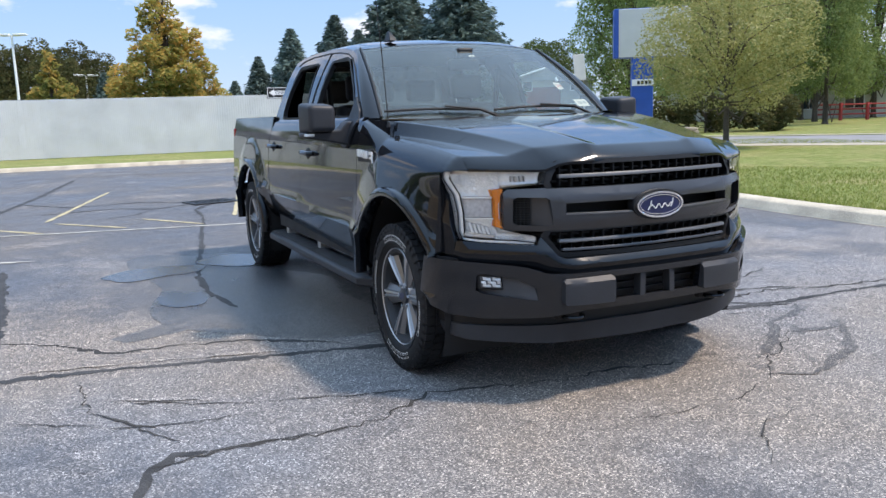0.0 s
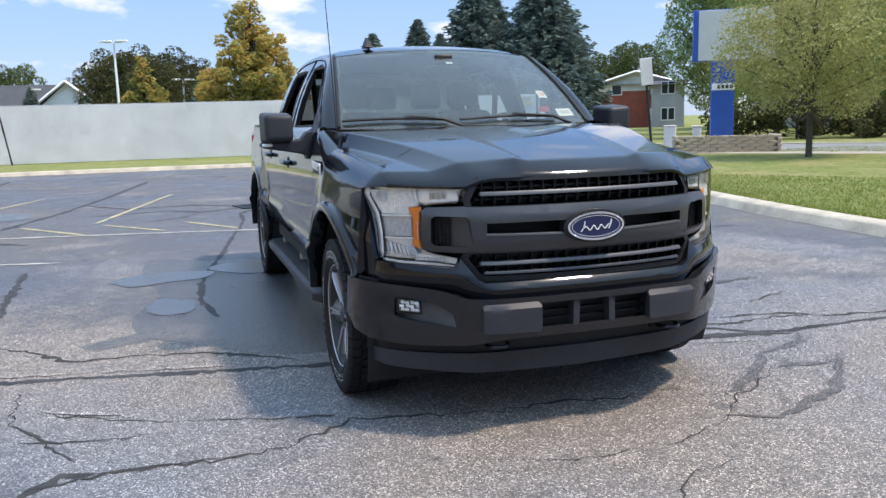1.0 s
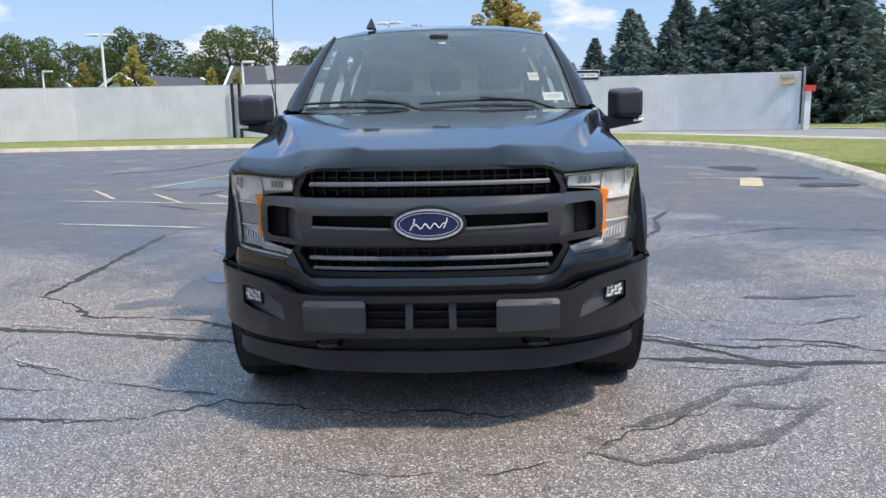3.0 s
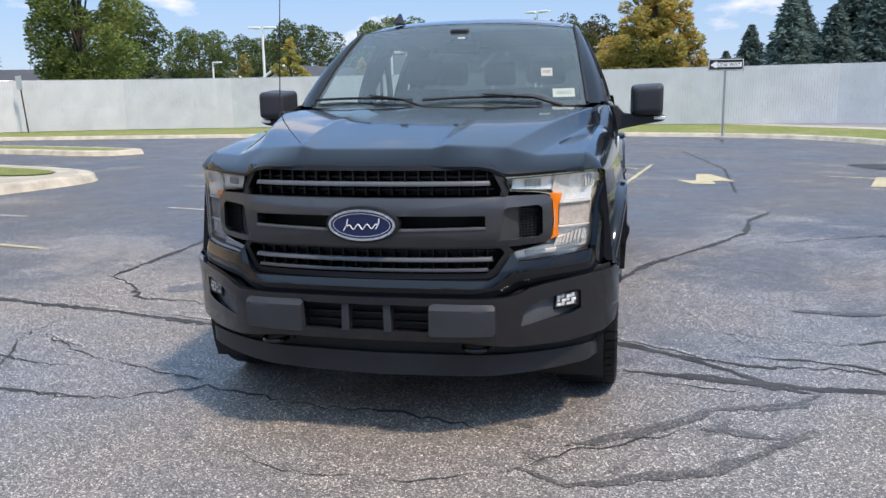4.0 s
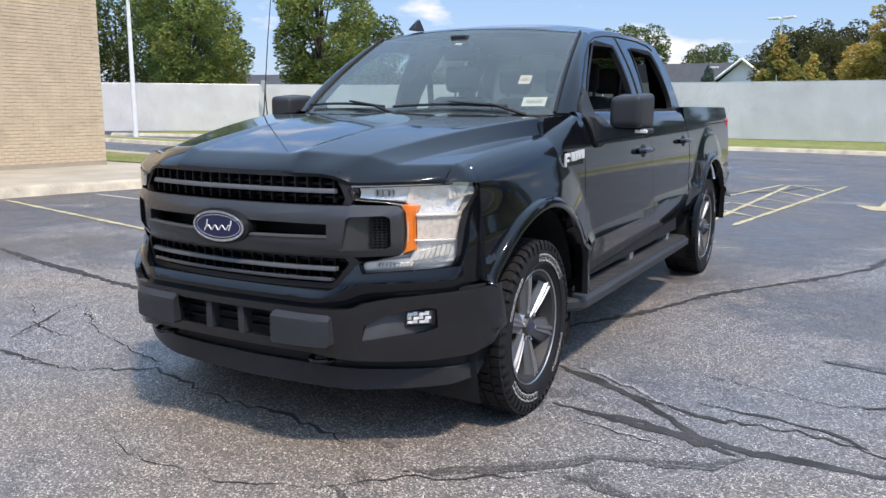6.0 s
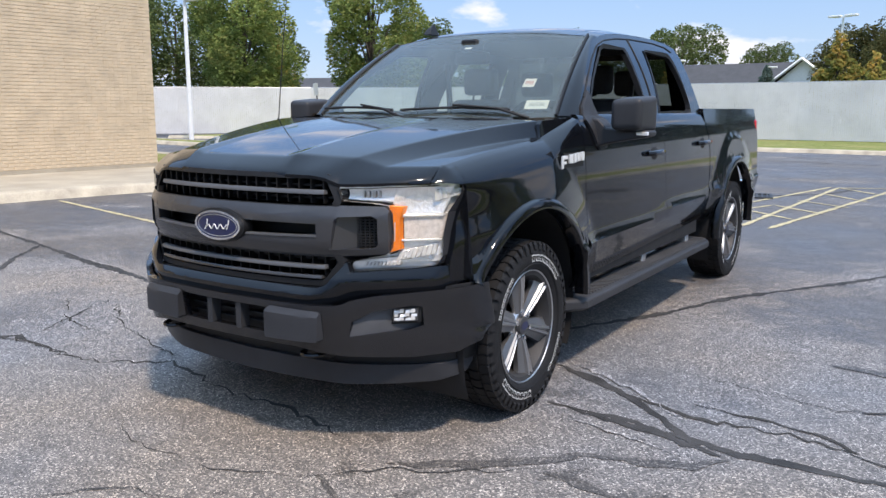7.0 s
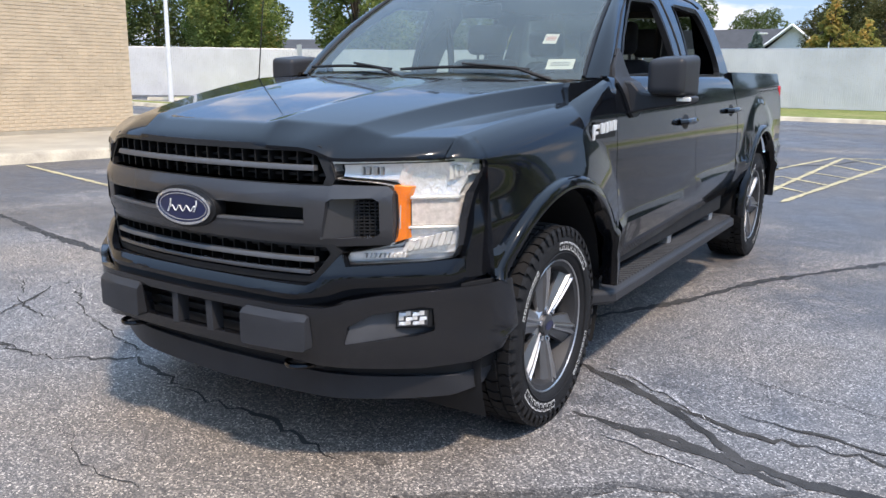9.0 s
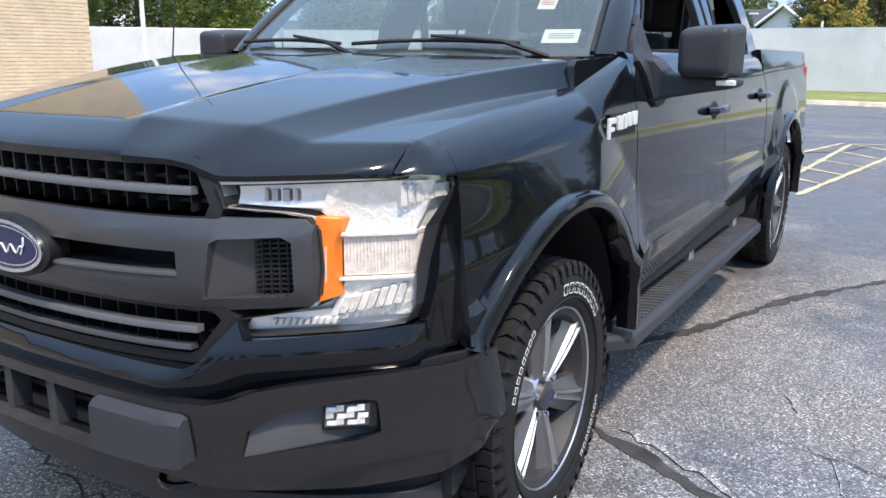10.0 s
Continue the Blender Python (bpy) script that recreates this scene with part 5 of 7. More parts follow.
def spun(prof, n=64, closed=False):
    """A profile (x, r) spun round the x axis."""
    bm = bmesh.new()
    rings = [[bm.verts.new((x, r * math.cos(2 * math.pi * k / n), r * math.sin(2 * math.pi * k / n))) for x, r in prof] for k in range(n)]
    m = len(prof)
    for k in range(n):
        a, b = rings[k], rings[(k + 1) % n]
        for j in range(m if closed else m - 1):
            bm.faces.new((a[j], a[(j + 1) % m], b[(j + 1) % m], b[j]))
    bmesh.ops.recalc_face_normals(bm, faces=bm.faces)
    return bm


def make_wheel():
    """Outer face to +x, hub at the origin."""
    wheel = new("wheel")
    wheel.parent = truck
    wheel["label"] = "six-spoke alloy wheel with all-terrain tyre"
    tyre = part("tyre", spun([(-0.105, 0.255), (-0.132, 0.285), (-0.140, 0.325), (-0.135, 0.365), (-0.120, 0.388), (-0.08, 0.392), (0.08, 0.392), (0.120, 0.388), (0.135, 0.365), (0.140, 0.325), (0.134, 0.285), (0.118, 0.262), (0.105, 0.255)], 72), M_RUBBER, wheel)
    # tread blocks: two shapes for each of the five rows
    nb = 52
    for row, (x0, x1, r0) in enumerate(((-0.131, -0.086, 0.384), (-0.080, -0.031, 0.388), (-0.024, 0.024, 0.388), (0.031, 0.080, 0.388), (0.086, 0.131, 0.384))):
        shapes = []
        for var in range(2):
            bm = bmesh.new()
            wd = 2 * math.pi / nb * (0.80 + 0.10 * var)
            sk = (0.022 + 0.012 * var) * (1 if row % 2 else -1)
            hi = R_T - (0.004 if row in (0, 4) else 0)
            cols = [(x0, 0.0), ((x0 + x1) / 2, sk * 0.9), (x1, sk * 0.3)]
            ring = [[bm.verts.new((x, r * math.cos(base_a + sa), r * math.sin(base_a + sa))) for x, sa in cols for r in (r0, hi)] for base_a in (0.0, wd)]
            lo_a, lo_b = ring
            for j in (0, 2):
                bm.faces.new((lo_a[j], lo_a[j + 1], lo_a[j + 3], lo_a[j + 2]))
                bm.faces.new((lo_b[j], lo_b[j + 2], lo_b[j + 3], lo_b[j + 1]))
                bm.faces.new((lo_a[j + 1], lo_b[j + 1], lo_b[j + 3], lo_a[j + 3]))
            bm.faces.new((lo_a[0], lo_b[0], lo_b[1], lo_a[1]))
            bm.faces.new((lo_a[4], lo_a[5], lo_b[5], lo_b[4]))
            if row in (0, 4):
                sx = 1 if row == 4 else -1
                lug = [[bm.verts.new((sx * x, r * math.cos(q), r * math.sin(q))) for q in (0.004, wd * (0.80 - 0.15 * var))] for x, r in ((0.131, 0.396), (0.1385, 0.382), (0.1418, 0.362 - 0.012 * var), (0.136, 0.354 - 0.012 * var))]
                for p, q in zip(lug, lug[1:]):
                    bm.faces.new((p[0], p[1], q[1], q[0]))
            for v in [v for v in bm.verts if not v.link_faces]:
                bm.verts.remove(v)
            bmesh.ops.recalc_face_normals(bm, faces=bm.faces)
            me = bpy.data.meshes.new("tread_block")
            bm.to_mesh(me)
            bm.free()
            me.materials.append(M_RUBBER)
            shapes.append(me)
        for k in range(nb):
            ob = new("tread_block", shapes[(k * 3 + row) % 5 % 2])
            ob.parent = wheel
            ob.matrix_basis = Matrix.Rotation(2 * math.pi * (k + 0.5 * (row % 2)) / nb, 4, "X")
    # raised white sidewall marks, two arcs of plain bars
    rng = random.Random(9)
    for start, count, width in ((38, 8, 7.2), (128, 8, 4.6), (218, 8, 7.2), (308, 8, 4.6)):
        for k in range(count):
            a = radians(start + k * width)
            hw = radians(width) * 0.36
            r0, r1 = (0.306, 0.338) if width > 5 else (0.312, 0.330)
            th, dr = hw * 0.26, 0.0035
            pieces = [(r0, r1, -hw, -hw + th), (r0, r1, hw - th, hw), (r1 - dr, r1, -hw, hw), (r0, r0 + dr, -hw, hw), ((r0 + r1) / 2 - dr / 2, (r0 + r1) / 2 + dr / 2, -hw * 0.5, hw * 0.7)]
            gone = 4
            bm = bmesh.new()
            for i, (ra, rb, da0, da1) in enumerate(pieces):
                if i == gone:
                    continue
                q = []
                for r in (ra, rb):
                    for d in (da0, da1):
                        q.append(bm.verts.new((0.1412 - 0.10 * abs(r - 0.322), r * math.cos(a + d), r * math.sin(a + d))))
                bm.faces.new((q[0], q[1], q[3], q[2]))
            part("sidewall_mark", bm, M_WHITE, wheel, "white raised sidewall mark", smooth=False)
    part("sidewall_ring", spun([(0.1385, 0.292), (0.141, 0.295), (0.1385, 0.298)], 64), M_RUBBER, wheel)
    rim = part("rim", spun([(-0.10, 0.252), (-0.09, 0.225), (0.02, 0.215), (0.085, 0.228), (0.112, 0.240), (0.118, 0.256), (0.122, 0.264), (0.116, 0.267), (0.108, 0.262)], 64), M_BARREL, wheel)
    part("rim_edge", spun([(0.117, 0.257), (0.1225, 0.261), (0.1235, 0.264), (0.120, 0.267)], 64), M_SPOKE, wheel)
    part("brake_disc", spun([(0.0, 0.09), (0.012, 0.10), (0.012, 0.17), (-0.01, 0.17)], 40), M_BARREL, wheel)
    part("wheel_back", spun([(-0.02, 0.0), (-0.02, 0.222)], 32), M_BLACK, wheel)
    for k in range(6):
        rot = Matrix.Rotation(2 * math.pi * k / 6 + 0.2, 4, "X")
        bm = bmesh.new()
        rg = []
        for r, w, x, g in ((0.046, 0.026, 0.088, 0.3), (0.085, 0.038, 0.097, 0.6), (0.14, 0.047, 0.106, 0.9), (0.20, 0.056, 0.113, 1.0), (0.240, 0.068, 0.116, 1.0), (0.258, 0.086, 0.114, 0.8)):
            sec = ((-1.04, -0.055), (-1.0, -0.030), (-0.40, -0.014), (-0.30, -0.001), (-0.15, 0.001), (-0.05, -0.007), (0.05, -0.007), (0.15, 0.001), (0.30, -0.001), (0.40, -0.014), (1.0, -0.030), (1.04, -0.055))
            rg.append([bm.verts.new((x + dx * g, q * w, r)) for q, dx in sec])
        for a, b in zip(rg, rg[1:]):
            for j in range(11):
                bm.faces.new((a[j], a[j + 1], b[j + 1], b[j])).material_index = 1 if j in (1, 2, 5, 8, 9) else 0
        bmesh.ops.recalc_face_normals(bm, faces=bm.faces)
        bm.transform(rot)
        part("spoke", bm, [M_SPOKE, M_POCKET], wheel, angle=12)
    part("hub_face", spun([(0.040, 0.090), (0.070, 0.084), (0.086, 0.066), (0.084, 0.046)], 36), M_SPOKE, wheel)
    part("hub_cap", spun([(0.082, 0.046), (0.100, 0.042), (0.104, 0.030), (0.105, 0.0)], 32), M_ALLOYDK, wheel)
    bm = bmesh.new()
    bmesh.ops.create_circle(bm, cap_ends=True, segments=28, radius=1, matrix=Matrix.Translation((0.1062, 0, 0)) @ Matrix.Rotation(radians(90), 4, "Y") @ Matrix.Diagonal((0.018, 0.034, 1, 1)))
    part("cap_emblem", bm, M_BLUE, wheel, smooth=False)
    for k in range(6):
        a = 2 * math.pi * (k + 0.5) / 6 + 0.2
        y, z = 0.064 * math.cos(a), 0.064 * math.sin(a)
        part("lug_nut", bar([(0.075, y, z), (0.100, y, z)], 0.0105, 6), M_CHROME, wheel)
    return wheel


w0 = make_wheel()
w0.matrix_basis = pose(0.848, 0, AXLE_Z + 0.013)
for x, y, rz, rx in ((0.848, WHEELBASE, 0, 70), (-0.848, 0, 180, 25), (-0.848, WHEELBASE, 180, 130)):
    copy_thing(w0, pose(x, y, AXLE_Z + 0.013, 0, 0, rz) @ pose(0, 0, 0, rx))

# ---- ground, kerbs, lawns, road ----


def sheet(outline, z, name, mat, label, category, kind="structure", cut=0.0):
    bm = bmesh.new()
    vs_ = [bm.verts.new((x, y, z)) for x, y in outline]
    es = [bm.edges.new((a, b)) for a, b in zip(vs_, vs_[1:] + vs_[:1])]
    bmesh.ops.triangle_fill(bm, edges=es, use_beauty=True, normal=(0, 0, 1))
    for f in bm.faces:
        if f.normal.z < 0:
            f.normal_flip()
    return tagged(part(name, bm, mat, None, smooth=False), label, category, "", kind)


def round_line(pts, n=5):
    """A smooth line through points."""
    out = []
    for i in range(len(pts) - 1):
        p0, p1, p2, p3 = (Vector(pts[max(0, min(len(pts) - 1, i + k))]) for k in (-1, 0, 1, 2))
        for k in range(n):
            t = k / n
            out.append(0.5 * ((2 * p1) + (p2 - p0) * t + (2 * p0 - 5 * p1 + 4 * p2 - p3) * t * t + (3 * p1 - p0 - 3 * p2 + p3) * t**3))
    out.append(Vector(pts[-1]))
    return [(p.x, p.y) for p in out]


def offset_line(pts, d):
    out = []
    for i, (x, y) in enumerate(pts):
        a, b = Vector(pts[max(0, i - 1)]), Vector(pts[min(len(pts) - 1, i + 1)])
        t = (b - a).normalized()
        out.append((x - t.y * d, y + t.x * d))
    return out


sheet([(-1500, -1500), (1500, -1500), (1500, 1500), (-1500, 1500)], -0.03, "ground", M_GRASS, "flat grassy ground that reaches the horizon", "ground")
sheet([(-60, -60), (60, -60), (60, 60), (-60, 60)], 0.0, "parking_lot", M_ASPHALT, "worn grey asphalt lot with cracks and damp patches", "pavement")

KERB_R = round_line([(-30, 22.5), (-22, 24.2), (-12, 25.4), (-2, 25.2), (3.0, 24.3), (6.2, 22.4), (7.7, 19.5), (7.9, 16.0), (7.3, 12.0), (6.4, 7.6), (5.75, 4.2), (5.55, 1.2), (5.9, -2.5), (7.2, -7), (10, -13), (16, -20)], 6)


def kerb(line, name, side=1, w=0.30, h=0.13, gut=0.55):
    """A rounded kerb with its gutter along a line; side: where the lawn lies."""
    bm = bmesh.new()
    prof = [(-gut, 0.006), (-0.06, 0.004), (-0.03, 0.02), (0.0, h * 0.8), (0.05, h), (w, h), (w, -0.02)]
    rings = [[bm.verts.new((x, y, z)) for (x, y) in offset_line(line, side * d)] for d, z in prof]
    for a, b in zip(rings, rings[1:]):
        for k in range(len(line) - 1):
            bm.faces.new((a[k], a[k + 1], b[k + 1], b[k]))
    bmesh.ops.recalc_face_normals(bm, faces=bm.faces)
    return tagged(part(name, bm, M_KERB, None, angle=50), "weathered tan concrete kerb round the lot", "kerb", "", "structure")


kerb(KERB_R, "kerb_lot", 1, 0.30, 0.13, 0.05)
inner = offset_line(KERB_R, 0.29)
sheet(inner + [(15, -60), (90, -60), (90, 90), (-30, 90)], 0.115, "lawn_east", M_GRASS, "mown green lawn with worn patches behind the kerb", "lawn")

# road across the lawn, with footpath
ROAD_A, ROAD_B = Vector((10.5, 24.5)), Vector((24.0, 4.0))
rd_t = (ROAD_B - ROAD_A).normalized()
rd_n = Vector((-rd_t.y, rd_t.x))
road_pts = lambda d0, d1: [tuple(ROAD_A - rd_t * 28 + rd_n * d0), tuple(ROAD_B + rd_t * 60 + rd_n * d0), tuple(ROAD_B + rd_t * 60 + rd_n * d1), tuple(ROAD_A - rd_t * 28 + rd_n * d1)]
M_ROAD = basic("old_grey_asphalt", (0.20, 0.195, 0.19), 0.85, 0, 0.15, 0.6, 60, 0.3, 0.004)
sheet(road_pts(1.6, 8.2), 0.121, "road", M_ROAD, "pale grey asphalt side road behind the lawn", "road")
sheet(road_pts(0.0, 1.5), 0.124, "footpath", M_CONC, "pale concrete footpath beside the road", "footpath")
sheet(road_pts(8.3, 8.9), 0.150, "kerb_road", M_CONC, "pale concrete kerb along the far side of the road", "kerb")

# walk in front of the brick building and planted islands
WALK = round_line([(-10.5, -30), (-9.9, -8), (-9.5, 1.5), (-9.2, 4.5), (-8.75, 6.2), (-8.35, 8.2), (-8.5, 9.2), (-9.3, 9.9), (-11, 10.6), (-16, 12.0), (-30, 14.5)], 5)
kerb(WALK, "kerb_building", 1, 0.25, 0.15, 0.05)
sheet(offset_line(WALK, 0.24) + [(-40, 14.0), (-40, -30)], 0.146, "building_walk", M_CONC, "pale concrete walk in front of the brick building", "pavement")
sheet(round_line([(-12.3, 8.9), (-9.6, 8.4), (-9.3, 9.2), (-11.3, 10.1), (-16.2, 11.4), (-29, 13.8), (-29, 9.2), (-12.3, 8.9)], 3)[:-1], 0.165, "lawn_island", M_GRASS, "green lawn island beside the brick building", "lawn")
ISL = round_line([(-34, 19.6), (-18, 16.6), (-13.2, 15.4), (-12.2, 15.8), (-12.6, 16.7), (-18, 18.2), (-34, 21.0)], 5)
kerb(ISL, "kerb_island", 1, 0.25, 0.14, 0.05)
sheet(offset_line(ISL, 0.24), 0.135, "lawn_far_island", M_GRASS, "narrow green lawn island with kerb", "lawn")

# ---- cracks, sealant, puddles, painted lines ----


def wander(pts, n, amp, seed):
    rng = random.Random(seed)
    out = []
    for (x0, y0), (x1, y1) in zip(pts, pts[1:]):
        m = max(2, int(math.hypot(x1 - x0, y1 - y0) / n))
        for k in range(m):
            t = k / m
            out.append((x0 + (x1 - x0) * t + rng.uniform(-amp, amp), y0 + (y1 - y0) * t + rng.uniform(-amp, amp)))
    out.append(pts[-1])
    return out


def strip(pts, w, z, name, mat, label, category, seed, amp=0.012, ragged=0.5):
    """A ragged band along a line on the asphalt."""
    rng = random.Random(seed)
    line = wander(pts, 0.05, amp, seed)
    bm = bmesh.new()
    prev = None
    ph1, ph2 = rng.uniform(0, 6.28), rng.uniform(0, 6.28)
    for i, (x, y) in enumerate(line):
        a, b = Vector(line[max(0, i - 1)]), Vector(line[min(len(line) - 1, i + 1)])
        t = (b - a).normalized() if (b - a).length > 1e-6 else Vector((1, 0))
        end = min(1.0, 0.25 + 0.2 * min(i, len(line) - 1 - i)) * (0.92 + ragged * (0.55 * math.sin(i * 0.31 + ph1) + 0.35 * math.sin(i * 0.83 + ph2)))
        wl_, wr = (w * end * (1 + rng.uniform(-ragged, ragged)) / 2 for _ in range(2))
        cur = (bm.verts.new((x - t.y * wl_, y + t.x * wl_, z)), bm.verts.new((x + t.y * wr, y - t.x * wr, z)))
        if prev:
            bm.faces.new((prev[0], prev[1], cur[1], cur[0]))
        prev = cur
    for f in bm.faces:
        if f.normal.z < 0:
            f.normal_flip()
    bmesh.ops.recalc_face_normals(bm, faces=bm.faces)
    return tagged(part(name, bm, mat, None, smooth=False), label, category, "", "structure")


CR = "dark open crack across the worn asphalt"
TARS = "black tar sealant band over a crack in the asphalt"
cracks = [
    ([(-4.6, 1.15), (-2.99, 0.87), (-2.42, 0.79), (-1.81, 0.64), (-1.30, 0.54), (-0.6, 0.36)], 0.065, 1),
    ([(-3.10, 1.79), (-2.71, 1.53), (-2.40, 1.13), (-2.07, 1.13), (-1.64, 1.02), (-1.25, 0.76), (-1.10, 0.60)], 0.032, 0),
    ([(-2.43, -1.05), (-2.36, -0.77), (-2.24, -0.64), (-2.12, -0.66)], 0.085, 1),
    ([(-2.12, -0.66), (-1.66, -0.71), (-1.35, -0.68), (-1.0, -0.46), (-0.62, -0.56), (-0.31, -0.62), (0.04, -0.63), (0.48, -0.74)], 0.017, 0),
    ([(-3.06, 1.75), (-3.10, 2.78), (-3.22, 4.75)], 0.075, 1),
    ([(-0.83, 8.14), (-1.31, 5.10), (-1.58, 3.40), (-1.60, 2.59), (-1.50, 1.96)], 0.055, 1),
    ([(-4.2, 8.9), (-3.66, 11.10), (-3.16, 14.00), (-2.50, 19.06)], 0.11, 1),
    ([(1.10, 0.12), (1.45, 0.10), (1.94, 0.0), (2.43, 0.02), (2.93, -0.01), (3.8, -0.1)], 0.05, 1),
    ([(0.50, 1.30), (0.75, 1.72), (0.96, 2.13), (1.20, 2.80), (1.50, 3.30), (1.90, 3.94), (2.25, 4.61), (2.40, 5.45), (2.75, 6.2)], 0.062, 1),
    ([(0.83, 0.68), (1.24, 0.46), (1.55, 0.22), (1.76, -0.02)], 0.060, 1),
    ([(1.02, 0.13), (1.28, 0.08), (1.62, 0.02), (1.88, -0.06)], 0.050, 1),
    ([(1.93, -0.08), (1.80, -0.22), (1.40, -0.36), (1.30, -0.50), (1.02, -0.70), (0.78, -0.85)], 0.062, 2),
    ([(1.33, -0.57), (1.60, -0.62), (1.66, -0.62)], 0.065, 2),
    ([(1.80, -0.52), (1.53, -0.80), (1.36, -0.96), (0.83, -1.19), (0.62, -1.08)], 0.060, 2),
    ([(1.28, 0.44), (1.65, 0.29), (2.09, 0.33), (2.50, 0.19), (3.2, 0.1)], 0.022, 0),
    ([(-6.89, 1.68), (-5.48, 1.40), (-4.51, 1.17), (-3.02, 0.89)], 0.06, 1),
    ([(-2.48, 0.22), (-1.95, -0.10), (-1.33, -0.31), (-1.01, -0.38)], 0.010, 0),
    ([(-2.35, -0.74), (-2.09, -0.67), (-1.51, -0.70)], 0.012, 0),
    ([(-0.70, -1.08), (-0.25, -1.26), (0.05, -1.26)], 0.006, 0),
    ([(-5.4, 1.4), (-4.87, 0.82), (-4.24, 0.27)], 0.05, 1),
    ([(0.15, -1.30), (0.58, -1.13), (0.82, -0.90), (1.11, -0.72), (1.34, -0.55)], 0.008, 0),
    ([(1.62, 0.47), (1.90, 0.44), (2.14, 0.41), (2.35, 0.27)], 0.028, 0),
    ([(-7.84, 13.87), (-6.67, 15.05), (-6.26, 18.44), (-6.37, 22.26)], 0.10, 1),
    ([(-4.44, 7.70), (-3.57, 7.01)], 0.06, 1),
    ([(-2.9, 0.1), (-2.3, -0.25), (-1.9, -0.3)], 0.012, 0),
    ([(-2.6, 0.6), (-2.55, 0.1), (-2.2, -0.5)], 0.011, 0),
    ([(2.1, 1.48), (2.4, 1.44), (2.9, 1.5)], 0.07, 2),
    ([(2.35, 4.0), (3.6, 4.6), (4.9, 4.2)], 0.02, 0),
    ([(2.6, 8.1), (2.9, 12.0), (2.5, 17.0)], 0.04, 1),
    ([(3.9, 24.5), (4.0, 22.0), (3.85, 21.0)], 0.10, 1),
    ([(-8.0, 20.8), (-2.0, 20.2), (2.6, 19.4)], 0.05, 0),
    ([(-0.65, 10.3), (-1.35, 9.9), (-1.9, 10.4), (-3.1, 10.2)], 0.07, 1),
    ([(-0.65, 10.55), (-1.5, 11.3), (-2.6, 11.2), (-3.4, 12.4)], 0.06, 1),
    ([(-0.1, 10.6), (0.7, 11.4), (1.0, 12.6)], 0.06, 1),
    ([(-0.4, 10.1), (-0.8, 9.3), (-0.83, 8.14)], 0.06, 1),
    ([(-1.35, 9.9), (-1.7, 9.2), (-2.3, 8.8)], 0.035, 0),
    ([(1.55, 0.9), (2.2, 0.75), (2.75, 0.95)], 0.010, 0),
    ([(-0.2, -1.9), (0.1, -1.55), (0.35, -1.5)], 0.006, 0),
    ([(2.05, -0.35), (2.3, -0.75), (2.25, -1.1)], 0.008, 0),
]
for i, (pts, w, tar) in enumerate(cracks):
    if tar:
        strip(pts, w, 0.0018 + 0.00012 * i, "tar_seal", M_TAR if tar == 1 else M_OLDTAR, TARS, "tar band", 40 + i, 0.012, 0.45)
    else:
        strip(pts, w, 0.0018 + 0.00012 * i, "crack", M_CRACK, CR, "crack", 40 + i, 0.022, 0.7)
for i, (pts, w) in enumerate((([(0.95, 0.72), (1.28, 0.53), (1.60, 0.28)], 0.035), ([(-2.9, 0.98), (-2.2, 0.84), (-1.5, 0.66)], 0.020), ([(1.2, -0.02), (1.75, -0.14)], 0.02), ([(-2.5, 0.28), (-2.0, -0.02)], 0.02), ([(1.75, 1.15), (1.65, 0.85), (1.72, 0.6)], 0.012), ([(1.35, 1.6), (1.5, 1.2), (1.45, 0.9)], 0.010))):
    strip(pts, w, 0.0057 + 0.00006 * i, "pale_crack", M_DUST, "pale crumbled edge beside a crack", "crack", 90 + i, 0.014, 0.8)


def blob(cx, cy, rx, ry, rot, z, name, mat, label, category, seed, rough=0.25, n=56):
    rng = random.Random(seed)
    ph = [(rng.uniform(0, 6.28), rng.uniform(0.3, 1.0)) for _ in range(6)]
    bm = bmesh.new()
    vs_ = []
    for k in range(n):
        a = 2 * math.pi * k / n
        q = 1 + rough * sum(w * math.sin((j + 2) * a + p) / (j + 1.5) for j, (p, w) in enumerate(ph))
        x, y = rx * q * math.cos(a), ry * q * math.sin(a)
        c, s_ = math.cos(rot), math.sin(rot)
        vs_.append(bm.verts.new((cx + x * c - y * s_, cy + x * s_ + y * c, z)))
    bm.faces.new(vs_)
    return tagged(part(name, bm, mat, None, smooth=False), label, category, "", "structure")


blob(-1.92, 3.82, 0.42, 0.33, 0.2, 0.0061, "puddle", M_WATER, "shallow puddle reflecting the sky on asphalt", "puddle", 3)
blob(-1.83, 2.48, 0.17, 0.33, 0.1, 0.0061, "puddle", M_WATER, "small shallow puddle reflecting the sky", "puddle", 4)
blob(-1.08, 4.05, 0.36, 0.40, 0.4, 0.0061, "puddle", M_WATER, "shallow puddle beside the rear wheel", "puddle", 5)
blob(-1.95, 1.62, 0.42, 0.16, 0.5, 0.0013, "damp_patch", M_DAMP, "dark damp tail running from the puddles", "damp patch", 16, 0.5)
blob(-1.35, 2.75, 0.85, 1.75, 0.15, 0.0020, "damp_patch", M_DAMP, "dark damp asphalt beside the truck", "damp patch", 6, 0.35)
blob(-4.9, 10.9, 0.75, 0.9, 0.3, 0.0061, "puddle", M_WATER, "shallow puddle between faded bay lines", "puddle", 7)
blob(5.7, 12.6, 0.35, 0.75, 0.2, 0.0080, "oil_patch", M_TAR, "black wet patch near the kerb", "wet patch", 8)
blob(5.95, 10.4, 0.22, 0.5, 0.9, 0.0080, "oil_patch", M_TAR, "black wet patch near the kerb", "wet patch", 9)
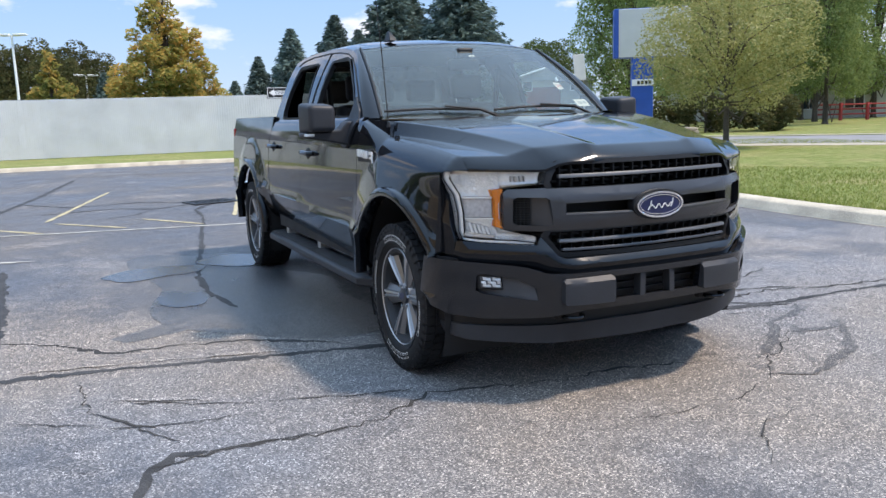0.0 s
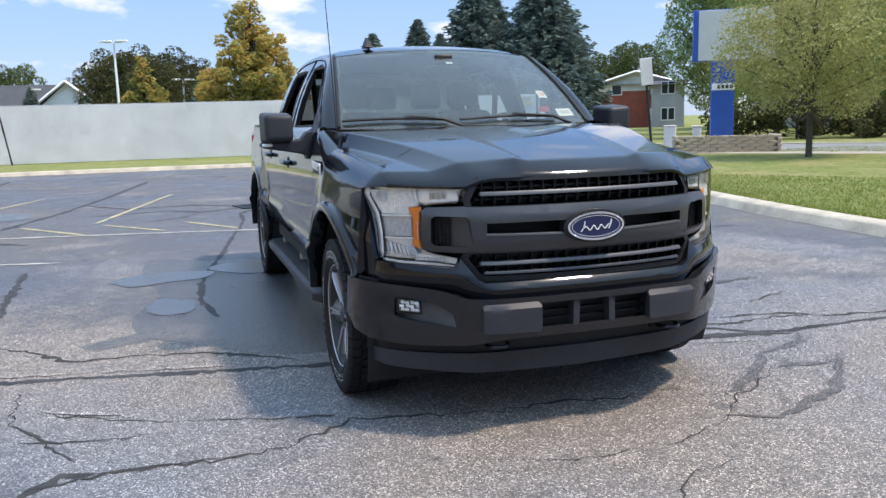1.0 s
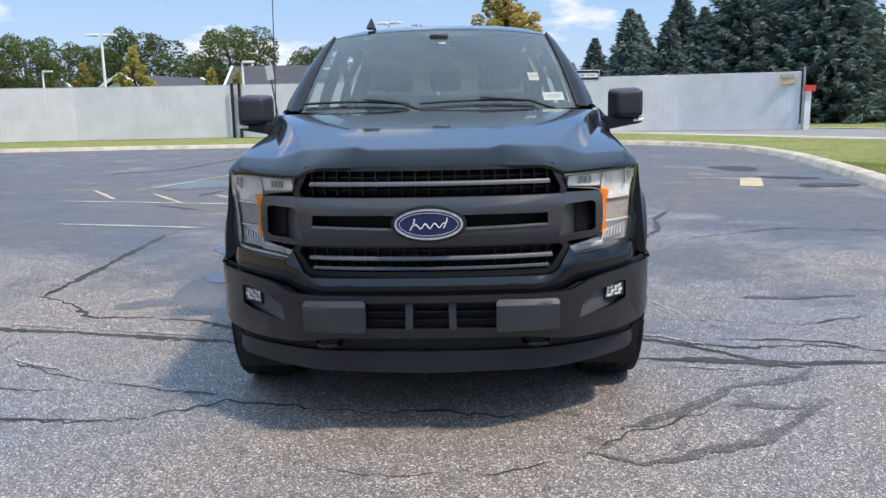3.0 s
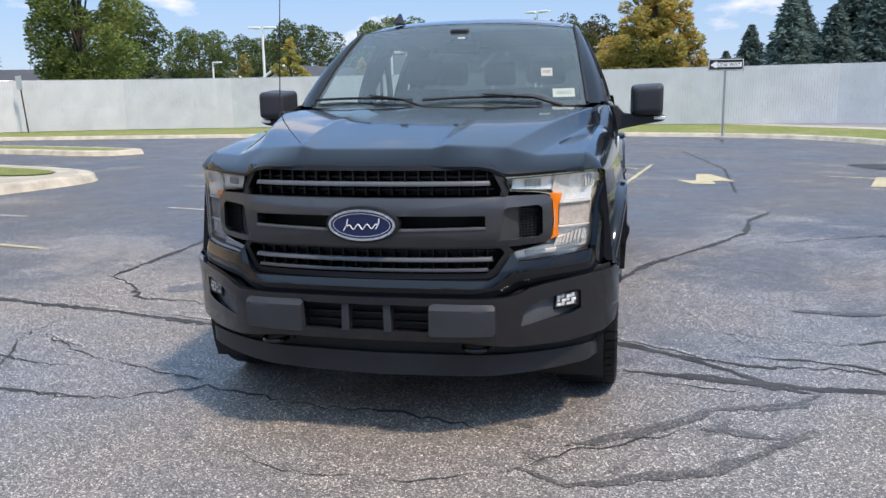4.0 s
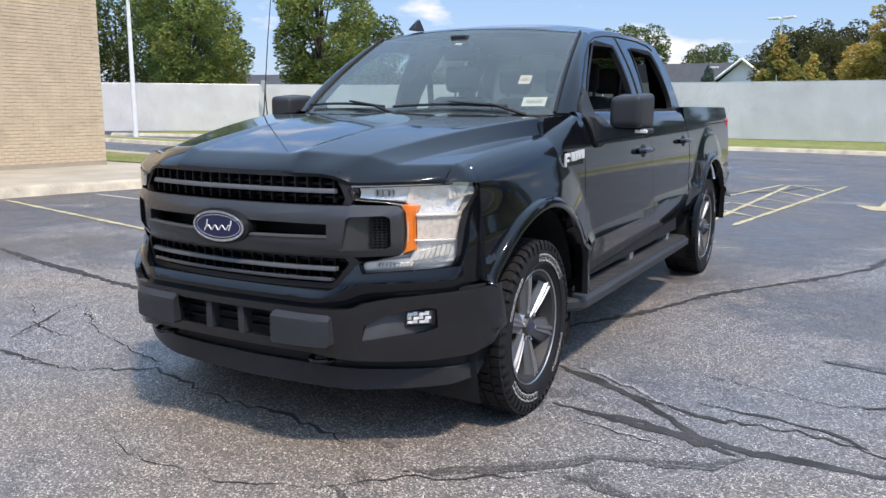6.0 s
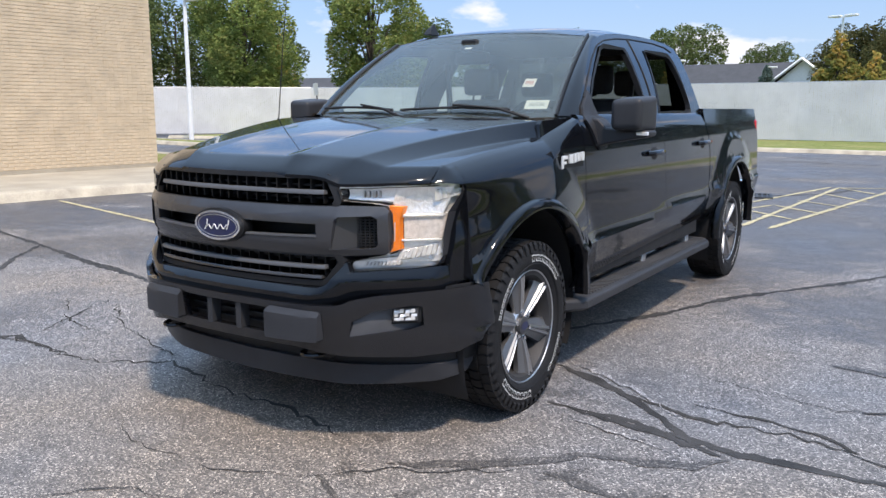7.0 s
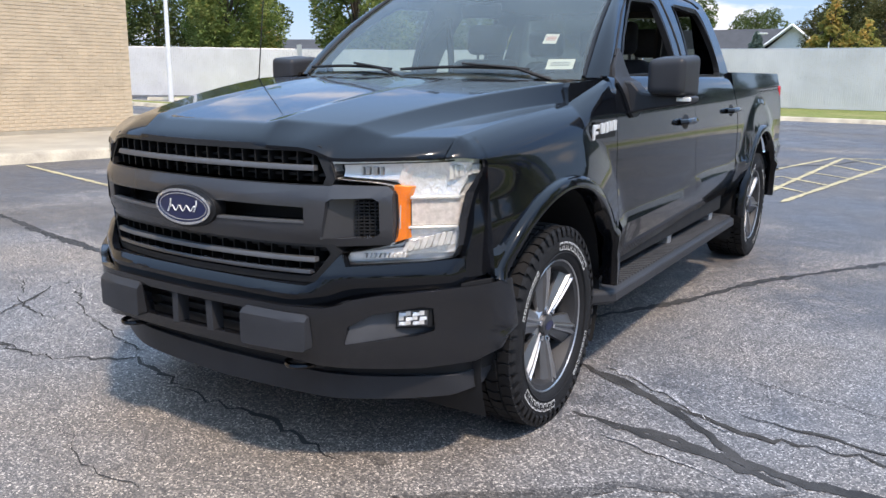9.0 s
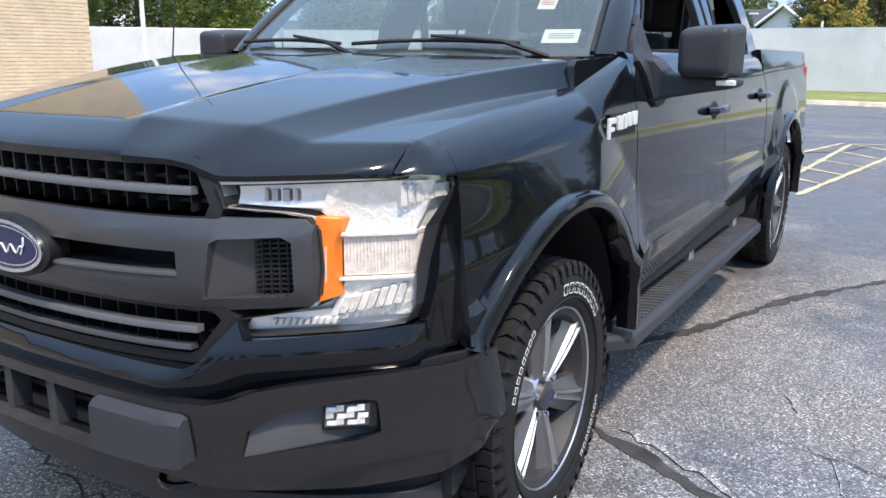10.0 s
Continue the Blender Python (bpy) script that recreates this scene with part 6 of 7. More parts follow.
blob(6.0, 9.0, 0.5, 0.28, 0.3, 0.0080, "oil_patch", M_TAR, "black wet patch near the kerb", "wet patch", 10)
for i, (x, y, rx, ry) in enumerate(((0.05, -0.78, 0.06, 0.02), (1.72, -0.58, 0.10, 0.06), (1.42, -0.55, 0.12, 0.035), (0.68, -0.98, 0.06, 0.05), (-0.78, -1.05, 0.03, 0.02), (-2.62, -0.55, 0.10, 0.06), (0.60, -0.66, 0.07, 0.025), (2.2, 1.5, 0.10, 0.04), (1.0, -1.02, 0.05, 0.02))):
    blob(x, y, rx, ry, 0.5 * i, 0.0010 + 0.00007 * i, "dark_stain", M_STAIN, "dark stain on the worn asphalt", "stain", 20 + i, 0.4)


# storm drain in the lot
drain = thing("drain_grate", "black cast iron storm drain grate set flush in cracked asphalt", "drain grate", "", "", pose(-0.37, 10.4, 0.0, 0, 0, 12))
part("drain_pit", boxed(-0.36, 0.36, -0.30, 0.30, 0.0088, 0.0100), M_BLACK, drain)
for y0, y1 in ((-0.33, -0.28), (0.28, 0.33)):
    part("drain_frame", boxed(-0.40, 0.40, y0, y1, 0.004, 0.024), M_DKPOST, drain, bevel=0.003)
for x0, x1 in ((-0.40, -0.35), (0.35, 0.40)):
    part("drain_frame", boxed(x0, x1, -0.279, 0.279, 0.004, 0.024), M_DKPOST, drain, bevel=0.003)
for k in range(9):
    part("grate_bar", boxed(-0.32 + 0.078 * k, -0.29 + 0.078 * k, -0.278, 0.278, 0.0105, 0.022), M_DKPOST, drain, bevel=0.002)


def line(pts, w, mat, name="bay_line", label="faded yellow painted bay line, worn through in places", seed=1):
    return strip(pts, w, 0.0064 + 0.00001 * (seed % 60), name, mat, label, "painted line", seed, 0.004, 0.25)


for i, (a, b) in enumerate((((-2.94, 9.04), (-1.86, 14.17)), ((-2.81, 8.78), (-1.92, 7.57)), ((-1.66, 8.56), (-0.95, 7.31)), ((-0.40, 8.04), (0.58, 12.82)), ((-6.46, 10.10), (-5.43, 8.55)), ((-5.10, 9.33), (-4.06, 7.81)), ((-3.97, 9.06), (-2.93, 7.63)), ((-6.3, 8.45), (0.4, 6.75)), ((-5.65, 9.90), (-4.40, 14.68)), ((-6.0, 18.8), (-4.2, 17.95)), ((-4.99, 5.80), (-2.96, 5.27)), ((-7.2, 10.3), (-6.46, 10.1)), ((-4.7, 24.0), (-3.6, 23.8)), ((-9.04, 3.85), (-4.45, 2.80)), ((-8.72, 5.11), (-6.3, 4.8)), ((0.38, 6.72), (0.70, 12.73)), ((0.70, 6.71), (1.62, 13.05)), ((0.66, 12.72), (1.66, 13.05)))):
    line([a, b], 0.075, M_YELLOW if i not in (7, 10, 14, 12) else M_PALE, seed=200 + i)
for k, (a, b) in enumerate((((0.04, 8.49), (0.86, 7.68)), ((0.26, 9.29), (1.05, 8.54)), ((0.46, 10.14), (1.26, 9.50)), ((0.61, 11.47), (1.41, 10.46)), ((0.72, 12.71), (1.41, 11.8)), ((-0.05, 8.28), (0.25, 9.27)))):
    line([a, b], 0.07, M_YELLOW, seed=230 + k)
sheet([(2.1, 9.3), (2.45, 9.25), (2.45, 9.75), (2.8, 9.7), (2.55, 10.9), (2.3, 10.95), (2.2, 9.8), (1.9, 9.85)], 0.0074, "painted_arrow", M_YELLOW, "faded yellow painted arrow on the asphalt", "painted arrow")
sheet([(4.62, 9.05), (4.97, 8.95), (5.44, 10.38), (5.10, 10.48)], 0.0074, "painted_arrow", M_YELLOW, "faded yellow painted block on the asphalt", "painted mark")
line([(4.3, 10.7), (5.3, 10.15)], 0.10, M_YELLOW, "painted_arrow", seed=250)

# ---- fence ----
FENCE = [(14.2, 30.4), (9.5, 31.7), (3.5, 32.6), (-3.5, 33.1), (-10.5, 33.2), (-17.5, 32.7), (-22.5, 31.4), (-26.8, 29.2), (-31.5, 25.0), (-36.5, 20.0), (-41, 14.0), (-45, 8.0)]
FENCE_H, FENCE_Z = 2.42, 0.10
fence = thing("privacy_fence", "tall chain-link fence filled with white vinyl slats behind the kerb", "fence")
bays = []
for (x0, y0), (x1, y1) in zip(FENCE, FENCE[1:]):
    m = max(1, round(math.hypot(x1 - x0, y1 - y0) / 2.6))
    bays += [((x0 + (x1 - x0) * k / m, y0 + (y1 - y0) * k / m), (x0 + (x1 - x0) * (k + 1) / m, y0 + (y1 - y0) * (k + 1) / m)) for k in range(m)]
for (x0, y0), (x1, y1) in bays:
    d = Vector((x1 - x0, y1 - y0))
    nn = Vector((-d.y, d.x)).normalized()
    bm = bmesh.new()
    ns = 30
    for k in range(ns):
        t0, t1 = (k + 0.02) / ns, (k + 0.98) / ns
        off = 0.004 if k % 2 else 0.0
        p = [(x0 + d.x * t + nn.x * off, y0 + d.y * t + nn.y * off) for t in (t0, (t0 + t1) / 2, t1)]
        q = [[bm.verts.new((a + nn.x * (0.004 if i == 1 else 0), b + nn.y * (0.004 if i == 1 else 0), z)) for i, (a, b) in enumerate(p)] for z in (FENCE_Z + 0.04, FENCE_Z + FENCE_H - 0.03)]
        for i in (0, 1):
            bm.faces.new((q[0][i], q[0][i + 1], q[1][i + 1], q[1][i]))
    part("slat_panel", bm, M_FENCE, fence, smooth=False)
    part("fence_post", bar([(x0 - nn.x * 0.06, y0 - nn.y * 0.06, FENCE_Z - 0.1), (x0 - nn.x * 0.06, y0 - nn.y * 0.06, FENCE_Z + FENCE_H)], 0.03, 8), M_GALV, fence)
    part("top_rail", bar([(x0 - nn.x * 0.02, y0 - nn.y * 0.02, FENCE_Z + FENCE_H - 0.02), (x1 - nn.x * 0.02, y1 - nn.y * 0.02, FENCE_Z + FENCE_H - 0.02)], 0.022, 6), M_GALV, fence)
for gx_, gy_ in ((-10.35, 33.05), (-10.02, 33.06)):
    part("gate_post", boxed(gx_ - 0.07, gx_ + 0.07, gy_ - 0.09, gy_ - 0.02, 0.05, 2.58), M_DKPOST, fence, "dark steel gate post", bevel=0.01)
part("end_post", bar([(14.3, 30.3, 0.0), (14.3, 30.3, 2.7)], 0.05, 8), M_GALV, fence)
part("loose_slats", boxed(14.35, 14.60, 30.25, 30.32, 0.1, 1.7), M_FENCE, fence)
part("warning_plate", boxed(13.35, 14.0, 30.42, 30.45, 2.02, 2.42), M_YELLOW, fence, "yellow warning plate with dark print")
part("plate_print", boxed(13.42, 13.93, 30.40, 30.418, 2.26, 2.36), M_INK, fence)
part("red_notice", boxed(14.25, 14.72, 30.12, 30.15, 1.70, 1.95), M_PINK, fence, "red and white notice on the fence end")

# ---- sign posts ----


def sign_post(x, y, h, lean, plate_w, plate_h, label, face=None, tall=None):
    sg = thing("road_sign", label, "road sign", "", "", pose(x, y, 0.10, 0, lean, 0))
    part("post", bar([(0, 0, -0.12), (0, 0, h)], 0.032, 8), M_DKPOST if face is None else M_GALV, sg)
    return sg


for x, y, lean, hp in ((9.05, 12.65, -6.0, 2.0), (-8.0, 32.3, -8.0, 2.6), (-25.95, 28.9, -5.0, 2.0)):
    sg = sign_post(x, y, hp + 0.3, lean, 0.3, 0.5, "blank sign back on a leaning dark steel post in the lawn")
    part("sign_plate", boxed(-0.16, 0.16, -0.045, -0.035, hp, hp + 0.62), M_SIGNBACK, sg, "blank aluminium sign plate", bevel=0.003)
ow = thing("one_way_sign", "black and white one way arrow sign on a galvanised post", "road sign", "", "", pose(4.13, 23.2, 0.16, 0, 0, 4) @ Matrix.Scale(0.875, 4))
part("post", bar([(0, 0, -0.1), (0, 0, 2.62)], 0.04, 8), M_GALV, ow)
part("sign_plate", boxed(-0.62, 0.62, -0.075, -0.055, 2.22, 2.64), M_SIGNBLK, ow, bevel=0.004)
bm = bmesh.new()
for a, b in (((-0.60, 2.235), (0.60, 2.255)), ((-0.60, 2.605), (0.60, 2.625))):
    box(bm, a[0], b[0], -0.080, -0.076, a[1], b[1])
for a, b in (((-0.60, 2.255), (-0.58, 2.605)), ((0.58, 2.255), (0.60, 2.605))):
    box(bm, a[0], b[0], -0.080, -0.076, a[1], b[1])
part("sign_border", bm, M_SIGNWHT, ow, smooth=False)
part("arrow", plate([(-0.54, 2.43), (-0.33, 2.30), (-0.33, 2.35), (0.54, 2.35), (0.54, 2.51), (-0.33, 2.51), (-0.33, 2.56)], lambda x, z: -0.081, 0.004, (), 5, 5), M_SIGNWHT, ow, smooth=False)
cu = bpy.data.curves.new("lettering", "FONT")
cu.body, cu.size, cu.align_x, cu.align_y, cu.extrude = "ONE WAY", 0.17, "CENTER", "CENTER", 0.001
cu.materials.append(M_SIGNBLK)
tx = new("lettering", cu)
tx.parent = ow
tx.matrix_basis = pose(0.10, -0.0835, 2.43, 90, 0, 0)

# ---- street lamps beyond the fence ----


def lamp_post(x, y, h, double, seed):
    lp = thing("street_lamp", "white lamp post with a flat head beyond the fence", "street lamp", "lamps beyond the fence", "", pose(x, y, 0, 0, 0, seed * 37 % 40 - 20))
    part("pole", bar([(0, 0, 0), (0, 0, h)], 0.11, 8, 0.075), M_SIGNWHT, lp)
    for dx in (-0.55, 0.55) if double else (0.45,):
        part("lamp_head", boxed(dx - 0.42, dx + 0.42, -0.18, 0.18, h - 0.02, h + 0.10), M_SIGNWHT, lp, bevel=0.03)
    part("arm", boxed(-0.6 if double else 0, 0.6, -0.04, 0.04, h - 0.06, h + 0.0), M_SIGNWHT, lp)


def at(az, dist, x0=-0.3, y0=-4.1):
    return x0 + dist * math.sin(radians(az)), y0 + dist * math.cos(radians(az))


for i, (az, d, h, dbl) in enumerate(((-4.6, 62, 7.5, True), (-0.3, 75, 5.6, True), (-1.8, 90, 5.2, False), (-23.3, 58, 6.3, True), (-14.6, 60, 4.7, False), (-9.4, 80, 5.1, False), (-27.0, 80, 5.0, False), (-3.9, 110, 8.6, True))):
    x, y = at(az, d)
    lamp_post(x, y, h, dbl, i)
lamp_post(-27.5, 21.8, 6.2, False, 3)

# ---- low houses beyond the fence ----


def house(x, y, rz, w, d, h, rh, wall, label, rows=1, cols=5, category="house", end=None):
    hs = thing("house", label, category, "", "", pose(x, y, 0, 0, 0, rz))
    part("wall", boxed(-w / 2, w / 2, -d / 2, d / 2, 0, h), wall, hs)
    bm = bmesh.new()
    o = 0.5
    v = [bm.verts.new(p) for p in ((-w / 2 - o, -d / 2 - o, h), (w / 2 + o, -d / 2 - o, h), (w / 2 + o, d / 2 + o, h), (-w / 2 - o, d / 2 + o, h), (-w / 2 - o, 0, h + rh), (w / 2 + o, 0, h + rh))]
    for f in ((0, 1, 5, 4), (2, 3, 4, 5), (0, 3, 2, 1)):
        bm.faces.new([v[i] for i in f])
    part("roof", bm, M_ROOF, hs, smooth=False)
    for sx in (-1, 1):
        bm = bmesh.new()
        bm.faces.new([bm.verts.new((sx * w / 2, a, b)) for a, b in ((-d / 2, h), (d / 2, h), (0, h + rh * 0.93))])
        part("gable", bm, end or wall, hs, smooth=False)
    if end:
        part("gable_band", boxed(-w / 2 - 0.04, -w / 2 + 0.1, -d / 2 - 0.02, d / 2 + 0.02, h - 0.75, h + 0.01), end, hs)
    for sx in (-1, 1):
        for sy in (-1, 1):
            a, b = Vector((sx * (w / 2 + o + 0.02), sy * (d / 2 + o), h)), Vector((sx * (w / 2 + o + 0.02), 0, h + rh))
            bm = bmesh.new()
            tube(bm, [a, b], 0.13, 4)
            part("verge_board", bm, M_SIGNWHT, hs, smooth=False)
    for r in range(rows):
        for c in range(cols):
            wx = -w / 2 + w * (c + 0.5) / cols
            z0 = 0.9 + r * 2.8
            win = part("window", boxed(wx - 0.75, wx + 0.75, -d / 2 - 0.05, -d / 2 + 0.02, z0 - 0.06, z0 + 1.36), M_SIGNWHT, hs)
            for k in (-1, 1):
                part("pane", boxed(wx + k * 0.36 - 0.3, wx + k * 0.36 + 0.3, -d / 2 - 0.07, -d / 2 - 0.04, z0 + 0.04, z0 + 1.26), M_PANE, win)
    for c in range(2):
        wy = -d / 4 + d / 2 * c
        for r in range(rows):
            win = part("side_window", boxed(-w / 2 - 0.05, -w / 2 + 0.02, wy - 0.6, wy + 0.6, 1.0 + 2.8 * r, 2.2 + 2.8 * r), M_SIGNWHT, hs)
            part("pane", boxed(-w / 2 - 0.07, -w / 2 - 0.04, wy - 0.5, wy + 0.5, 1.1 + 2.8 * r, 2.1 + 2.8 * r), M_PANE, win)
    return hs


house(-17.0, 85.5, 0, 15, 8, 3.3, 2.8, M_SIDING, "low pale house with dark shingle roof beyond the fence")
house(-10.7, 81.0, 90, 9, 5.2, 3.4, 2.5, M_SIGNWHT, "white gabled house wing with dark roof beyond the fence", 1, 2)
x, y = at(-19.8, 90)
house(x, y, 78, 14, 7, 2.8, 2.2, M_SIDING, "low pale house with dark roof and white gable beyond the fence")
x, y = at(-29.5, 95)
house(x, y, 65, 14, 7, 2.8, 2.2, M_SIDING, "low white house with dark roof beyond the fence")
x, y = at(-38, 95)
house(x, y, 20, 18, 8, 2.8, 2.2, M_SIDING, "low pale house half hidden by trees")
house(52.7, 84.5, 58.5, 16, 8.6, 5.0, 1.4, M_REDBRICK, "two-storey red brick apartment block with pale gable", 2, 4, "apartment block", M_SIDING)
house(50.9, 75.1, -31.5, 3.4, 6, 4.7, 0.5, M_GREYSIDE, "two-storey grey apartment block with white windows", 2, 1, "apartment block")
x, y = at(54, 78)
house(x, y, -50, 40, 10, 3.2, 1.6, M_SIDING, "long pale building with red columns behind the trees", 1, 12, "building")

# red rail fence in front of that building
rf = thing("rail_fence", "low red painted rail fence under the far trees", "fence")
fa, fb = Vector((46.0, 37.8)), Vector((66.0, 15.2))
nfp = 18
for k in range(nfp + 1):
    p = fa.lerp(fb, k / nfp)
    part("rail_post", boxed(p.x - 0.09, p.x + 0.09, p.y - 0.09, p.y + 0.09, 0.1, 1.35), M_REDFENCE, rf)
for z in (0.55, 0.90, 1.22):
    part("rail", bar([(fa.x, fa.y, z), (fb.x, fb.y, z)], 0.06, 6), M_REDFENCE, rf)

# ---- blue pylon sign with stone planter ----
py = thing("pylon_sign", "blue steel pylon sign with a blank faded panel beside the road", "pylon sign", "", "", pose(15.9, 19.2, 0.1, 0, 0, -30))
part("pillar", boxed(-0.36, 0.36, -0.22, 0.22, 0.3, 3.03), M_BLUESIGN, py, bevel=0.02)
part("cabinet", boxed(-0.98, 1.58, -0.20, 0.20, 3.02, 4.68), M_BLUESIGN, py, "blue sign cabinet", bevel=0.02)
part("face_panel", boxed(-0.82, 1.57, -0.225, -0.195, 3.04, 4.66), M_GREYPANEL, py, "blank faded sign panel", bevel=0.01)
part("number_plate", boxed(-0.37, 0.37, -0.245, -0.215, 2.06, 2.28), M_SIGNWHT, py)
bm = bmesh.new()
for k in range(4):
    box(bm, -0.19 + k * 0.13, -0.10 + k * 0.13, -0.255, -0.243, 2.11, 2.23)
part("number_bars", bm, M_SIGNBLK, py, smooth=False)
planter = thing("stone_planter", "low dry-stacked limestone planter round the pylon foot", "planter", "", "", pose(15.9, 19.2, 0.1, 0, 0, -30))
part("planter_core", boxed(-1.45, 1.65, -0.85, 0.75, 0.0, 0.50), M_STONE, planter)
rng = random.Random(11)
stone_meshes = []
for k in range(6):
    bm = boxed(-0.19, 0.19, -0.07, 0.07, -0.045, 0.045)
    for v in bm.verts:
        v.co += Vector((rng.uniform(-0.02, 0.02), rng.uniform(-0.01, 0.01), rng.uniform(-0.008, 0.008)))
    bmesh.ops.bevel(bm, geom=bm.edges[:], offset=0.012, segments=1, affect="EDGES")
    me = bpy.data.meshes.new("stone")
    bm.to_mesh(me)
    bm.free()
    me.materials.append(M_STONE)
    stone_meshes.append(me)
for row in range(6):
    z = 0.05 + 0.095 * row
    for side, (x0, x1, fixed) in enumerate(((-1.45, 1.65, -0.90), (-0.85, 0.75, -1.50), (-0.85, 0.75, 1.70))):
        p = x0 + (0.2 if row % 2 else 0.0)
        while p < x1:
            ob = new("stone", stone_meshes[rng.randrange(6)])
            ob.parent = planter
            ob.matrix_basis = pose(p, fixed, z) if side == 0 else pose(fixed, p, z, 0, 0, 90)
            p += 0.40
for qx, qy, hw in ((17.5, 22.8, 0.15), (18.3, 25.8, 0.24)):
    cab = thing("utility_box", "pale utility cabinet on the lawn", "utility box", "", "", pose(qx, qy, 0.1, 0, 0, -30))
    part("cabinet_body", boxed(-hw, hw, -0.15, 0.15, 0, 0.80), M_SIDING, cab, bevel=0.03)
    part("cabinet_lid", boxed(-hw - 0.02, hw + 0.02, -0.17, 0.17, 0.80, 0.86), M_SIDING, cab, bevel=0.02)

# ---- tan brick building ----
bld = thing("brick_building", "tan brick building with a concrete walk in front", "building", "", "", pose(-12.35, 8.25, 0.0, 0, 0, -6))
part("wall_core", boxed(-14, -0.007, -30, -0.007, 0.0, 7.0), M_MORTAR, bld)
part("roof_slab", boxed(-14.1, 0.05, -30.1, 0.05, 7.0, 7.25), M_ROOF, bld)
part("foundation", boxed(-14, 0.004, -30, 0.004, 0.0, 0.22), M_CONC, bld)

# ---- plants ----


def leaf_cloud(seed, n, blobs, size, flat=0.5):
    """Many small leaf blades spread over rounded clumps (x, y, z, rx, rz)."""
    rng = np.random.default_rng(seed)
    verts, faces = [], []
    vol = np.array([b[3] ** 2 * b[4] for b in blobs]) ** 0.75
    pick = rng.choice(len(blobs), n, p=vol / vol.sum())
    for i in range(n):
        bx, by, bz, rx, rz = blobs[pick[i]]
        d = rng.normal(size=3)
        d /= np.linalg.norm(d)
        r = rng.uniform(0.55, 1.06) ** 0.6
        c = np.array([bx + d[0] * rx * r, by + d[1] * rx * r, bz + d[2] * rz * r])
        a = rng.normal(size=3)
        a[2] *= flat
        a /= np.linalg.norm(a)
        b = np.cross(a, rng.normal(size=3))
        b /= np.linalg.norm(b) + 1e-9
        s = size * rng.uniform(0.6, 1.3)
        k = len(verts)
        verts += [tuple(c - a * s), tuple(c + b * s * 0.45), tuple(c + a * s), tuple(c - b * s * 0.45)]
        faces.append((k, k + 1, k + 2, k + 3))
    me = bpy.data.meshes.new("crown")
    me.from_pydata(verts, [], faces)
    me.update()
    return me


def tree_shape(seed, h, w, trunk, base, shape="oval", clumps=26):
    """Clumps of a crown and the limbs that carry them."""
    rng = random.Random(seed)
    blobs, limbs = [], []
    for k in range(clumps):
        t = (k + 0.5) / clumps
        z = base + (h - base) * (0.04 + 0.92 * t)
        if shape == "oval":
            rad = w / 2 * math.sin(math.pi * (0.12 + 0.80 * t)) ** 0.8
        elif shape == "cone":
            rad = w / 2 * (1.02 - 0.88 * t) * min(1, 0.45 + 4 * t)
        else:
            rad = w / 2 * math.sqrt(max(0.05, 1 - (t * 1.7 - 0.75) ** 2 * 0.8))
        a = k * 2.4 + rng.uniform(-0.5, 0.5)
        rr = rad * rng.uniform(0.35, 0.95)
        cr = w * rng.uniform(0.10, 0.17) * ((1.2 - 0.85 * t) * (1.0 if clumps < 60 else 0.72) if shape == "cone" else 1.0)
        x, y = rr * math.cos(a), rr * math.sin(a)
        blobs.append((x, y, z, cr, cr * rng.uniform(0.7, 1.05)))
        if k % 2 == 0:
            limbs.append([(0, 0, base * 0.75 + (z - base) * 0.45), (x * 0.45, y * 0.45, z - 0.18 * h * (1 - t)), (x, y, z)])
    return blobs, limbs


def make_tree(name, seed, h, w, trunk, base, shape, leafmat, n, size, label, category="tree", clumps=26, flat=0.5):
    tr = thing(name, label, category)
    blobs, limbs = tree_shape(seed, h, w, trunk, base, shape, clumps)
    bm = bmesh.new()
    rng = random.Random(seed)
    tube(bm, [(0, 0, -0.2), (0.02, 0, 0.2), (rng.uniform(-0.05, 0.05), rng.uniform(-0.05, 0.05), base), (rng.uniform(-0.1, 0.1), 0, h * 0.6), (0, 0, h * 0.93)], trunk, 8, True, 0.02)
    for lb in limbs:
        tube(bm, lb, trunk * 0.30, 5, False, 0.012)
    part("trunk", bm, M_BARK, tr)
    me = leaf_cloud(seed, n, blobs, size, flat)
    me.materials.append(leafmat)
    ob = new("crown", me)
    ob.parent = tr
    return tr


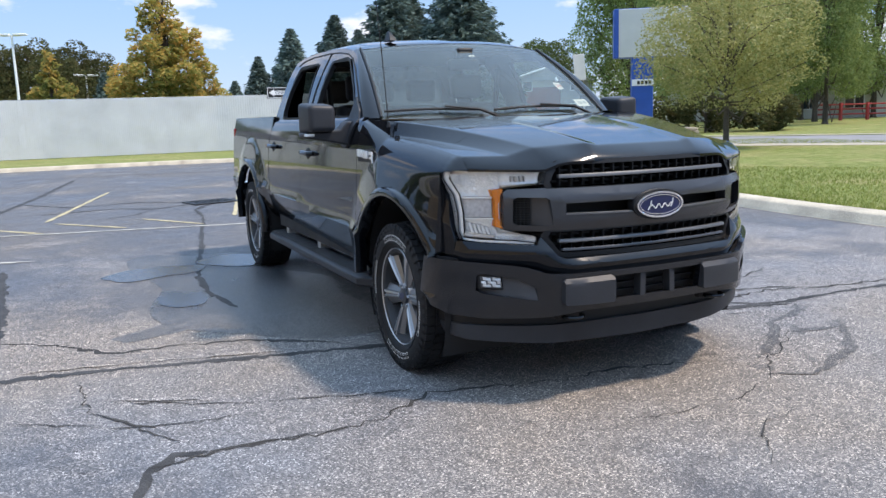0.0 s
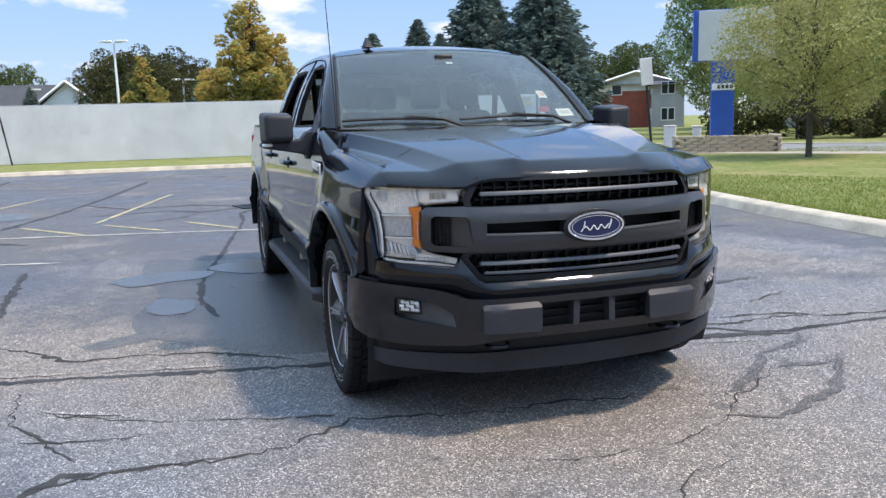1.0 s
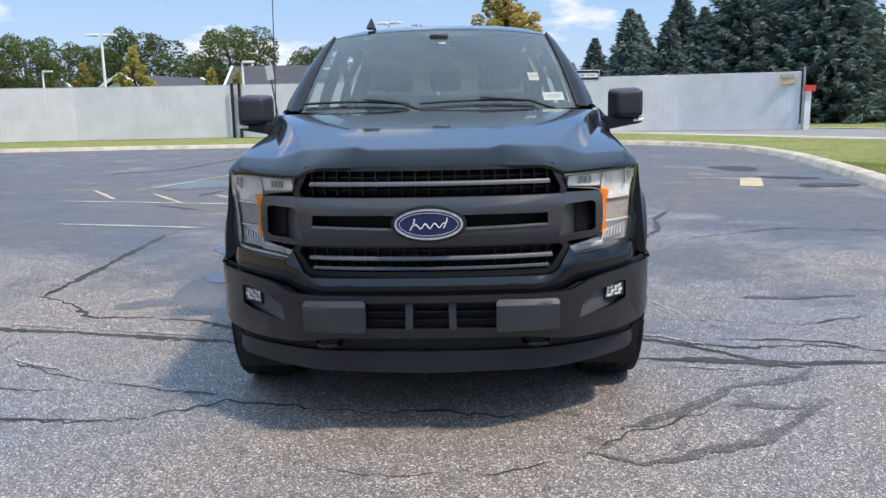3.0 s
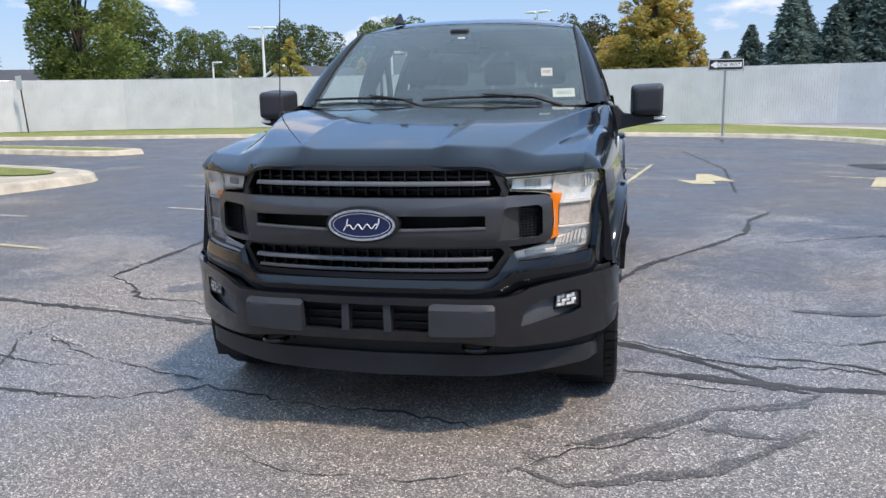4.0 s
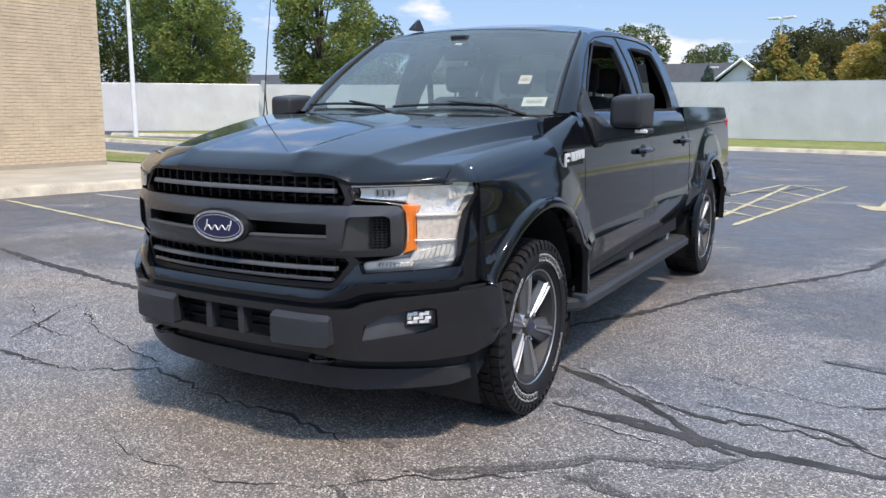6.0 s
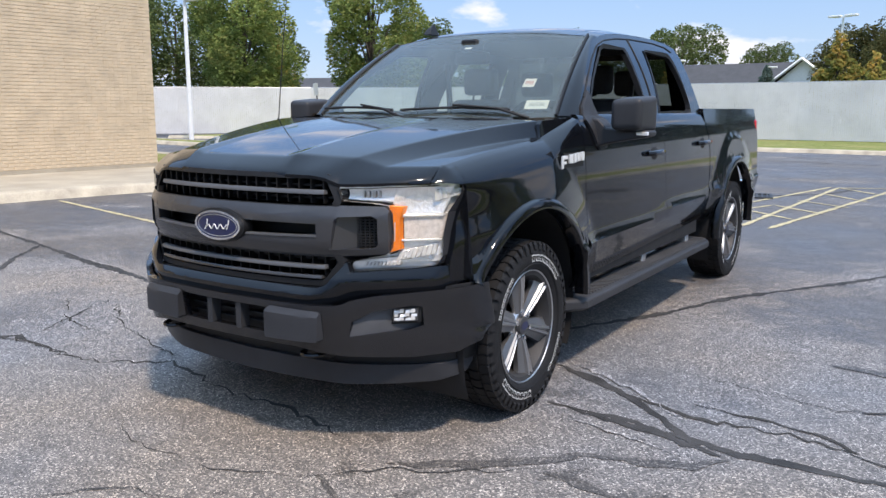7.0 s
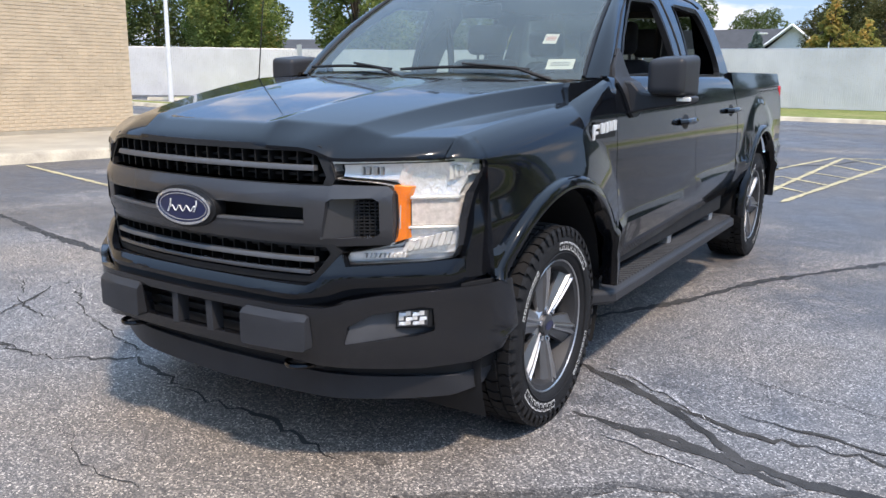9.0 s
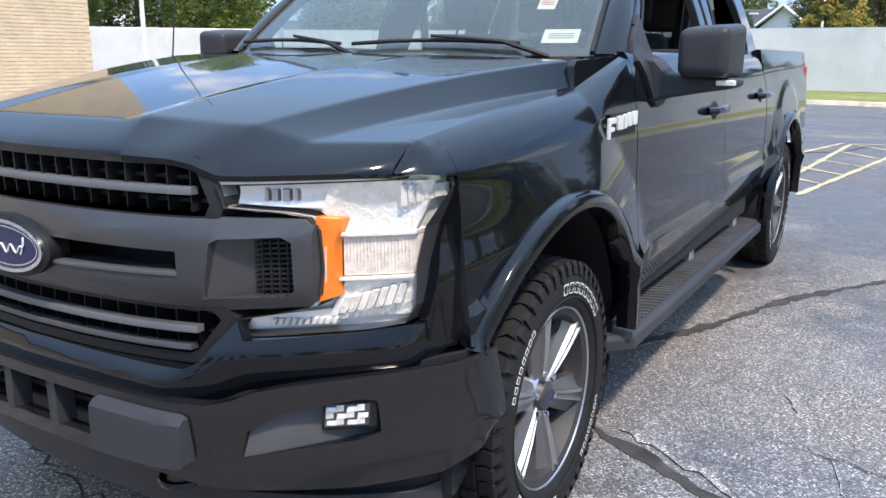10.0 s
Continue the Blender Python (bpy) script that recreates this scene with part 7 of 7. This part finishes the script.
def make_spruce(seed, h, w, label):
    tr = thing("spruce_tree", label, "tree")
    part("trunk", bar([(0, 0, -0.2), (0, 0, h * 0.97)], 0.22, 8, 0.02), M_BARK, tr)
    rng = np.random.default_rng(seed)
    verts, faces = [], []
    z = 0.25
    while z < h * 0.985:
        t = z / h
        reach = w / 2 * (1 - t) ** 0.8 * (0.9 + 0.25 * rng.random()) + 0.10
        nb = max(8, int(24 * (1 - t) + 7))
        for k in range(nb):
            a = 2 * math.pi * (k + rng.random()) / nb
            L = reach * rng.uniform(0.72, 1.08)
            droop = rng.uniform(0.10, 0.35)
            m = max(4, int(L / 0.18))
            for j in range(m):
                q = (j + rng.random()) / m
                r = L * (0.12 + 0.88 * q)
                cz = z - droop * r * (1 - 0.55 * q) + 0.16 * L * q * q
                spread = (0.30 * (1 - q) + 0.10) * min(1.0, L)
                for s_ in range(5):
                    px = r * math.cos(a) + rng.normal() * spread * 0.5
                    py_ = r * math.sin(a) + rng.normal() * spread * 0.5
                    pz = cz - abs(rng.normal()) * 0.16
                    da = a + rng.normal() * 0.7
                    dx, dy = math.cos(da), math.sin(da)
                    s = rng.uniform(0.16, 0.30)
                    i0 = len(verts)
                    up = rng.uniform(-0.75, 0.25) * s
                    tw = rng.uniform(-1, 1) * 0.30 * s
                    verts += [(px - dx * s, py_ - dy * s, pz - up * 0.5), (px - dy * s * 0.15, py_ + dx * s * 0.15, pz + tw), (px + dx * s, py_ + dy * s, pz + up), (px + dy * s * 0.15, py_ - dx * s * 0.15, pz - tw)]
                    faces.append((i0, i0 + 1, i0 + 2, i0 + 3))
        z += 0.15 + 0.14 * (1 - t) * rng.random() + 0.03
    me = bpy.data.meshes.new("crown")
    me.from_pydata(verts, [], faces)
    me.materials.append(M_SPRUCE)
    ob = new("crown", me)
    ob.parent = tr
    return tr


maple = make_tree("maple_tree", 21, 7.3, 5.3, 0.18, 1.3, "cone", M_LEAFAUT, 30000, 0.09, "maple tree turning orange behind the white fence", clumps=90)
maple.matrix_basis = pose(2.5, 42.0, 0) @ Matrix.Diagonal((1.38, 1.38, 1.16, 1))
green_a = make_tree("broadleaf_tree", 22, 10.5, 7.0, 0.22, 1.6, "oval", M_LEAFTURN, 26000, 0.115, "leafy green tree behind the white fence", clumps=42)
green_a.matrix_basis = pose(-26.5, 34.0, 0)
for x, y, rz, sc in ((-33.0, 30.5, 40, 1.0), (-38.8, 25.8, 200, 0.85)):
    copy_thing(green_a, pose(x, y, 0, 0, 0, rz) @ Matrix.Scale(sc, 4))
red = make_tree("plum_tree", 23, 6.2, 3.8, 0.12, 1.2, "oval", M_LEAFRED, 3000, 0.15, "small dark red-leaved tree behind the fence")
red.matrix_basis = pose(-38.6, 22.8, 0)
oran = make_tree("young_maple", 24, 5.2, 3.0, 0.10, 1.0, "cone", M_LEAFAUT, 3000, 0.15, "small orange-leaved tree beyond the fence")
oran.matrix_basis = pose(-3.0, 40, 0)
for az, d, sc in ((-21.5, 56, 1.1), (-16.7, 58, 0.85), (-15.0, 62, 0.85), (-24.5, 52, 0.85), (-36.0, 52, 1.0), (-41.5, 51, 1.1), (-2.5, 60, 1.0)):
    x, y = at(az, d)
    copy_thing(oran, pose(x, y, 0, 0, 0, az * 7) @ Matrix.Scale(sc, 4))
far_oak = make_tree("oak_tree", 25, 9.5, 9.5, 0.30, 2.0, "round", M_LEAFFAR, 15000, 0.16, "broad dark green tree far beyond the fence", clumps=36)
x, y = at(-15.2, 101)
far_oak.matrix_basis = pose(x, y, 0) @ Matrix.Scale(1.13, 4)
for az, d, sc in ((-21.3, 101, 0.95), (-28.0, 90, 0.8), (-33, 80, 0.9), (-10, 120, 0.9), (-17.5, 120, 0.8), (-24.5, 115, 0.9), (-44, 80, 1.0), (-49, 76, 1.0), (-54, 70, 1.0), (31.0, 125, 1.1), (28.5, 130, 1.0), (39, 75, 1.5), (43, 84, 1.3)):
    x, y = at(az, d)
    copy_thing(far_oak, pose(x, y, 0, 0, 0, az * 11) @ Matrix.Scale(sc, 4))
mixed = make_tree("mixed_tree", 29, 8.4, 7.2, 0.25, 1.2, "oval", M_LEAFDARK, 12000, 0.13, "dark green and brown tree beyond the fence", clumps=40)
mixed.matrix_basis = pose(-4.8, 75.9, 0)
for x, y, sc in ((-8.4, 79.5, 0.88), (-1.4, 74.0, 0.96), (-3.0, 70.5, 0.86), (-6.6, 77.0, 0.98), (0.6, 80.0, 0.9)):
    copy_thing(mixed, pose(x, y, 0, 0, 0, x * 23) @ Matrix.Scale(sc, 4))
# tall shade trees beyond the road
shade = make_tree("shade_tree", 26, 15, 12, 0.42, 2.2, "round", M_LEAF, 32000, 0.14, "tall green shade tree on the lawn beyond the road", clumps=44)
shade.matrix_basis = pose(30.0, 31.0, 0) @ Matrix.Diagonal((0.62, 0.62, 0.95, 1))
for x, y, rz, sc in ((44.5, 36.5, 30, 1.0), (50.5, 43.0, 80, 1.1), (55.0, 40.0, 120, 1.1), (33.0, 42.0, 160, 1.0), (60, 26, 200, 1.1), (39, 31, 250, 0.9)):
    copy_thing(shade, pose(x, y, 0.1, 0, 0, rz) @ Matrix.Scale(sc, 4))
small = make_tree("crabapple_tree", 27, 5.6, 5.6, 0.13, 1.75, "round", M_LEAFOLIVE, 26000, 0.058, "small olive-leaved tree on the lawn beside the pylon sign", clumps=60, flat=0.9)
small.matrix_basis = pose(15.1, 14.3, 0.1) @ Matrix.Diagonal((0.88, 0.88, 0.82, 1))
bush = make_tree("yew_bush", 28, 1.7, 3.2, 0.08, 0.2, "round", M_LEAFDARK, 3500, 0.10, "dark clipped bush under the shade trees")
bush.matrix_basis = pose(26, 27.0, 0.1)
for x, y in ((28.2, 25.2), (24.2, 29.0), (29.6, 26.4)):
    copy_thing(bush, pose(x, y, 0.1, 0, 0, x * 9))

spruce = make_spruce(31, 11.5, 9.0, "tall blue-green spruce behind the white fence")
spruce.matrix_basis = pose(20.1, 42.0, 0)
sp2 = make_spruce(32, 8.2, 5.4, "blue-green spruce behind the white fence")
sp2.matrix_basis = pose(9.4, 42.0, 0) @ Matrix.Scale(0.80, 4)
for x, y, sc in ((7.6, 42.5, 0.77), (11.6, 42.0, 0.90), (13.8, 43.0, 1.02), (6.6, 44.5, 0.58)):
    copy_thing(sp2, pose(x, y, 0, 0, 0, x * 31) @ Matrix.Scale(sc, 4))
for x, y, sc in ((16.2, 43.5, 0.90), (13.6, 47.0, 0.70), (24.5, 50.0, 0.95), (18.3, 47.0, 0.95), (11.5, 50.0, 0.62)):
    copy_thing(spruce, pose(x, y, 0, 0, 0, x * 17) @ Matrix.Scale(sc, 4))
for az, d, sc in ((-9.4, 80, 0.83), (29.6, 100, 0.9), (0.7, 72, 0.88)):
    x, y = at(az, d)
    copy_thing(sp2, pose(x, y, 0, 0, 0, az * 31) @ Matrix.Scale(sc, 4))

# trees and grass that close the place behind the camera
for k in range(14):
    a = radians(110 + k * 11.5)
    x, y = 46 * math.sin(a), 46 * math.cos(a) - 6
    copy_thing(green_a, pose(x, y, 0, 0, 0, k * 53) @ Matrix.Scale(0.85 + 0.3 * ((k * 7) % 5) / 5, 4))
sheet([(-60, -60), (60, -60), (60, -26), (20, -24), (-6, -22), (-60, -24)], 0.05, "lawn_south", M_GRASS, "green verge that closes the lot", "lawn")

# short blades over the lawn beside the lot
rng = np.random.default_rng(77)
kerb_x = table([(y, x) for x, y in KERB_R[::-1] if -8 < y < 19.4])
verts, faces = [], []
while len(faces) < 42000:
    y = rng.uniform(-2.0, 19.0)
    x = kerb_x(y) + 0.36 + 13.0 * rng.random() ** 1.6
    along = Vector((x, y)) - ROAD_A
    way = (ROAD_B - ROAD_A).normalized()
    if along.x * way.y - along.y * way.x > -1.0 and abs(along.x * way.y - along.y * way.x) < 9:
        continue
    a, h, w = rng.uniform(0, 6.28), rng.uniform(0.018, 0.05), rng.uniform(0.006, 0.014)
    lx, ly = rng.normal(0, 0.02, 2)
    k = len(verts)
    verts += [(x - w * math.cos(a), y - w * math.sin(a), 0.110), (x + w * math.cos(a), y + w * math.sin(a), 0.110), (x + lx, y + ly, 0.115 + h)]
    faces.append((k, k + 1, k + 2))
me = bpy.data.meshes.new("grass")
me.from_pydata(verts, [], faces)
me.materials.append(M_BLADE)
tagged(new("grass", me), "short uneven green and straw grass blades on the lawn", "grass", "", "stuff")

# ---- bricks of the building's near wall ----
BW, BH, BG = 0.194, 0.057, 0.010
brick_me = bpy.data.meshes.new("brick")
bm = boxed(-0.05, 0.0, -BW / 2, BW / 2, 0, BH)
bmesh.ops.bevel(bm, geom=[e for e in bm.edges if all(v.co.x > -0.01 for v in e.verts)], offset=0.004, segments=1, affect="EDGES")
bm.to_mesh(brick_me)
bm.free()
brick_me.materials.append(M_BRICK)
near, rest = [], []
for r in range(104):
    z = 0.23 + r * (BH + BG)
    off = (BW + BG) / 2 if r % 2 else 0.0
    for k in range(60):
        y = -0.10 - off - k * (BW + BG)
        (near if z < 0.62 and y > -10 else rest).append((y, z))
for y, z in near[:300]:
    ob = new("brick", brick_me)
    ob.parent = bld
    ob.matrix_basis = pose(0.0, y, z)
rest = near[300:] + rest
bm = bmesh.new()
verts, faces = [], []
rng = random.Random(3)
for y, z in rest:
    k = len(verts)
    x = rng.uniform(-0.002, 0.002)
    for xx, i in ((x, 0.004), (-0.05, 0.0)):
        verts += [(xx, y - BW / 2 + i, z + i), (xx, y + BW / 2 - i, z + i), (xx, y + BW / 2 - i, z + BH - i), (xx, y - BW / 2 + i, z + BH - i)]
    faces += [(k, k + 1, k + 2, k + 3), (k, k + 4, k + 5, k + 1), (k + 1, k + 5, k + 6, k + 2), (k + 2, k + 6, k + 7, k + 3), (k + 3, k + 7, k + 4, k)]
bm.free()
me = bpy.data.meshes.new("brickwork")
me.from_pydata(verts, [], faces)
me.materials.append(M_BRICK)
bw = new("brickwork", me)
bw.parent = bld
tagged(bw, kind="stuff")
